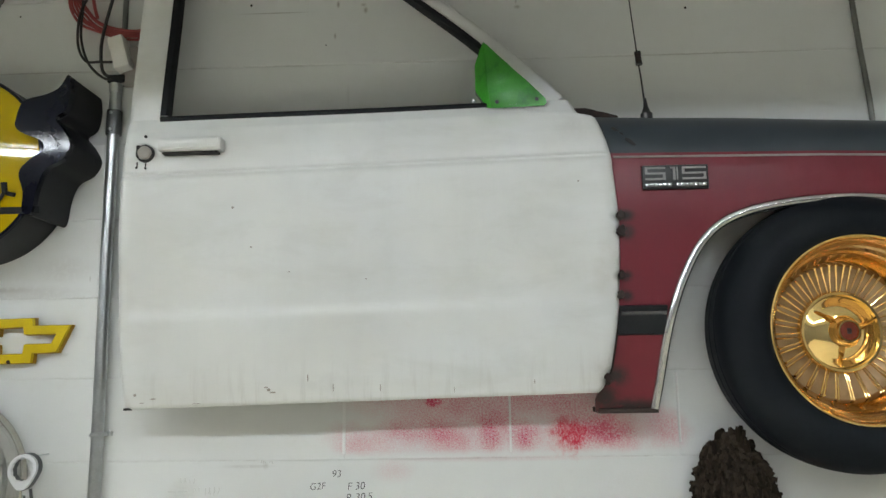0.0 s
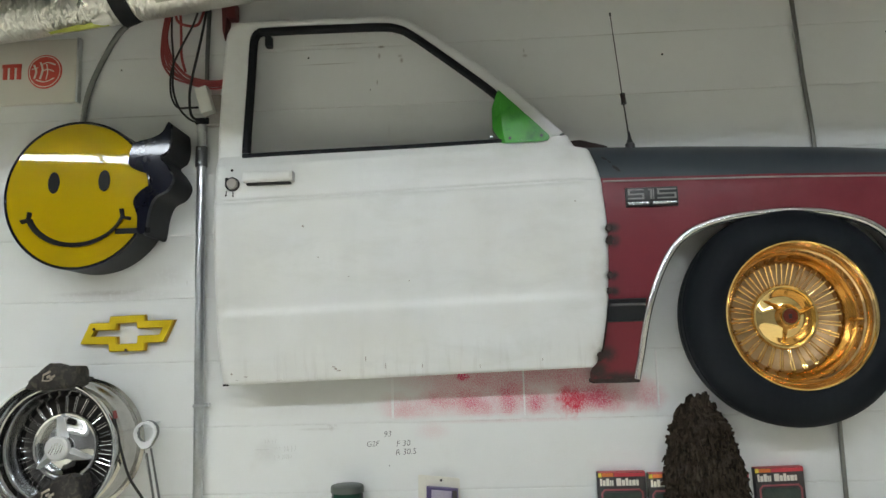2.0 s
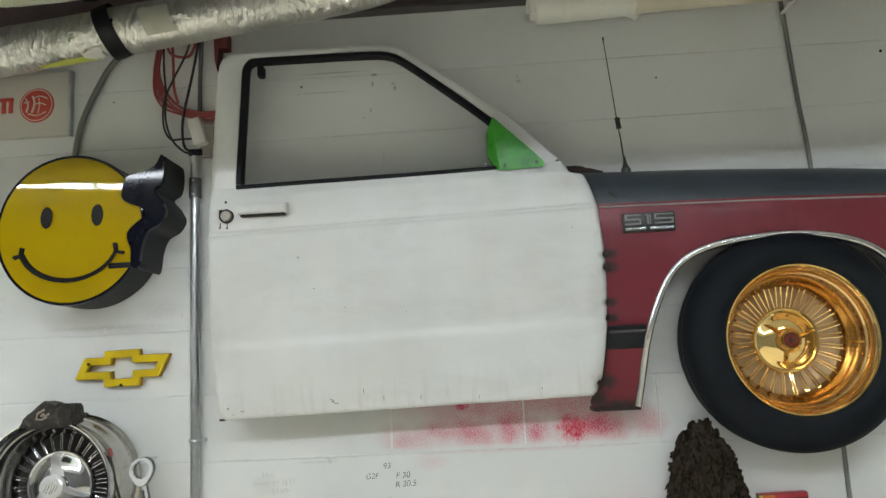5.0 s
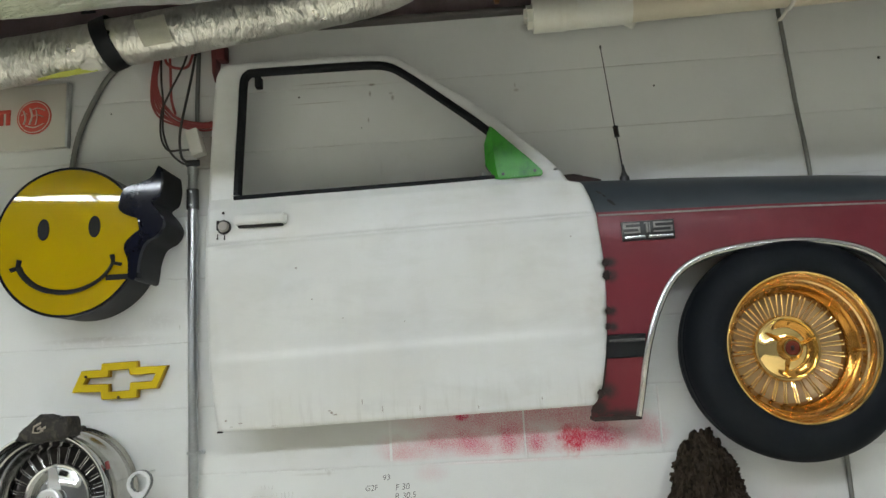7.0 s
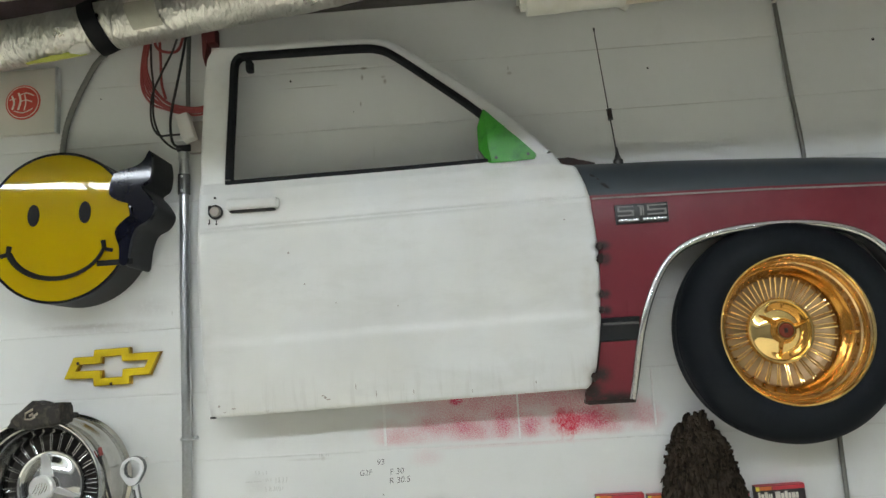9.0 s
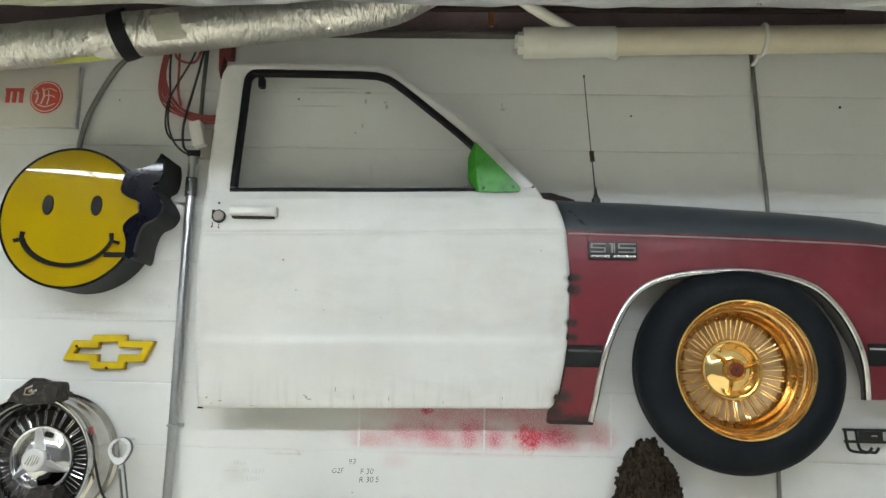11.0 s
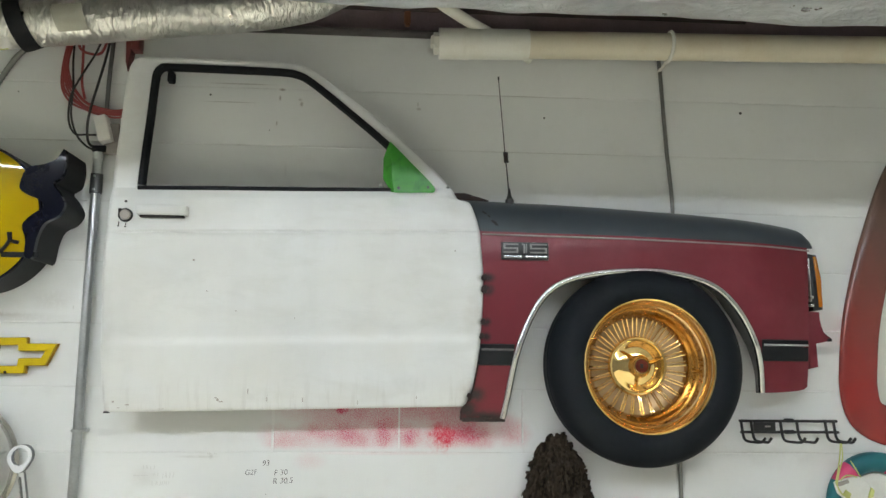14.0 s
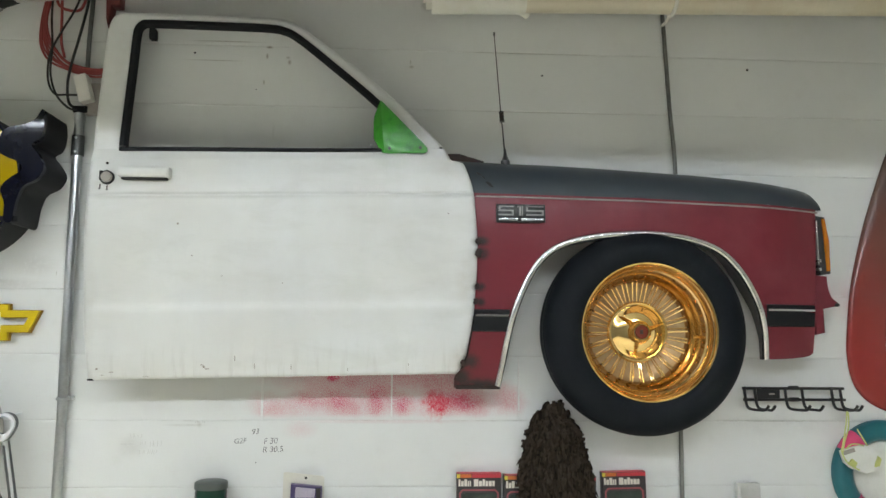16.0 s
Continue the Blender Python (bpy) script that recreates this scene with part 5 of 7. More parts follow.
def bowtie_sign():
    t = thing("bowtie_emblem", (-1.243, 0, 1.466), "yellow hollow bow-tie shaped metal emblem on the wall", "emblem")
    outer = [(-1.395, 1.489), (-1.366, 1.553), (-1.303, 1.553), (-1.301, 1.573), (-1.192, 1.575), (-1.190, 1.556), (-1.096, 1.556), (-1.127, 1.489), (-1.188, 1.488), (-1.190, 1.464), (-1.301, 1.463), (-1.303, 1.487)]
    w = 0.0215
    inner = [(-1.361, 1.489 + w), (-1.350, 1.553 - w), (-1.303 + w, 1.553 - w), (-1.301 + w, 1.573 - w), (-1.192 - w, 1.575 - w), (-1.190 - w, 1.556 - w), (-1.128, 1.556 - w), (-1.141, 1.489 + w), (-1.188 - w, 1.488 + w), (-1.190 - w, 1.464 + w), (-1.301 + w, 1.463 + w), (-1.303 + w, 1.487 + w)]
    bm = ring_plate(outer, inner, -0.026, -0.001)
    front = [e for e in bm.edges if all(v.co.y < -0.02 for v in e.verts) and len(e.link_faces) == 2 and e.calc_face_angle(0) > 1]
    bmesh.ops.bevel(bm, geom=front, offset=0.0082, segments=4, profile=0.5, affect="EDGES")
    part("outline", bm, YELLOW_PAINT, t)

    def grown(line, d):
        res = []
        n = len(line)
        for i in range(n):
            p, q, r = (Vector(line[(i + k) % n]) for k in (-1, 0, 1))
            e, g = (q - p).normalized(), (r - q).normalized()
            m = Vector((-e.y, e.x)) + Vector((-g.y, g.x))
            res.append(tuple(q + m.normalized() * d / max(0.5, m.length / 2)))
        return res
    # Darker orange ring puts the shading of the rounded edge into colour.
    part("edge", ring_plate(grown(outer, 0.0018), grown(inner, -0.0018), -0.0145, -0.001), EDGE_ORANGE, t, "darker orange edge, the rounded rim's shade painted in")
    for x, z in ((-1.352, 1.535), (-1.246, 1.4665)):
        part("screw", lathe([(0, -0.0295), (0.004, -0.029), (0.006, -0.020)], x, z, 10), RUST, t, "rusty screw head")


bowtie_sign()


def lettered_panel():
    t = thing("wall_sign", (-1.75, 0, 2.29), "cream rectangular sign with red shapes on the wall", "sign")
    part("panel", box(-2.15, -1.445, -0.022, -0.001, 2.291, 2.513, 0.003), SIGN_WHITE, t)
    part("edge_strip", box(-1.4445, -1.436, -0.024, -0.001, 2.289, 2.515, 0.002), GALV, t, "grey metal edge strip")
    disc = part("roundel", lathe([(0, -0.0245), (0.058, -0.0245), (0.060, -0.021)], -1.552, 2.400, 56), SIGN_RED, t, "red roundel")
    for pts, r in (([(-1.588, 2.424), (-1.580, 2.400), (-1.586, 2.376)], 0.0038), ([(-1.565, 2.432), (-1.558, 2.404), (-1.566, 2.374)], 0.0042), ([(-1.564, 2.424), (-1.540, 2.431), (-1.515, 2.421)], 0.0032),
                   ([(-1.560, 2.402), (-1.540, 2.407), (-1.520, 2.399)], 0.0030), ([(-1.580, 2.372), (-1.550, 2.364), (-1.518, 2.376)], 0.0034), ([(-1.596, 2.410), (-1.575, 2.414)], 0.0026), ([(-1.545, 2.425), (-1.541, 2.398), (-1.546, 2.372)], 0.0022)):
        part("pale_stroke", tube(smooth_line([(x, -0.0248, z) for x, z in pts], 5), r, 8, flat=0.4), CARD_CREAM, disc)
    part("pale_ring", lathe([(0.0515, -0.0243), (0.0520, -0.0254), (0.0540, -0.0254), (0.0545, -0.0243)], -1.552, 2.400, 56), CARD_CREAM, disc)
    # stout red bars in place of the maker's lettering
    x = -1.634
    for w in (0.015, 0.015, 0.015):
        part("red_bar", box(x - w, x, -0.0245, -0.02, 2.378, 2.430, 0.001), SIGN_RED, t)
        x -= w + 0.009
    part("red_bar", box(-1.699, -1.633, -0.0265, -0.02, 2.4185, 2.4310, 0.001), SIGN_RED, t)
    for x in (-1.78, -1.87, -1.96, -2.05):
        part("red_bar", box(x - 0.03, x + 0.03, -0.0245, -0.02, 2.378, 2.430, 0.001), SIGN_RED, t)


lettered_panel()


def ring_sign():
    t = thing("oval_sign", (1.85, 0, 1.24), "tall tilted oval sign with a glossy red border and white centre", "sign")
    line = [(1.500, 1.500), (1.497, 1.432), (1.506, 1.364), (1.526, 1.318), (1.558, 1.284), (1.606, 1.257), (1.660, 1.243), (1.76, 1.236), (1.95, 1.265), (2.10, 1.40), (2.19, 1.68), (2.21, 1.98), (2.14, 2.28), (1.98, 2.42), (1.84, 2.375),
            (1.742, 2.246), (1.678, 2.128), (1.598, 1.924), (1.555, 1.790), (1.520, 1.650)]
    outer = [(p.x, p.z) for p in smooth_line([(x, 0, z) for x, z in line], 8, True)]
    n = len(outer)
    def inset(d):
        res = []
        for i in range(n):
            (x0, z0), (x1, z1) = outer[i - 1], outer[(i + 1) % n]
            dx, dz = x1 - x0, z1 - z0
            h = math.hypot(dx, dz)
            res.append((outer[i][0] - dz / h * d, outer[i][1] + dx / h * d))
        return res
    bm = bmesh.new()
    rows = []
    for d, y in ((0.0, -0.002), (0.0, -0.010), (0.003, -0.0150), (0.010, -0.0185), (0.04, -0.0215), (0.09, -0.0225), (0.118, -0.0215), (0.126, -0.019), (0.128, -0.016), (0.128, -0.008)):
        rows.append([bm.verts.new((x, y, z)) for x, z in (inset(d) if d else outer)])
    for a, b in zip(rows, rows[1:]):
        for i in range(n):
            j = (i + 1) % n
            bm.faces.new((a[i], a[j], b[j], b[i]))
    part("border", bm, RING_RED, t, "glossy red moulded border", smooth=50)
    part("centre_panel", prism(inset(0.110), -0.0135, -0.002), SIGN_WHITE, t, "white centre panel")


ring_sign()


# ---- conduits and cables ----
def left_conduit():
    t = thing("conduit", (-1.011, 0, 0), "galvanised steel conduit clipped to the wall", "conduit")
    part("pipe", tube([(-1.013, -0.022, 2.20), (-1.013, -0.022, 1.70), (-1.010, -0.022, 1.29), (-1.011, -0.022, 0.02)], 0.0148, 20), GALV, t)
    part("coupling", tube([(-1.013, -0.022, 2.05), (-1.013, -0.022, 2.115)], 0.0192, 20), DARK_GALV, t, "dark grey set-screw coupling")
    part("connector", tube([(-1.013, -0.022, 2.165), (-1.013, -0.022, 2.205)], 0.0172, 20), GALV, t)
    for z in (2.06, 2.105):
        part("set_screw", lathe([(0, -0.046), (0.004, -0.045), (0.004, -0.034)], -1.013, z, 10), GALV, t)
    clip = part("strap", tube([(-1.030, -0.004, 1.288), (-1.028, -0.022, 1.288), (-1.021, -0.036, 1.288), (-1.010, -0.0400, 1.288), (-0.999, -0.036, 1.288), (-0.992, -0.022, 1.288), (-0.990, -0.006, 1.288), (-0.980, -0.004, 1.288)], 0.0055, 8, flat=0.5), GALV, t, "one-hole pipe strap")
    part("strap_screw", lathe([(0, -0.016), (0.006, -0.014), (0.007, -0.008), (0.003, -0.001)], -0.986, 1.289, 12), GALV, clip)


left_conduit()


def cable_box():
    t = thing("receptacle_box", (-0.99, 0, 2.18), "tilted white electrical box above the conduit", "electrical box")
    b = part("box", box(-0.02, 0.02, -0.055, -0.004, -0.045, 0.045, 0.004), WHITE_PLASTIC, t)
    b.matrix_basis = pose(-0.993, -0.012, 2.262, 0, -16, 0)
    part("backing", box(-0.996, -0.948, -0.034, -0.002, 2.186, 2.288, 0.003), GREY_PLASTIC, t, "grey backing box")
    part("outlet_body", box(-1.030, -0.985, -0.04, -0.002, 2.188, 2.21, 0.003), RUBBER, t)


cable_box()


def cable(name, label, points, r, material, group=""):
    bm = tube(smooth_line(points, 8), r, 8)
    ob = part(name, bm, material)
    tagged(ob, label, "cable", group)
    return ob


def red_coil():
    t = thing("red_extension_cord", (-1.06, 0, 2.32), "coiled red extension cord hanging on the wall", "cable")
    rnd = random.Random(3)
    for k in range(6):
        o = 0.0046 * (k - 2.5)
        pts = [(-1.108 + o, -0.02 - 0.004 * k, 2.66), (-1.128 + o, -0.024 - 0.003 * k, 2.57), (-1.141 + o * 0.8, -0.03, 2.490), (-1.131 + o, -0.034, 2.420 + o),
               (-1.100 + o, -0.036, 2.372 + o * 1.2), (-1.060, -0.036, 2.343 + o * 1.1), (-1.010, -0.034, 2.326 + o), (-0.955, -0.032, 2.322 + o), (-0.90, -0.03, 2.34 + o)]
        pts = [(x + rnd.uniform(-0.003, 0.003), y, z + rnd.uniform(-0.003, 0.003)) for x, y, z in pts]
        part("loop", tube(smooth_line(pts, 6), 0.0036, 8), RED_CABLE, t)
    part("cross_wrap", tube(smooth_line([(-1.10, -0.05, 2.60), (-1.092, -0.05, 2.545), (-1.06, -0.05, 2.523), (-1.02, -0.045, 2.530), (-1.0, -0.04, 2.60)], 6), 0.0048, 8), RED_CABLE, t)
    part("hanging_loop", tube(smooth_line([(-1.085, -0.045, 2.62), (-1.078, -0.048, 2.50), (-1.075, -0.048, 2.42), (-1.062, -0.046, 2.365)], 6), 0.0046, 8), RED_CABLE, t)


red_coil()
cable("black_cable", "thin black cable looping down to the electrical box", [(-1.108, -0.05, 2.64), (-1.108, -0.052, 2.50), (-1.100, -0.052, 2.40), (-1.101, -0.05, 2.31), (-1.078, -0.05, 2.24), (-1.040, -0.045, 2.200), (-1.010, -0.035, 2.196)], 0.0035, BLACK_WIRE, "cables by the conduit")
cable("black_cable", "thin black cable looping down to the electrical box", [(-1.005, -0.055, 2.62), (-1.030, -0.058, 2.53), (-1.075, -0.058, 2.44), (-1.104, -0.056, 2.37), (-1.106, -0.054, 2.29), (-1.085, -0.05, 2.245), (-1.050, -0.045, 2.243), (-1.020, -0.035, 2.246)], 0.0035, BLACK_WIRE, "cables by the conduit")
cable("black_cable", "thick black cable running down to the electrical box", [(-0.985, -0.045, 2.64), (-1.002, -0.048, 2.52), (-1.022, -0.048, 2.42), (-1.042, -0.046, 2.33), (-1.048, -0.044, 2.27), (-1.040, -0.04, 2.215), (-1.01, -0.03, 2.20)], 0.0045, BLACK_WIRE, "cables by the conduit")
cable("grey_cable", "dark grey flexible conduit dropping to the electrical box", [(-0.990, -0.02, 2.70), (-0.994, -0.022, 2.55), (-0.998, -0.022, 2.42), (-0.998, -0.022, 2.28)], 0.0075, DARK_GALV, "cables by the conduit")


def red_bracket():
    t = thing("red_bracket", (-0.93, 0, 2.46), "small dark red steel bracket above the door", "bracket")
    part("hook", prism([(-0.948, 2.64), (-0.926, 2.64), (-0.924, 2.56), (-0.933, 2.47), (-0.940, 2.50)], -0.045, -0.002, 0.003), BRACKET_RED, t)
    part("stub", box(-0.926, -0.897, -0.05, -0.002, 2.545, 2.60, 0.004), BRACKET_RED, t)


red_bracket()


def armoured(name, label, points, r):
    """Flexible armoured conduit: a line of small ribs."""
    t = thing(name, (points[-1][0], 0, points[-1][2]), label, "conduit")
    fine = smooth_line(points, 14)
    bm = bmesh.new()
    line = []
    for a, b in zip(fine, fine[1:]):
        m = max(1, int((b - a).length / 0.0045))
        line += [a.lerp(b, k / m) for k in range(m)]
    line.append(fine[-1])
    tube(line, lambda s: r * (1.0 + 0.09 * math.cos(math.pi * round(s * (len(line) - 1)))), 10, bm)
    part("sleeve", bm, GREY_FLEX, t, smooth=70)
    return t


right = armoured("armoured_conduit", "grey armoured conduit running down the wall behind the fender", [(0.903, -0.012, 2.62), (0.910, -0.011, 2.50), (0.922, -0.010, 2.26), (0.936, -0.010, 2.03), (0.934, -0.010, 1.6), (0.929, -0.010, 1.15), (0.927, -0.010, 0.6)], 0.0068)
armoured("armoured_conduit", "grey armoured conduit bending up to the foil duct", [(-1.424, -0.012, 2.10), (-1.420, -0.012, 2.235), (-1.397, -0.014, 2.341), (-1.343, -0.018, 2.455), (-1.287, -0.025, 2.532), (-1.20, -0.035, 2.582), (-1.10, -0.05, 2.62)], 0.0095)


# ---- pipes and ducts at the top of the wall ----
def foil_tube():
    t = thing("foil_duct", (-0.9, -0.2, 2.45), "round foil-wrapped flexible duct along the top of the wall", "duct")
    line = smooth_line([(-3.2, -0.20, 2.40), (-2.4, -0.20, 2.44), (-1.9, -0.20, 2.478), (-1.52, -0.20, 2.515), (-1.16, -0.20, 2.557), (-0.78, -0.20, 2.600), (-0.45, -0.205, 2.640), (-0.28, -0.21, 2.690), (-0.16, -0.21, 2.80), (-0.12, -0.20, 3.0), (-0.12, -0.20, 3.29)], 44)
    seg = 48
    bm = bmesh.new()
    rings, side = [], Vector((0, 1, 0))
    for i, c in enumerate(line):
        ahead = (line[min(i + 1, len(line) - 1)] - line[max(i - 1, 0)]).normalized()
        side = (side - ahead * side.dot(ahead)).normalized()
        up = ahead.cross(side)
        ring = []
        for k in range(seg):
            a = 2 * math.pi * k / seg
            d = side * math.cos(a) + up * math.sin(a)
            p = c + d * 0.073
            w = 0.0022 * noise.noise((p.x * 26, p.y * 9, p.z * 9)) + 0.0012 * noise.noise((p.x * 62, p.y * 22, p.z * 22)) + 0.004 * noise.noise((p.x * 5, p.y * 5 + 7, p.z * 5))
            ring.append(bm.verts.new(p + d * w))
        rings.append(ring)
    for a, b in zip(rings, rings[1:]):
        for k in range(seg):
            j = (k + 1) % seg
            bm.faces.new((a[k], a[j], b[j], b[k]))
    part("sleeve", bm, FOIL_TUBE, t, "crinkled aluminium foil sleeve", smooth=80)
    # a patch of grey tape
    def on_tube(x, deg, r):
        c = Vector((x, -0.20, 2.552 + 0.1167 * (x + 1.205)))
        a = radians(deg)
        return c + (Vector((0, 0.44, -0.90)) * math.cos(a) + Vector((0, -0.90, -0.44)) * math.sin(a)) * r
    lines = []
    for q in range(9):
        lines.append([on_tube(x, 66 + 64 * q / 8, 0.0785 + 0.0012 * noise.noise((x * 30, q * 0.7, 2))) for x in (-1.085 + 0.092 * k / 8 + 0.0028 * (4 - q) for k in range(9))])
    part("tape_patch", strip(lines), TAPE, t, "square of grey cloth tape")
    # torn underside: yellow-green insulation and a pale flap show beside the strap
    for name, x0, x1, a0, a1, mat, label in (("bare_insulation", -1.43, -1.245, 22, 44, INSULATION, "yellow-green insulation showing at a tear"), ("loose_flap", -1.285, -1.225, 30, 62, WHITE_PLASTIC, "pale loose foil flap")):
        lines = []
        for q in range(7):
            row = []
            for k in range(12):
                u = k / 11
                x = x0 + (x1 - x0) * u
                taper = 0.35 + 0.65 * min(1.0, 2.2 * u)
                a = a0 + (a1 - a0) * (0.5 + (q / 6 - 0.5) * taper) + 3 * noise.noise((x * 40, q * 0.8, 5))
                row.append(on_tube(x, a, 0.0785 + (0.002 if name == "loose_flap" else 0.0) + 0.0015 * noise.noise((x * 50, q, 1))))
            lines.append(row)
        part(name, strip(lines), mat, t, label)
    # black strap that hangs it
    c = Vector((-1.205, -0.20, 2.552))
    axis = Vector((1, 0, 0.36)).normalized()
    e1, e2 = Vector((0, 1, 0)), axis.cross(Vector((0, 1, 0))).normalized()
    lines = []
    for w, r in ((-0.026, 0.078), (-0.025, 0.082), (0.0, 0.083), (0.025, 0.082), (0.026, 0.078)):
        lines.append([c + axis * w + (e1 * math.cos(a) + e2 * math.sin(a) * 1.02) * r for a in (2 * math.pi * k / 48 for k in range(49))])
    part("strap", strip(lines), RUBBER, t, "black webbing strap")
    part("strap_tail", box(-1.262, -1.218, -0.275, -0.270, 2.62, 3.29), RUBBER, t)


foil_tube()


def box_duct():
    t = thing("box_duct", (0, -1.06, 2.53), "large rectangular duct wrapped in crumpled silver foil", "duct")
    prof = [(-0.428, 3.28), (-0.428, 2.90), (-0.430, 2.70), (-0.430, 2.62), (-0.431, 2.575), (-0.436, 2.552), (-0.448, 2.537), (-0.468, 2.530)]
    prof += [(y, 2.528) for y in np.linspace(-0.49, -1.63, 60)]
    prof += [(-1.66, 2.532), (-1.682, 2.545), (-1.695, 2.575), (-1.70, 2.65), (-1.70, 2.90), (-1.70, 3.28)]
    xs = np.linspace(-3.2, 3.2, 560)
    bm = bmesh.new()
    rows = []
    for x in xs:
        row = []
        for y, z in prof:
            p = Vector((float(x), y, z))
            big = noise.noise((x * 2.2, y * 3, 1.3))
            ridge = 1 - abs(noise.noise((x * 3.2 + 2 * y, y * 7, z * 4)))
            crease = 1 - abs(noise.noise((x * 8 + 3 * big, y * 19 + x * 3, z * 9 + 4)))
            d = 0.016 * big + 0.012 * (ridge - 0.8) + 0.004 * (crease - 0.8)
            if abs(x + 0.158) < 0.22 and -0.80 < y < -0.56:
                d *= 0.25
            out = Vector((0, 0.3 if y > -0.5 else 0.0, -1.0 if z < 2.6 else 0.0))
            if z >= 2.6:
                out = Vector((0, 1 if y > -0.8 else -1, 0))
            row.append(bm.verts.new(p + out.normalized() * d))
        rows.append(row)
    for a, b in zip(rows, rows[1:]):
        for k in range(len(prof) - 1):
            bm.faces.new((a[k], a[k + 1], b[k + 1], b[k]))
    part("foil_wrap", bm, FOIL_DUCT, t, "crumpled silver foil facing", smooth=80)
    turned = Matrix(((-1, 0, 0, 1.005), (0, 1, 0, -0.905), (0, 0, -1, 2.512), (0, 0, 0, 1)))
    letters("wrap_print", "ced Duct Wrap", 0.039, turned, DUCT_INK, t, 0.0006, "red printed lettering on the foil")
    for x0, x1, y in ((0.925, 0.975, -0.850), (0.985, 1.005, -0.850), (1.02, 1.085, -0.850), (0.965, 1.05, -0.812), (1.06, 1.10, -0.812), (0.84, 0.86, -0.945), (0.87, 0.91, -0.945)):
        part("print_bar", box(x0, x1, y, y + 0.009, 2.509, 2.513), DUCT_INK, t)


box_duct()


def vent():
    t = thing("air_register", (-0.158, -0.68, 2.52), "white metal air register set into the foil duct", "vent")
    x0, x1, y0, y1, z = -0.330, 0.012, -0.740, -0.622, 2.510
    for a, b, c, d in ((x0, x1, y0, y0 + 0.016), (x0, x1, y1 - 0.016, y1), (x0, x0 + 0.018, y0 + 0.016, y1 - 0.016), (x1 - 0.018, x1, y0 + 0.016, y1 - 0.016), (-0.165, -0.151, y0 + 0.016, y1 - 0.016)):
        part("frame_bar", box(a, b, c, d, z - 0.006, z + 0.034, 0.002), GREY_ENAMEL, t)
    part("backing", box(x0 + 0.01, x1 - 0.01, y0 + 0.01, y1 - 0.01, z + 0.030, z + 0.036), SHADOW_GAP, t, "dark opening")
    for lo, hi in ((x0 + 0.018, -0.165), (-0.151, x1 - 0.018)):
        m = 14
        for k in range(m):
            x = lo + (hi - lo) * (k + 0.5) / m
            s = part("slat", box(-0.0008, 0.0008, y0 + 0.015, y1 - 0.015, -0.005, 0.005), GREY_ENAMEL, t)
            s.matrix_basis = pose(x, 0, z + 0.010, 0, 6, 0)


vent()


def pvc_pipe():
    t = thing("drain_pipe", (1.5, -0.1, 2.52), "ivory plastic drain pipe along the top of the wall", "pipe")
    def axis(x):
        return (x, -0.10, 2.580 + 0.022 * (x - 0.11))
    part("pipe", tube([axis(0.30), axis(1.2), axis(2.2), axis(4.4)], 0.0465, 32), PVC, t)
    c = part("coupling", tube([axis(0.112), axis(0.116), axis(0.205), axis(0.209), axis(0.410), axis(0.418)], lambda s: 0.0525 if 0.1 < s < 0.5 else 0.0515, 36), PVC_WHITE, t, "white end coupling")
    part("stop_ring", tube([axis(0.200), axis(0.212)], 0.0535, 36), PVC_WHITE, c)
    part("end_plug", tube([axis(0.094), axis(0.114)], 0.038, 6), PVC_WHITE, t, "white clean-out plug")
    part("plug_nut", box(0.084, 0.097, -0.12, -0.08, 2.568, 2.602, 0.003), PVC_WHITE, t)
    ring = []
    for k in range(33):
        a = 2 * math.pi * k / 32
        ring.append((0.911 + 0.003 * math.sin(a), -0.10 + 0.050 * math.cos(a), 2.5975 + 0.051 * math.sin(a)))
    part("hanger", tube(ring[:-1], 0.0065, 8, closed=True), PVC_WHITE, t, "white pipe hanger")
    part("hanger_tail", tube([(0.911, -0.070, 2.557), (0.908, -0.045, 2.547), (0.905, -0.004, 2.545)], 0.0055, 8), PVC_WHITE, t)


pvc_pipe()


def small_pipes():
    t = thing("branch_pipe", (0.2, -0.15, 2.6), "white plastic branch pipe behind the foil duct", "pipe")
    part("branch", tube(smooth_line([(0.44, -0.03, 2.565), (0.34, -0.075, 2.605), (0.20, -0.14, 2.650), (0.08, -0.20, 2.70), (0.03, -0.22, 2.76), (0.02, -0.22, 3.0), (0.02, -0.22, 3.29)], 6), 0.019, 16), PVC_WHITE, t)
    t = thing("copper_valve", (0.005, -0.03, 2.645), "small copper valve on a pipe beside the beam", "valve")
    part("body", tube([(0.004, -0.075, 2.66), (0.004, -0.075, 2.70)], 0.012, 14), COPPER, t)
    part("cap", tube([(0.004, -0.075, 2.650), (0.004, -0.075, 2.664)], 0.009, 6), COPPER, t)
    part("stem", tube([(-0.9, -0.075, 2.715), (1.2, -0.075, 2.715)], 0.011, 12), RUST, t, "dark steel pipe")


small_pipes()


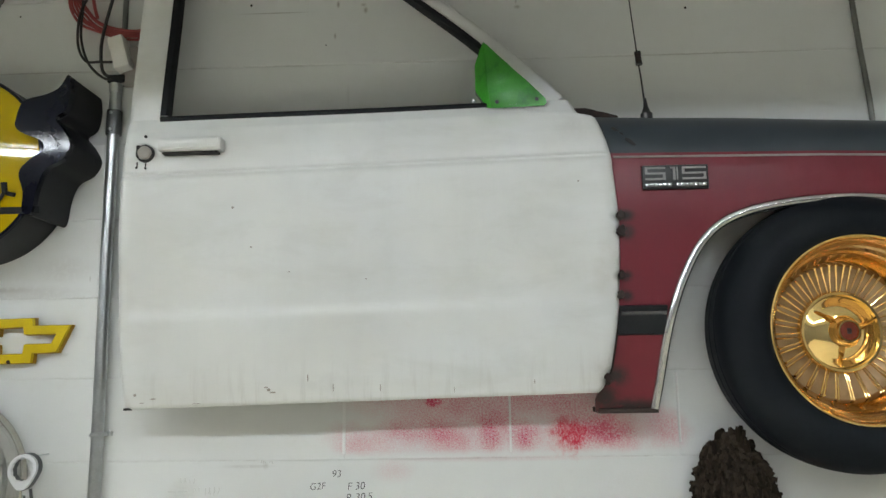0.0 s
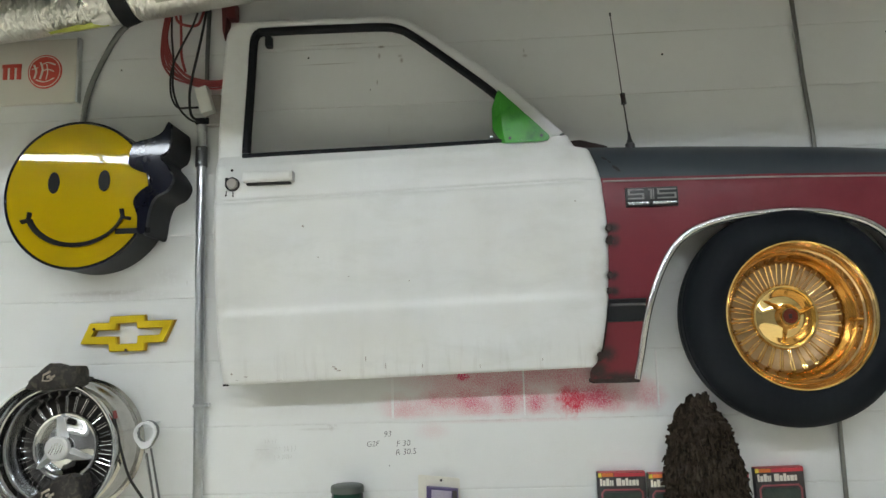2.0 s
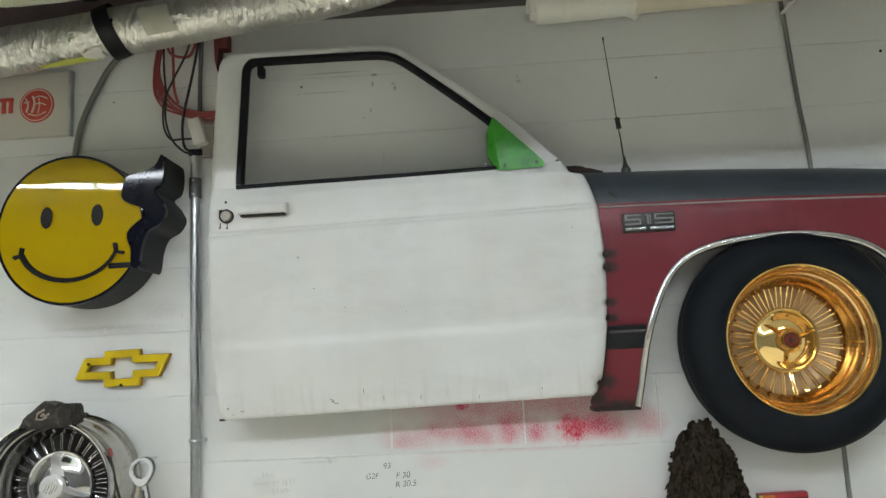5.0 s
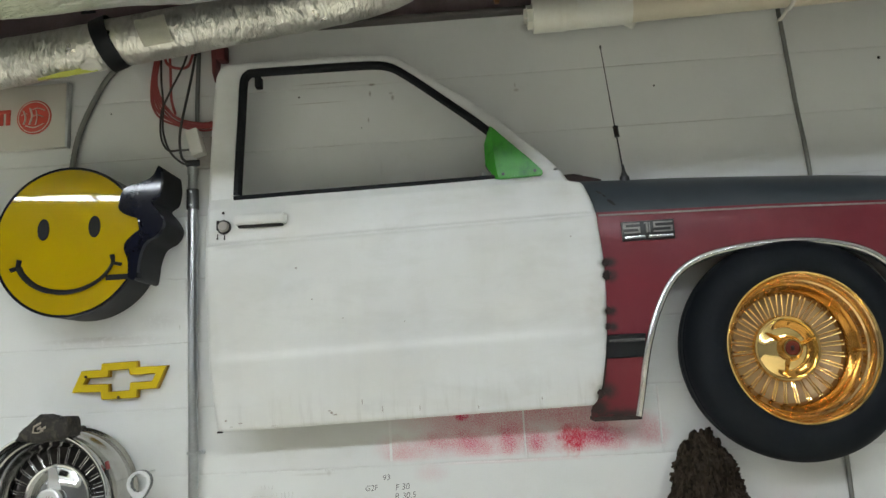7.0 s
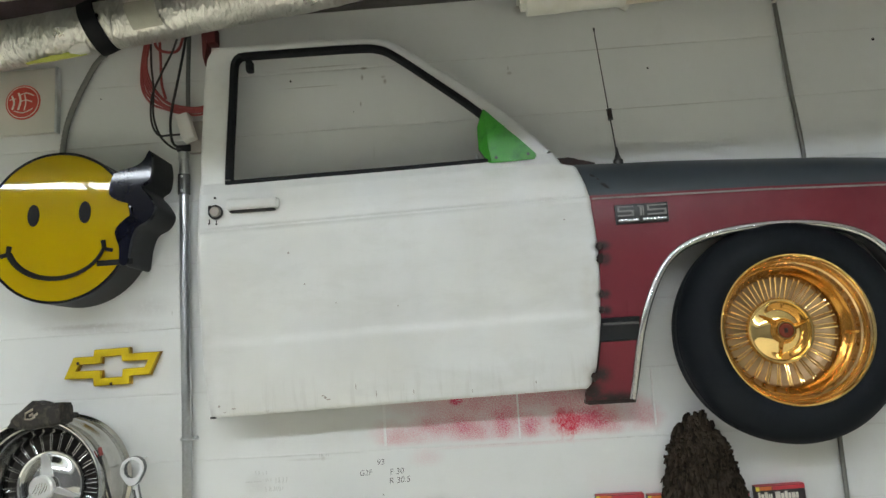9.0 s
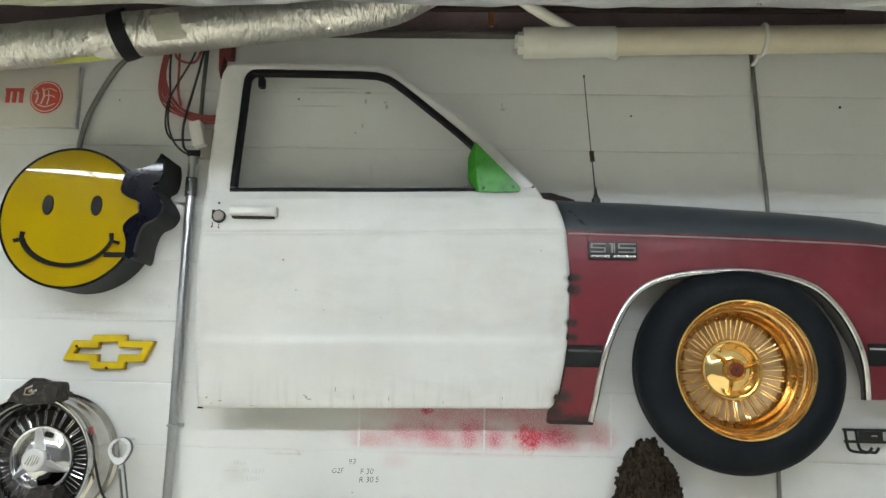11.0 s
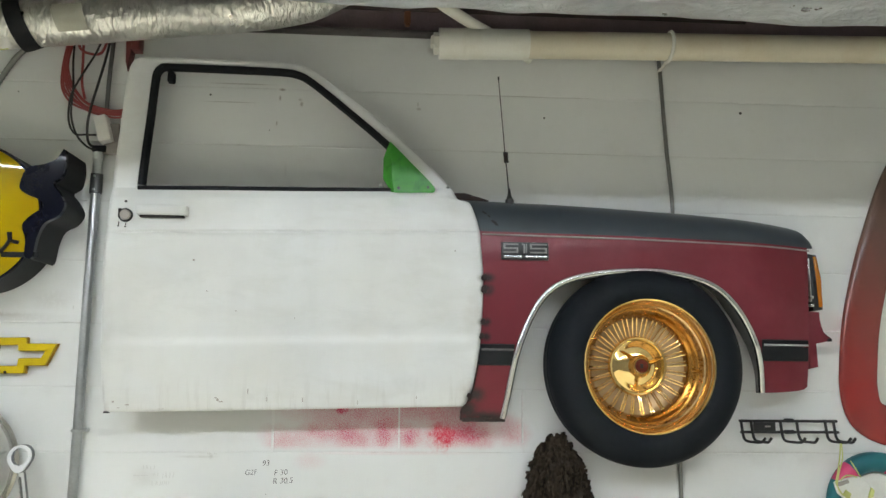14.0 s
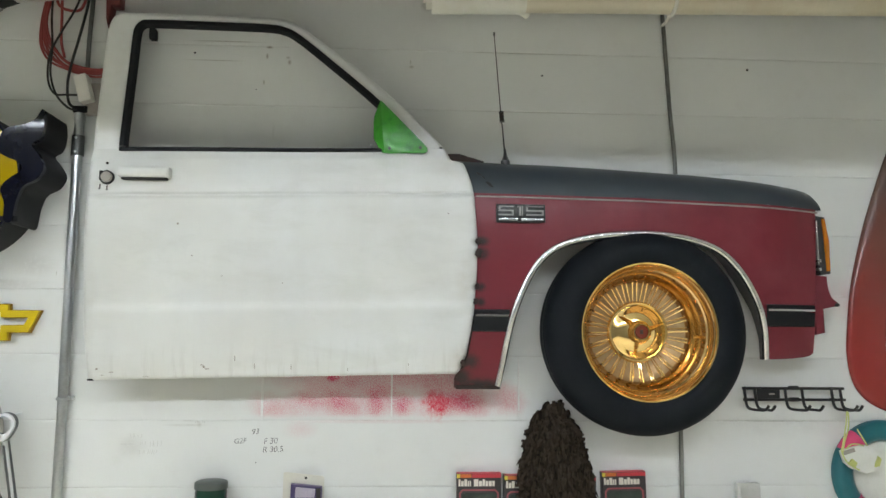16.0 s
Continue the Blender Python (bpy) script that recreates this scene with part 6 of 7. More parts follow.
# ---- things hung on the wall ----
def wrench():
    t = thing("combination_wrench", (-1.15, 0, 0.55), "large chrome combination wrench hung on the wall", "wrench")
    y0, y1 = -0.112, -0.086
    cx, cz = -1.141, 1.216
    n = 48
    outer, inner = [], []
    for k in range(n):
        a = 2 * math.pi * k / n
        r = 0.0340 + (0.0125 * max(0, math.cos(a + math.pi / 2 - 0.10)) ** 7)
        outer.append((cx + r * math.cos(a), cz + r * math.sin(a)))
        s = 0.0262 + 0.0010 * math.cos(12 * a)
        inner.append((cx + s * math.cos(a), cz + s * math.sin(a)))
    bm = ring_plate(outer, inner, y0, y1)
    front = [e for e in bm.edges if all(v.co.y < y0 + 0.001 for v in e.verts) and len(e.link_faces) == 2 and e.calc_face_angle(0) > 1]
    bmesh.ops.bevel(bm, geom=front, offset=0.0028, segments=2, profile=0.5, affect="EDGES")
    for v in bm.verts:
        v.co.y += (v.co.z - cz) * 0.18
    part("ring_end", bm, WRENCH, t, "polished ring end")
    # added dark plates behind the polished faces stand for dark reflections along the edges
    def about(pts, k):
        return [(cx + (a - cx) * k, cz + (b - cz) * k) for a, b in pts]
    bm = ring_plate(about(outer, 1.035), about(inner, 0.985), y0 + 0.009, y1 - 0.001)
    for v in bm.verts:
        v.co.y += (v.co.z - cz) * 0.18
    part("ring_outline", bm, DARK_GALV, t, "dark plate standing for the ring's dark edge reflection")
    part("shank_outline", prism([(-1.1480, 1.170), (-1.1290, 1.170), (-1.0935, 0.991), (-1.0590, 0.718), (-1.0835, 0.718), (-1.1135, 0.991)], y0 + 0.014, y1 + 0.001), DARK_GALV, t, "dark plate standing for the shank's dark edge reflection")
    part("shank", prism([(-1.1465, 1.176), (-1.1305, 1.176), (-1.0950, 0.991), (-1.0610, 0.718), (-1.0815, 0.718), (-1.1120, 0.991)], y0 + 0.008, y1, 0.005), WRENCH, t)
    part("groove", prism([(-1.139, 1.157), (-1.133, 1.157), (-1.096, 0.962), (-1.070, 0.738), (-1.076, 0.738), (-1.104, 0.962)], y0 + 0.0065, y0 + 0.010), DARK_GALV, t)
    jaw = [(-1.089, 0.738), (-1.058, 0.738), (-1.021, 0.689), (-1.011, 0.640), (-1.028, 0.592), (-1.046, 0.640), (-1.060, 0.665), (-1.080, 0.660), (-1.086, 0.621), (-1.084, 0.587), (-1.109, 0.630), (-1.109, 0.689)]
    part("open_jaw", prism(jaw, y0, y1, 0.003), SATIN, t)
    part("nail", lathe([(0, -0.117), (0.0035, -0.116), (0.0035, -0.113), (0.0018, -0.112), (0.0018, 0.0)], cx, cz + 0.0248, 12), GALV, t)


wrench()


def cloth_wrap(name, label, cx, cz, pts, seed):
    """A folded dark cloth strap clamped round the rim."""
    t = thing(name, (cx, 0, cz), label, "cloth strap", "straps on the chrome rim")
    bm = prism(pts, -0.235, -0.165, 0.012)
    bmesh.ops.subdivide_edges(bm, edges=bm.edges[:], cuts=2, use_grid_fill=True)
    for v in bm.verts:
        v.co += Vector((noise.noise(v.co * 22 + Vector((seed, 0, 0))), noise.noise(v.co * 22 + Vector((0, seed, 0))), noise.noise(v.co * 22 + Vector((0, 0, seed))))) * 0.003
    part("strap_body", bm, CAMO, t, smooth=60)
    part("strap_tail", box(cx - 0.02, cx + 0.008, -0.17, -0.002, cz - 0.02, cz + 0.012, 0.006), CAMO, t)
    ux = cx + (0.004 if cz > 1.2 else 0.0)
    uz = cz + (0.004 if cz > 1.2 else 0.040)
    for pts in ([(0.006, 0.028), (-0.014, 0.018), (-0.016, 0.002), (0.0, 0.001), (0.012, 0.006)], [(0.006, 0.016), (-0.003, 0.011)], [(0.020, 0.016), (0.006, 0.008)]):
        part("print_mark", tube([(ux + a - 0.010, -0.2405, uz + b) for a, b in pts], 0.0048, 8, flat=0.5), TAN, t, "tan printed mark")


cloth_wrap("cloth_strap", "dark camouflage cloth strap folded over the top of the rim", -1.365, 1.375,
           [(-1.449, 1.360), (-1.433, 1.379), (-1.415, 1.396), (-1.395, 1.417), (-1.376, 1.431), (-1.353, 1.425), (-1.335, 1.419), (-1.322, 1.413), (-1.312, 1.421), (-1.296, 1.419), (-1.290, 1.408), (-1.288, 1.392), (-1.289, 1.366), (-1.323, 1.355), (-1.385, 1.352)], 2.0)
cloth_wrap("cloth_strap", "dark camouflage cloth strap folded over the bottom of the rim", -1.350, 1.010,
           [(-1.440, 1.050), (-1.399, 1.062), (-1.352, 1.080), (-1.346, 1.108), (-1.321, 1.114), (-1.299, 1.108), (-1.278, 1.110), (-1.272, 1.090), (-1.265, 1.060), (-1.262, 0.99), (-1.268, 0.92), (-1.33, 0.91), (-1.40, 0.92), (-1.43, 0.99)], 5.0)


def cord_on_rim():
    t = thing("black_bungee", (-1.18, 0, 1.0), "black cord with a red end hooked on the chrome rim", "cord")
    part("cord", tube(smooth_line([(-1.209, -0.16, 1.270), (-1.204, -0.165, 1.24), (-1.195, -0.15, 1.18), (-1.180, -0.12, 1.09), (-1.150, -0.08, 1.01), (-1.13, -0.05, 0.92), (-1.12, -0.012, 0.85)], 8), 0.0042, 8), BLACK_WIRE, t)
    part("red_end", tube([(-1.212, -0.16, 1.286), (-1.205, -0.162, 1.264)], 0.006, 10), RED_CABLE, t, "red plastic end")


cord_on_rim()


def hook_rack():
    t = thing("hook_rack", (1.29, 0, 1.25), "black wire wall rack with three double hooks", "hook rack")
    y = -0.030
    for z, x0, x1 in ((1.326, 1.128, 1.464), (1.290, 1.131, 1.468)):
        part("rail", tube([(x0, y, z), (x1, y, z)], 0.0046, 10), BLACK_WIRE, t)
    for z in (1.328, 1.291):
        part("ferrule", tube([(1.283, y, z), (1.312, y, z)], 0.0068, 10), BLACK_WIRE, t)
    for x, gap in ((1.132, 0.034), (1.266, 0.056), (1.420, 0.029)):
        for dx, reach in ((0.0, 0.075), (gap, 0.055)):
            pts = [(x + dx, y - 0.004, 1.328), (x + dx + 0.002, y - 0.006, 1.30), (x + dx + 0.005, y - 0.008, 1.274), (x + dx + 0.012, y - 0.016, 1.2625), (x + dx + 0.028, y - 0.042, 1.2610), (x + dx + reach * 0.58, y - 0.056, 1.2630), (x + dx + reach * 0.68, y - 0.064, 1.277)]
            part("hook", tube(smooth_line(pts, 5), 0.0046, 10), BLACK_WIRE, t)
        for z in (1.326, 1.290):
            part("stand_off", tube([(x + gap / 2, y, z), (x + gap / 2, -0.001, z)], 0.004, 8), BLACK_WIRE, t)
    plate = part("name_plate", box(1.176, 1.250, y - 0.003, y + 0.004, 1.294, 1.322, 0.001), BLACK_PLASTIC, t)
    part("plate_mark", box(1.214, 1.232, y - 0.005, y - 0.002, 1.306, 1.311), GREY_PLASTIC, plate)


hook_rack()


def hanging_ring():
    t = thing("teal_ring", (1.594, 0, 0.884), "round teal and hot pink moulded toy ring hung on the wall", "ring")
    cx, cz = 1.594, 1.054
    part("rim", lathe([(0.170, -0.002), (0.171, -0.020), (0.164, -0.034), (0.143, -0.042), (0.120, -0.036), (0.107, -0.022), (0.105, -0.002)], cx, cz, 72), TEAL, t, "teal moulded rim", smooth=50)
    for a0, a1 in ((127, 151), (38, 77), (214, 246)):
        lines = []
        for r, y in ((0.1715, -0.008), (0.1725, -0.022), (0.165, -0.036), (0.143, -0.044), (0.118, -0.038), (0.105, -0.022)):
            lines.append([(cx + r * math.cos(radians(a)), y, cz + r * math.sin(radians(a))) for a in np.linspace(a0, a1, 14)])
        part("pink_section", strip(lines), PINK, t, "hot pink section", smooth=50)
    part("disc", lathe([(0, -0.014), (0.100, -0.012), (0.107, -0.004)], cx, cz, 48), PAPER, t, "pale grey centre disc")


hanging_ring()


def paper_tag():
    t = thing("paper_tag", (1.485, -0.06, 1.06), "crumpled white paper tag on a lime green cord", "tag")
    pts = [(1.420, 1.134), (1.462, 1.147), (1.505, 1.152), (1.540, 1.128), (1.549, 1.104), (1.528, 1.072), (1.500, 1.064), (1.452, 1.080), (1.432, 1.098)]
    bm = prism(pts, -0.070, -0.060, 0.002)
    bmesh.ops.subdivide_edges(bm, edges=bm.edges[:], cuts=2, use_grid_fill=True)
    for v in bm.verts:
        v.co.y += 0.008 * noise.noise(v.co * 26)
    sheet = part("sheet", bm, PAPER, t, smooth=25)
    part("dark_strip", prism([(1.424, 1.132), (1.462, 1.143), (1.465, 1.133), (1.430, 1.122)], -0.0765, -0.068), GREY_PLASTIC, sheet)
    part("lime_patch", prism([(1.440, 1.094), (1.462, 1.082), (1.470, 1.098), (1.455, 1.110)], -0.0765, -0.066), LIME, sheet)
    part("lime_edge", prism([(1.528, 1.085), (1.542, 1.088), (1.549, 1.110), (1.540, 1.118), (1.532, 1.100)], -0.077, -0.066), LIME, sheet)
    for line in ([(1.447, -0.072, 1.262), (1.440, -0.074, 1.215), (1.428, -0.074, 1.16), (1.420, -0.074, 1.134)], [(1.449, -0.074, 1.262), (1.447, -0.076, 1.21), (1.432, -0.076, 1.165), (1.424, -0.076, 1.13)],
                 [(1.420, -0.076, 1.134), (1.432, -0.078, 1.105), (1.455, -0.078, 1.086), (1.475, -0.078, 1.076)], [(1.490, -0.050, 1.20), (1.497, -0.065, 1.175), (1.508, -0.072, 1.150)],
                 [(1.436, -0.076, 1.142), (1.452, -0.080, 1.156), (1.475, -0.080, 1.156), (1.492, -0.076, 1.150)]):
        part("cord", tube(smooth_line(line, 6), 0.0022, 6), LIME, t, "lime green cord")


paper_tag()


def dust_mop():
    t = thing("dust_mop", (0.515, 0, 0.70), "shaggy dark brown chenille dust mop hung on the wall", "mop")
    prof = [(1.270, 0.014), (1.262, 0.030), (1.252, 0.045), (1.240, 0.058), (1.226, 0.068), (1.212, 0.075), (1.195, 0.084), (1.16, 0.092), (1.12, 0.104), (1.06, 0.115), (0.98, 0.117), (0.88, 0.118), (0.76, 0.112), (0.70, 0.09)]
    def mid(z):
        return 0.503 + 0.015 * (1.283 - z) / 0.3 if z > 0.98 else 0.518
    bm = bmesh.new()
    rows = []
    for z, w in prof:
        rows.append([bm.verts.new((mid(z) + w * 0.88 * math.cos(a), -0.048 + 0.044 * math.sin(a) * min(1, w / 0.07), z)) for a in (2 * math.pi * k / 28 for k in range(28))])
    for a, b in zip(rows, rows[1:]):
        for k in range(28):
            j = (k + 1) % 28
            bm.faces.new((a[k], a[j], b[j], b[k]))
    bm.faces.new(rows[0])
    bm.faces.new(rows[-1][::-1])
    part("backing", bm, BROWN_YARN, t)
    rnd = random.Random(11)
    bm = bmesh.new()
    for k in range(3400):
        tuft = k < 420
        z = 1.205 + 0.070 * rnd.random() if tuft else 1.225 - 0.50 * (rnd.random() ** 0.9)
        w = lerp(sorted(prof), z) * (1 + 0.16 * noise.noise((z * 34, k % 7 * 0.15, 0.4)))
        a = math.pi + rnd.random() * math.pi
        x, y = mid(z) + w * 0.90 * math.cos(a), -0.048 + 0.048 * math.sin(a) * min(1, w / 0.07)
        out = Vector((math.cos(a), math.sin(a) * 0.9, 0))
        length = rnd.uniform(0.022, 0.045) if tuft else rnd.uniform(0.016, 0.036)
        side = Vector((rnd.uniform(-0.35, 0.35), rnd.uniform(-0.3, 0.1), 0))
        fall = -rnd.uniform(0.6, 1.0)
        p = Vector((x, y, z))
        away = rnd.uniform(0.003, 0.010) if tuft else rnd.uniform(0.004, 0.016)
        pts = [p - out * 0.004, p + out * away * 0.8 + side * length * 0.25 + Vector((0, 0, fall * length * 0.3)), p + out * away * rnd.uniform(0.5, 1.2) + side * length * 0.6 + Vector((0, 0, fall * length))]
        pts[-1].y = min(pts[-1].y, -0.006)
        r = rnd.uniform(0.0020, 0.0046)
        tube(pts, lambda s, r=r: r * (0.85 + 0.5 * math.sin(math.pi * s)) * (0.7 if s > 0.9 else 1), 5, bm)
    for k in range(46):
        a = math.pi + rnd.random() * math.pi
        z = rnd.uniform(1.200, 1.285)
        w = lerp(sorted(prof), z)
        p = Vector((mid(z) + w * 0.92 * math.cos(a), -0.048 + 0.046 * math.sin(a) * min(1, w / 0.07), z))
        out = Vector((math.cos(a), math.sin(a), 0))
        bend = rnd.uniform(-0.5, 0.5)
        size = rnd.uniform(0.016, 0.034)
        pts = [p, p + out * 0.006 + Vector((bend * size * 0.4, 0, -size * 0.35)), p + out * 0.006 + Vector((bend * size * 0.8, 0, -size * 0.8)), p + Vector((bend * size, 0, -size * 1.2))]
        r = rnd.uniform(0.005, 0.0085)
        tube(smooth_line(pts, 3), lambda s, r=r: r * (0.75 + 0.35 * math.sin(math.pi * s)), 7, bm)
    for k in range(420):
        z = 1.235 - 0.45 * rnd.random()
        w = lerp(sorted(prof), z)
        a = math.pi + rnd.random() * math.pi
        p = Vector((mid(z) + w * 0.95 * math.cos(a), -0.048 + 0.052 * math.sin(a) * min(1, w / 0.07), z))
        out = Vector((math.cos(a), math.sin(a) * 0.9, 0.35 if z > 1.25 else -0.3))
        turn = Vector((rnd.uniform(-1, 1), rnd.uniform(-0.5, 0.2), rnd.uniform(-1, 0.6)))
        size = rnd.uniform(0.005, 0.011)
        pts = [p - out * 0.003, p + out * size * 0.7 + turn * size * 0.4, p + out * size * 0.9 + turn * size, p + out * size * 0.3 + turn * size * 1.5]
        for q in pts:
            q.y = min(q.y, -0.006)
        r = rnd.uniform(0.0032, 0.0055)
        tube(pts, lambda s, r=r: r * (0.8 + 0.4 * math.sin(math.pi * s)), 6, bm)
    # a twisted tuft that stands up at the top, and stray ends
    for k in range(70):
        u = rnd.random()
        p = Vector((0.500 + 0.052 * u, -0.050 - 0.03 * rnd.random(), 1.222 + 0.012 * rnd.random()))
        lift = (0.030 + 0.034 * math.exp(-((u - 0.45) / 0.22) ** 2)) * rnd.uniform(0.7, 1.0)
        pts = [p, p + Vector((0.004 * rnd.uniform(-1, 1), -0.003, lift * 0.5)), p + Vector((0.007 * rnd.uniform(-1, 1), 0.0, lift))]
        r = rnd.uniform(0.0035, 0.006)
        tube(pts, lambda s, r=r: r * (0.8 + 0.3 * math.sin(math.pi * s)), 6, bm)
    for k in range(60):
        u = rnd.random()
        p = Vector((0.450 + 0.045 * u, -0.048 - 0.03 * rnd.random(), 1.200 + 0.02 * rnd.random()))
        lift = 0.018 + 0.032 * math.sin(math.pi * (0.15 + 0.7 * u)) * rnd.uniform(0.6, 1.0)
        pts = [p, p + Vector((0.003 * rnd.uniform(-1, 1), -0.004, lift * 0.5)), p + Vector((0.008 * rnd.uniform(-1, 1), 0.0, lift))]
        r = rnd.uniform(0.004, 0.007)
        tube(pts, lambda s, r=r: r * (0.8 + 0.3 * math.sin(math.pi * s)), 6, bm)
    fluff = part("yarn", bm, BROWN_YARN, t, smooth=80)
    fluff["kind"] = "stuff"


dust_mop()


def boxed_card(x, top, tilt):
    t = thing("product_box", (x + 0.07, 0, 0.88), "black and red cardboard product box standing against the wall", "box", "product boxes in a row")
    y = -0.030
    b = part("carton", box(x, x + 0.140, y, -0.001, 0.88, top, 0.0015), CARD_BLACK, t)
    part("red_band", box(x + 0.048, x + 0.1395, y - 0.0012, y + 0.001, top - 0.012, top - 0.0015), CARD_RED, b)
    part("orange_band", box(x + 0.012, x + 0.046, y - 0.0012, y + 0.001, top - 0.012, top - 0.0015), CARD_ORANGE, b)
    part("yellow_corner", box(x + 0.0005, x + 0.011, y - 0.0012, y + 0.001, top - 0.013, top - 0.0015), CARD_YELLOW, b)
    part("lid_edge", box(x + 0.001, x + 0.139, y + 0.001, -0.002, top - 0.0005, top + 0.0015), CARD_RED, b)
    for x0, x1 in ((0.006, 0.012), (0.014, 0.022), (0.024, 0.033), (0.035, 0.039), (0.041, 0.045), (0.054, 0.068), (0.070, 0.079), (0.081, 0.089), (0.091, 0.098), (0.100, 0.110), (0.112, 0.119)):
        tall = 0.021 if (x0 * 1000) % 3 < 1 else 0.016
        part("title_bar", box(x + x0, x + x1, y - 0.0014, y + 0.001, top - 0.038, top - 0.038 + tall), CARD_CREAM, b)
    frame_out = [(x + 0.008, 0.89), (x + 0.132, 0.89), (x + 0.132, top - 0.058), (x + 0.122, top - 0.047), (x + 0.018, top - 0.047), (x + 0.008, top - 0.058)]
    frame_in = [(x + 0.013, 0.895), (x + 0.127, 0.895), (x + 0.127, top - 0.060), (x + 0.120, top - 0.052), (x + 0.020, top - 0.052), (x + 0.013, top - 0.060)]
    part("border_line", ring_plate(frame_out, frame_in, y - 0.0014, y + 0.001), CARD_ROSE, b)
    part("picture", prism([(x + 0.016, 0.90), (x + 0.124, 0.90), (x + 0.124, top - 0.066), (x + 0.116, top - 0.058), (x + 0.024, top - 0.058), (x + 0.016, top - 0.066)], y - 0.0012, y + 0.001), CARD_WINDOW, b)
    if tilt:
        t.matrix_basis = t.matrix_basis @ pose(0, 0, 0, 0, tilt, 0)


for x, top, tilt in ((0.206, 1.060, 0), (0.355, 1.054, 0), (0.506, 1.050, 0), (0.668, 1.064, -1.2)):
    boxed_card(x, top, tilt)


def jar():
    t = thing("plastic_jar", (-0.541, -0.055, 0.88), "dark green plastic jar with a grey lid on a shelf", "jar")
    prof = [(0.0, 0.88), (0.044, 0.88), (0.047, 0.885), (0.047, 1.015), (0.045, 1.024), (0.0, 1.024)]
    def upright(profile, seg=40):
        bm = bmesh.new()
        lathe(profile, 0, 0, seg, bm)
        for v in bm.verts:
            v.co = Vector((-0.541 + v.co.x, -0.055 + v.co.z, v.co.y))
        return bm
    part("body", upright(prof), JAR_GREEN, t)
    part("lid", upright([(0.0, 1.046), (0.043, 1.046), (0.048, 1.043), (0.0495, 1.038), (0.0495, 1.024), (0.046, 1.0235), (0.0, 1.0235)]), JAR_LID, t, "grey-green screw lid")


jar()


def packet():
    t = thing("purple_packet", (-0.26, 0, 0.90), "purple printed packet hanging from a nail", "packet")
    part("backing_card", prism([(-0.334, 0.90), (-0.206, 0.90), (-0.206, 1.046), (-0.212, 1.050), (-0.325, 1.062), (-0.332, 1.060)], -0.006, -0.0015), CARD_CREAM, t, "pale hang card")
    body = part("pouch", prism([(-0.308, 0.90), (-0.212, 0.90), (-0.211, 1.021), (-0.306, 1.030)], -0.032, -0.006, 0.004), PURPLE, t)
    part("label", prism([(-0.292, 0.99), (-0.232, 0.99), (-0.230, 1.016), (-0.290, 1.022)], -0.0335, -0.030), LILAC, body, "pale lilac label")
    part("side_bar", box(-0.228, -0.214, -0.0335, -0.030, 0.90, 1.018), CARD_BLACK, body)
    part("nail", lathe([(0, -0.016), (0.004, -0.015), (0.004, -0.012), (0.0015, -0.011), (0.0015, 0.002)], -0.262, 1.046, 12), SHADOW_GAP, t)


packet()


def small_card():
    t = thing("small_card", (1.14, 0, 0.88), "small pale grey card against the wall", "card")
    part("sheet", box(1.102, 1.178, -0.024, -0.002, 0.88, 1.027, 0.003), GREY_ENAMEL, t)
    part("print", box(1.112, 1.168, -0.0255, -0.022, 0.90, 1.012), GREY_ENAMEL, t)


small_card()


def shelf():
    t = thing("wall_shelf", (0.3, 0, 0.86), "plain narrow wooden wall shelf below the door", "shelf")
    part("board", box(-0.75, 1.35, -0.15, 0.0, 0.858, 0.879, 0.002), GREY_PLASTIC, t)


shelf()


# ---- writing and small marks on the wall ----
def wall_note():
    t = thing("wall_note", (-0.42, 0, 1.13), "handwritten black marker numbers on the wall", "writing")
    upright = lambda x, z, lean=0.0: Matrix.Translation((x, -0.0012, z)) @ Matrix.Rotation(lean, 4, "Y") @ Matrix(((1, 0, 0, 0), (0, 0, -1, 0), (0, 1, 0, 0), (0, 0, 0, 1)))
    for text, x, z, size in (("93", -0.436, 1.177, 0.024), ("G2F", -0.490, 1.148, 0.023), ("F 30", -0.398, 1.147, 0.025), ("R 30.5", -0.401, 1.121, 0.025)):
        letters("line", text, size, upright(x, z, -0.05), INK, t, thin=0.00035, lean=0.16)
    f = thing("faded_note", (-0.75, 0, 1.12), "faded grey pencil marks on the wall", "writing")
    rnd = random.Random(21)
    for x0, x1, z, tall in ((-0.805, -0.770, 1.166, 0.014), (-0.835, -0.790, 1.146, 0.003), (-0.775, -0.760, 1.144, 0.012), (-0.745, -0.712, 1.138, 0.020), (-0.775, -0.725, 1.116, 0.015), (-0.610, -0.580, 1.210, 0.010)):
        x = x0
        while x < x1:
            lean, h = rnd.uniform(-0.003, 0.003), tall * rnd.uniform(0.55, 1.0)
            up = rnd.uniform(0.0, tall - h)
            part("mark", tube([(x, -0.0006, z + up), (x + lean + 0.002 * rnd.random(), -0.0006, z + up + h * 0.5), (x + lean, -0.0006, z + up + h)], 0.0011, 5), FADED_INK, f)
            x += rnd.uniform(0.005, 0.010)
        if tall < 0.005:
            part("mark", box(x0, x1, -0.0014, 0.001, z, z + 0.0025), FADED_INK, f)


wall_note()


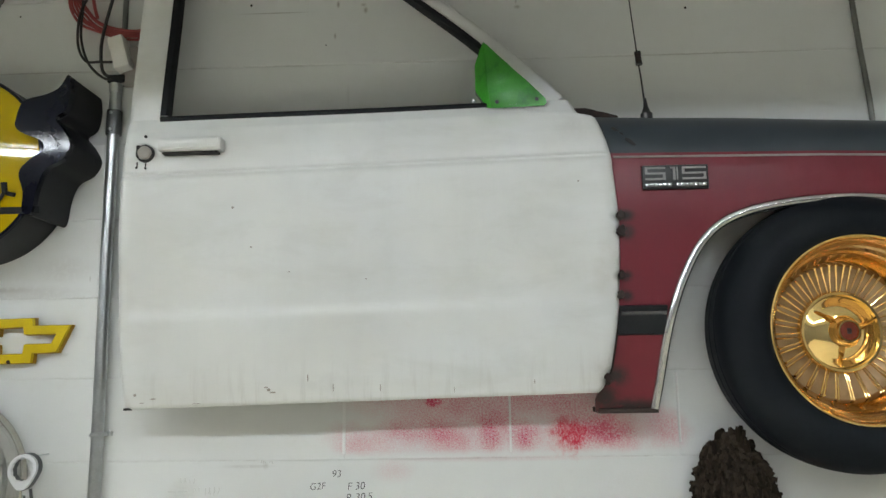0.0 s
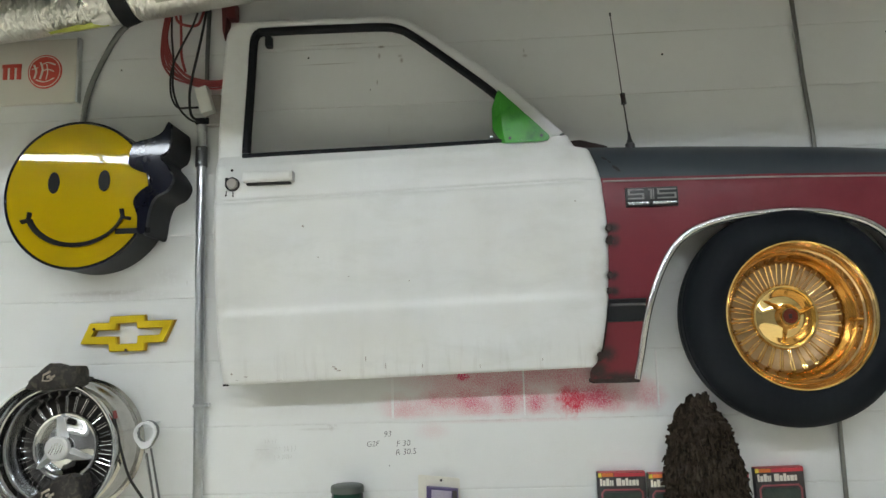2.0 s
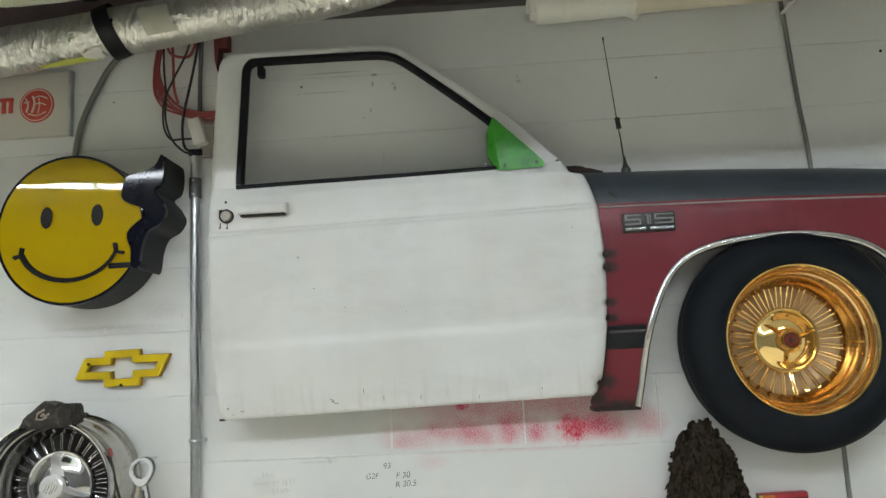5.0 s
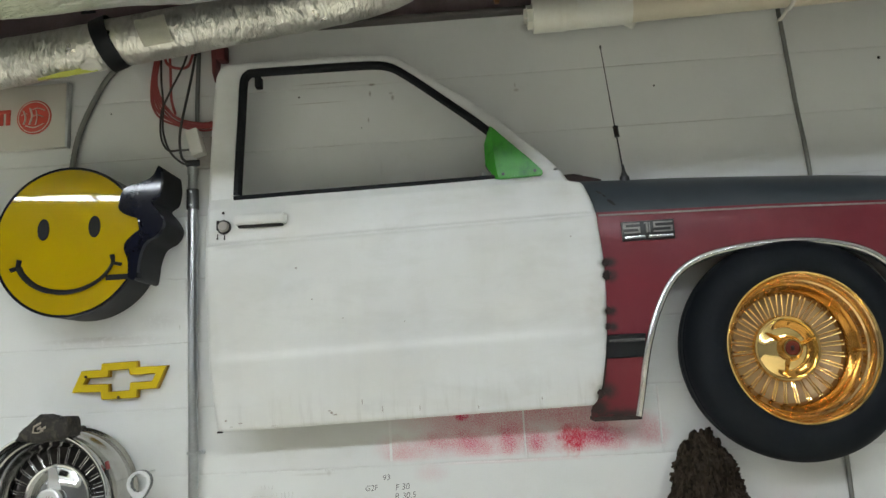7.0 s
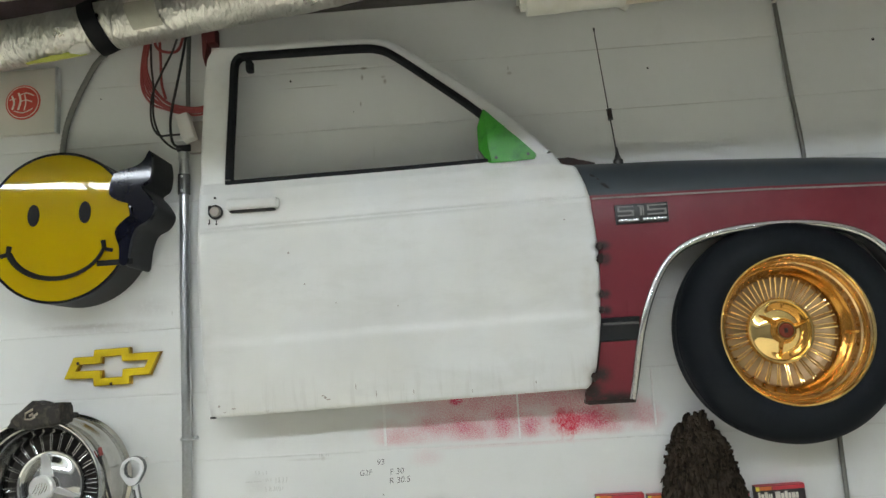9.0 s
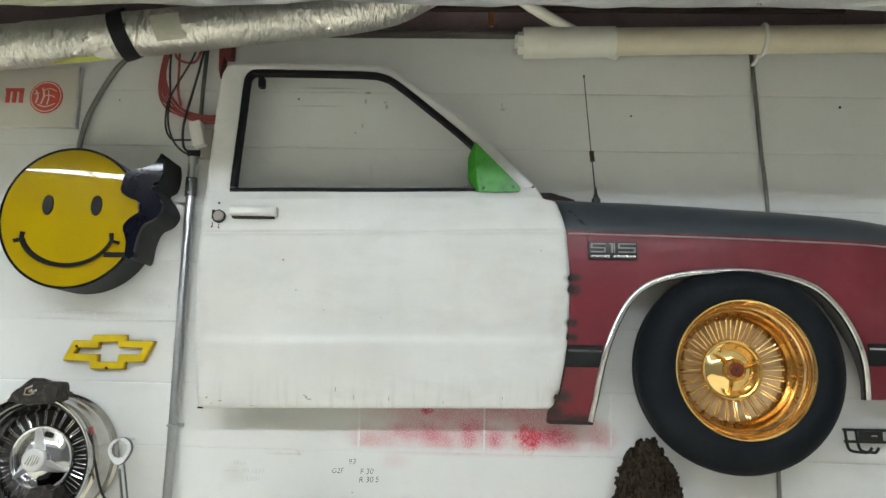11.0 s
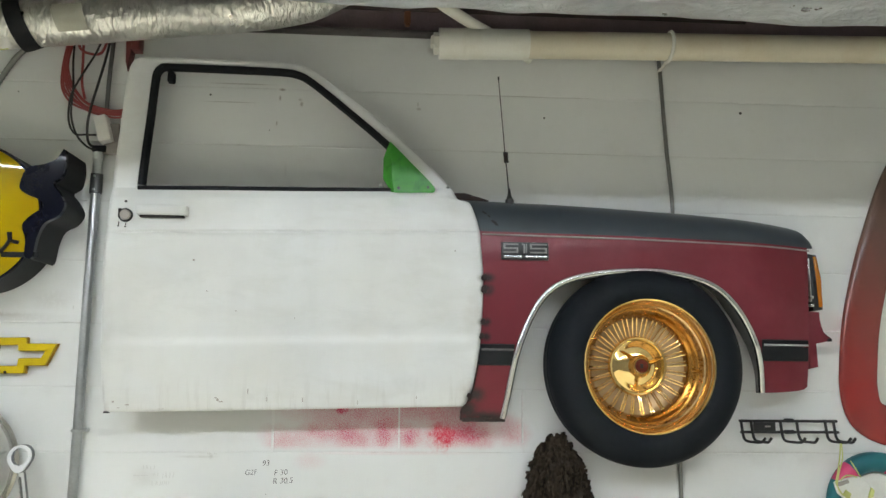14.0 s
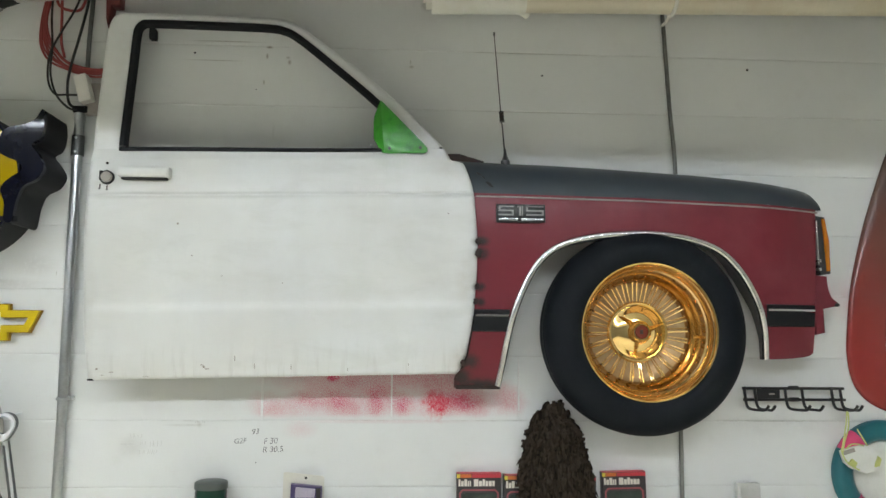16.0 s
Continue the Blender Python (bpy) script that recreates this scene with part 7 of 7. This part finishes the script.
def wall_holes():
    for x, z, r in ((-0.664, 2.410, 0.0034), (0.491, 2.362, 0.0032), (1.201, 2.401, 0.0046), (-0.46, 2.29, 0.0016), (-1.30, 2.40, 0.0022), (-0.42, 1.09, 0.0016), (0.95, 1.215, 0.0025)):
        ob = part("anchor_hole", lathe([(0.0, -0.003), (r * 0.6, -0.0028), (r, -0.0012), (r * 1.1, 0.002)], x, z, 12), SHADOW_GAP)
        tagged(ob, "small dark anchor plug in the wall", "wall plug", "plugs in the wall")


wall_holes()


# ---- the blocks of the wall ----
def wall_blocks():
    c = 0.2032
    meshes = []
    for gap in (0.0, 0.0076):
        w, h = 2 * c - gap, c - max(0.0006, min(gap, 0.0022))
        bm = bmesh.new()
        loops = []
        for inset, y in ((0.0, 0.012), (0.0, 0.0011), (0.0018, 0.0003), (0.006, 0.0)):
            loops.append([bm.verts.new((sx * (w / 2 - inset * (0.0 if gap < 0.002 else 1.0)), y, sz * (h / 2 - inset))) for sx, sz in ((-1, -1), (1, -1), (1, 1), (-1, 1))])
        for a, b in zip(loops, loops[1:]):
            for i in range(4):
                j = (i + 1) % 4
                bm.faces.new((a[i], a[j], b[j], b[i]))
        bm.faces.new(loops[-1])
        meshes.append(finish(bm, "block", WALL, 50))
    rnd = random.Random(2)
    for row in range(13):
        for k in range(-6, 8):
            x = k * 2 * c + (c if row % 2 == 0 else 0.0)
            ob = new("block", meshes[1 if row == 6 and k in (-1, 0) else 0])
            ob.parent = wall_north
            ob.matrix_basis = pose(x, rnd.uniform(-0.0001, 0.0001), (row + 0.5) * c, rnd.uniform(-0.03, 0.03), 0, 0)


def joint_beads():
    """Pale paint-filled upright joints in the course under the door."""
    for x, z0, z1 in ((0.0, 1.232, 1.415), (-0.4064, 1.232, 1.415), (0.4064, 1.250, 1.415)):
        half, front = (0.0039, -0.0003) if x < -0.1 else (0.0026, -0.0028)
        part("joint", box(x - half, x + half, front, 0.004, z0, z1, 0.0003 if x < -0.1 else 0.001), JOINT_PAINT, wall_north, "thin white paint-filled joint")


wall_blocks()
joint_beads()
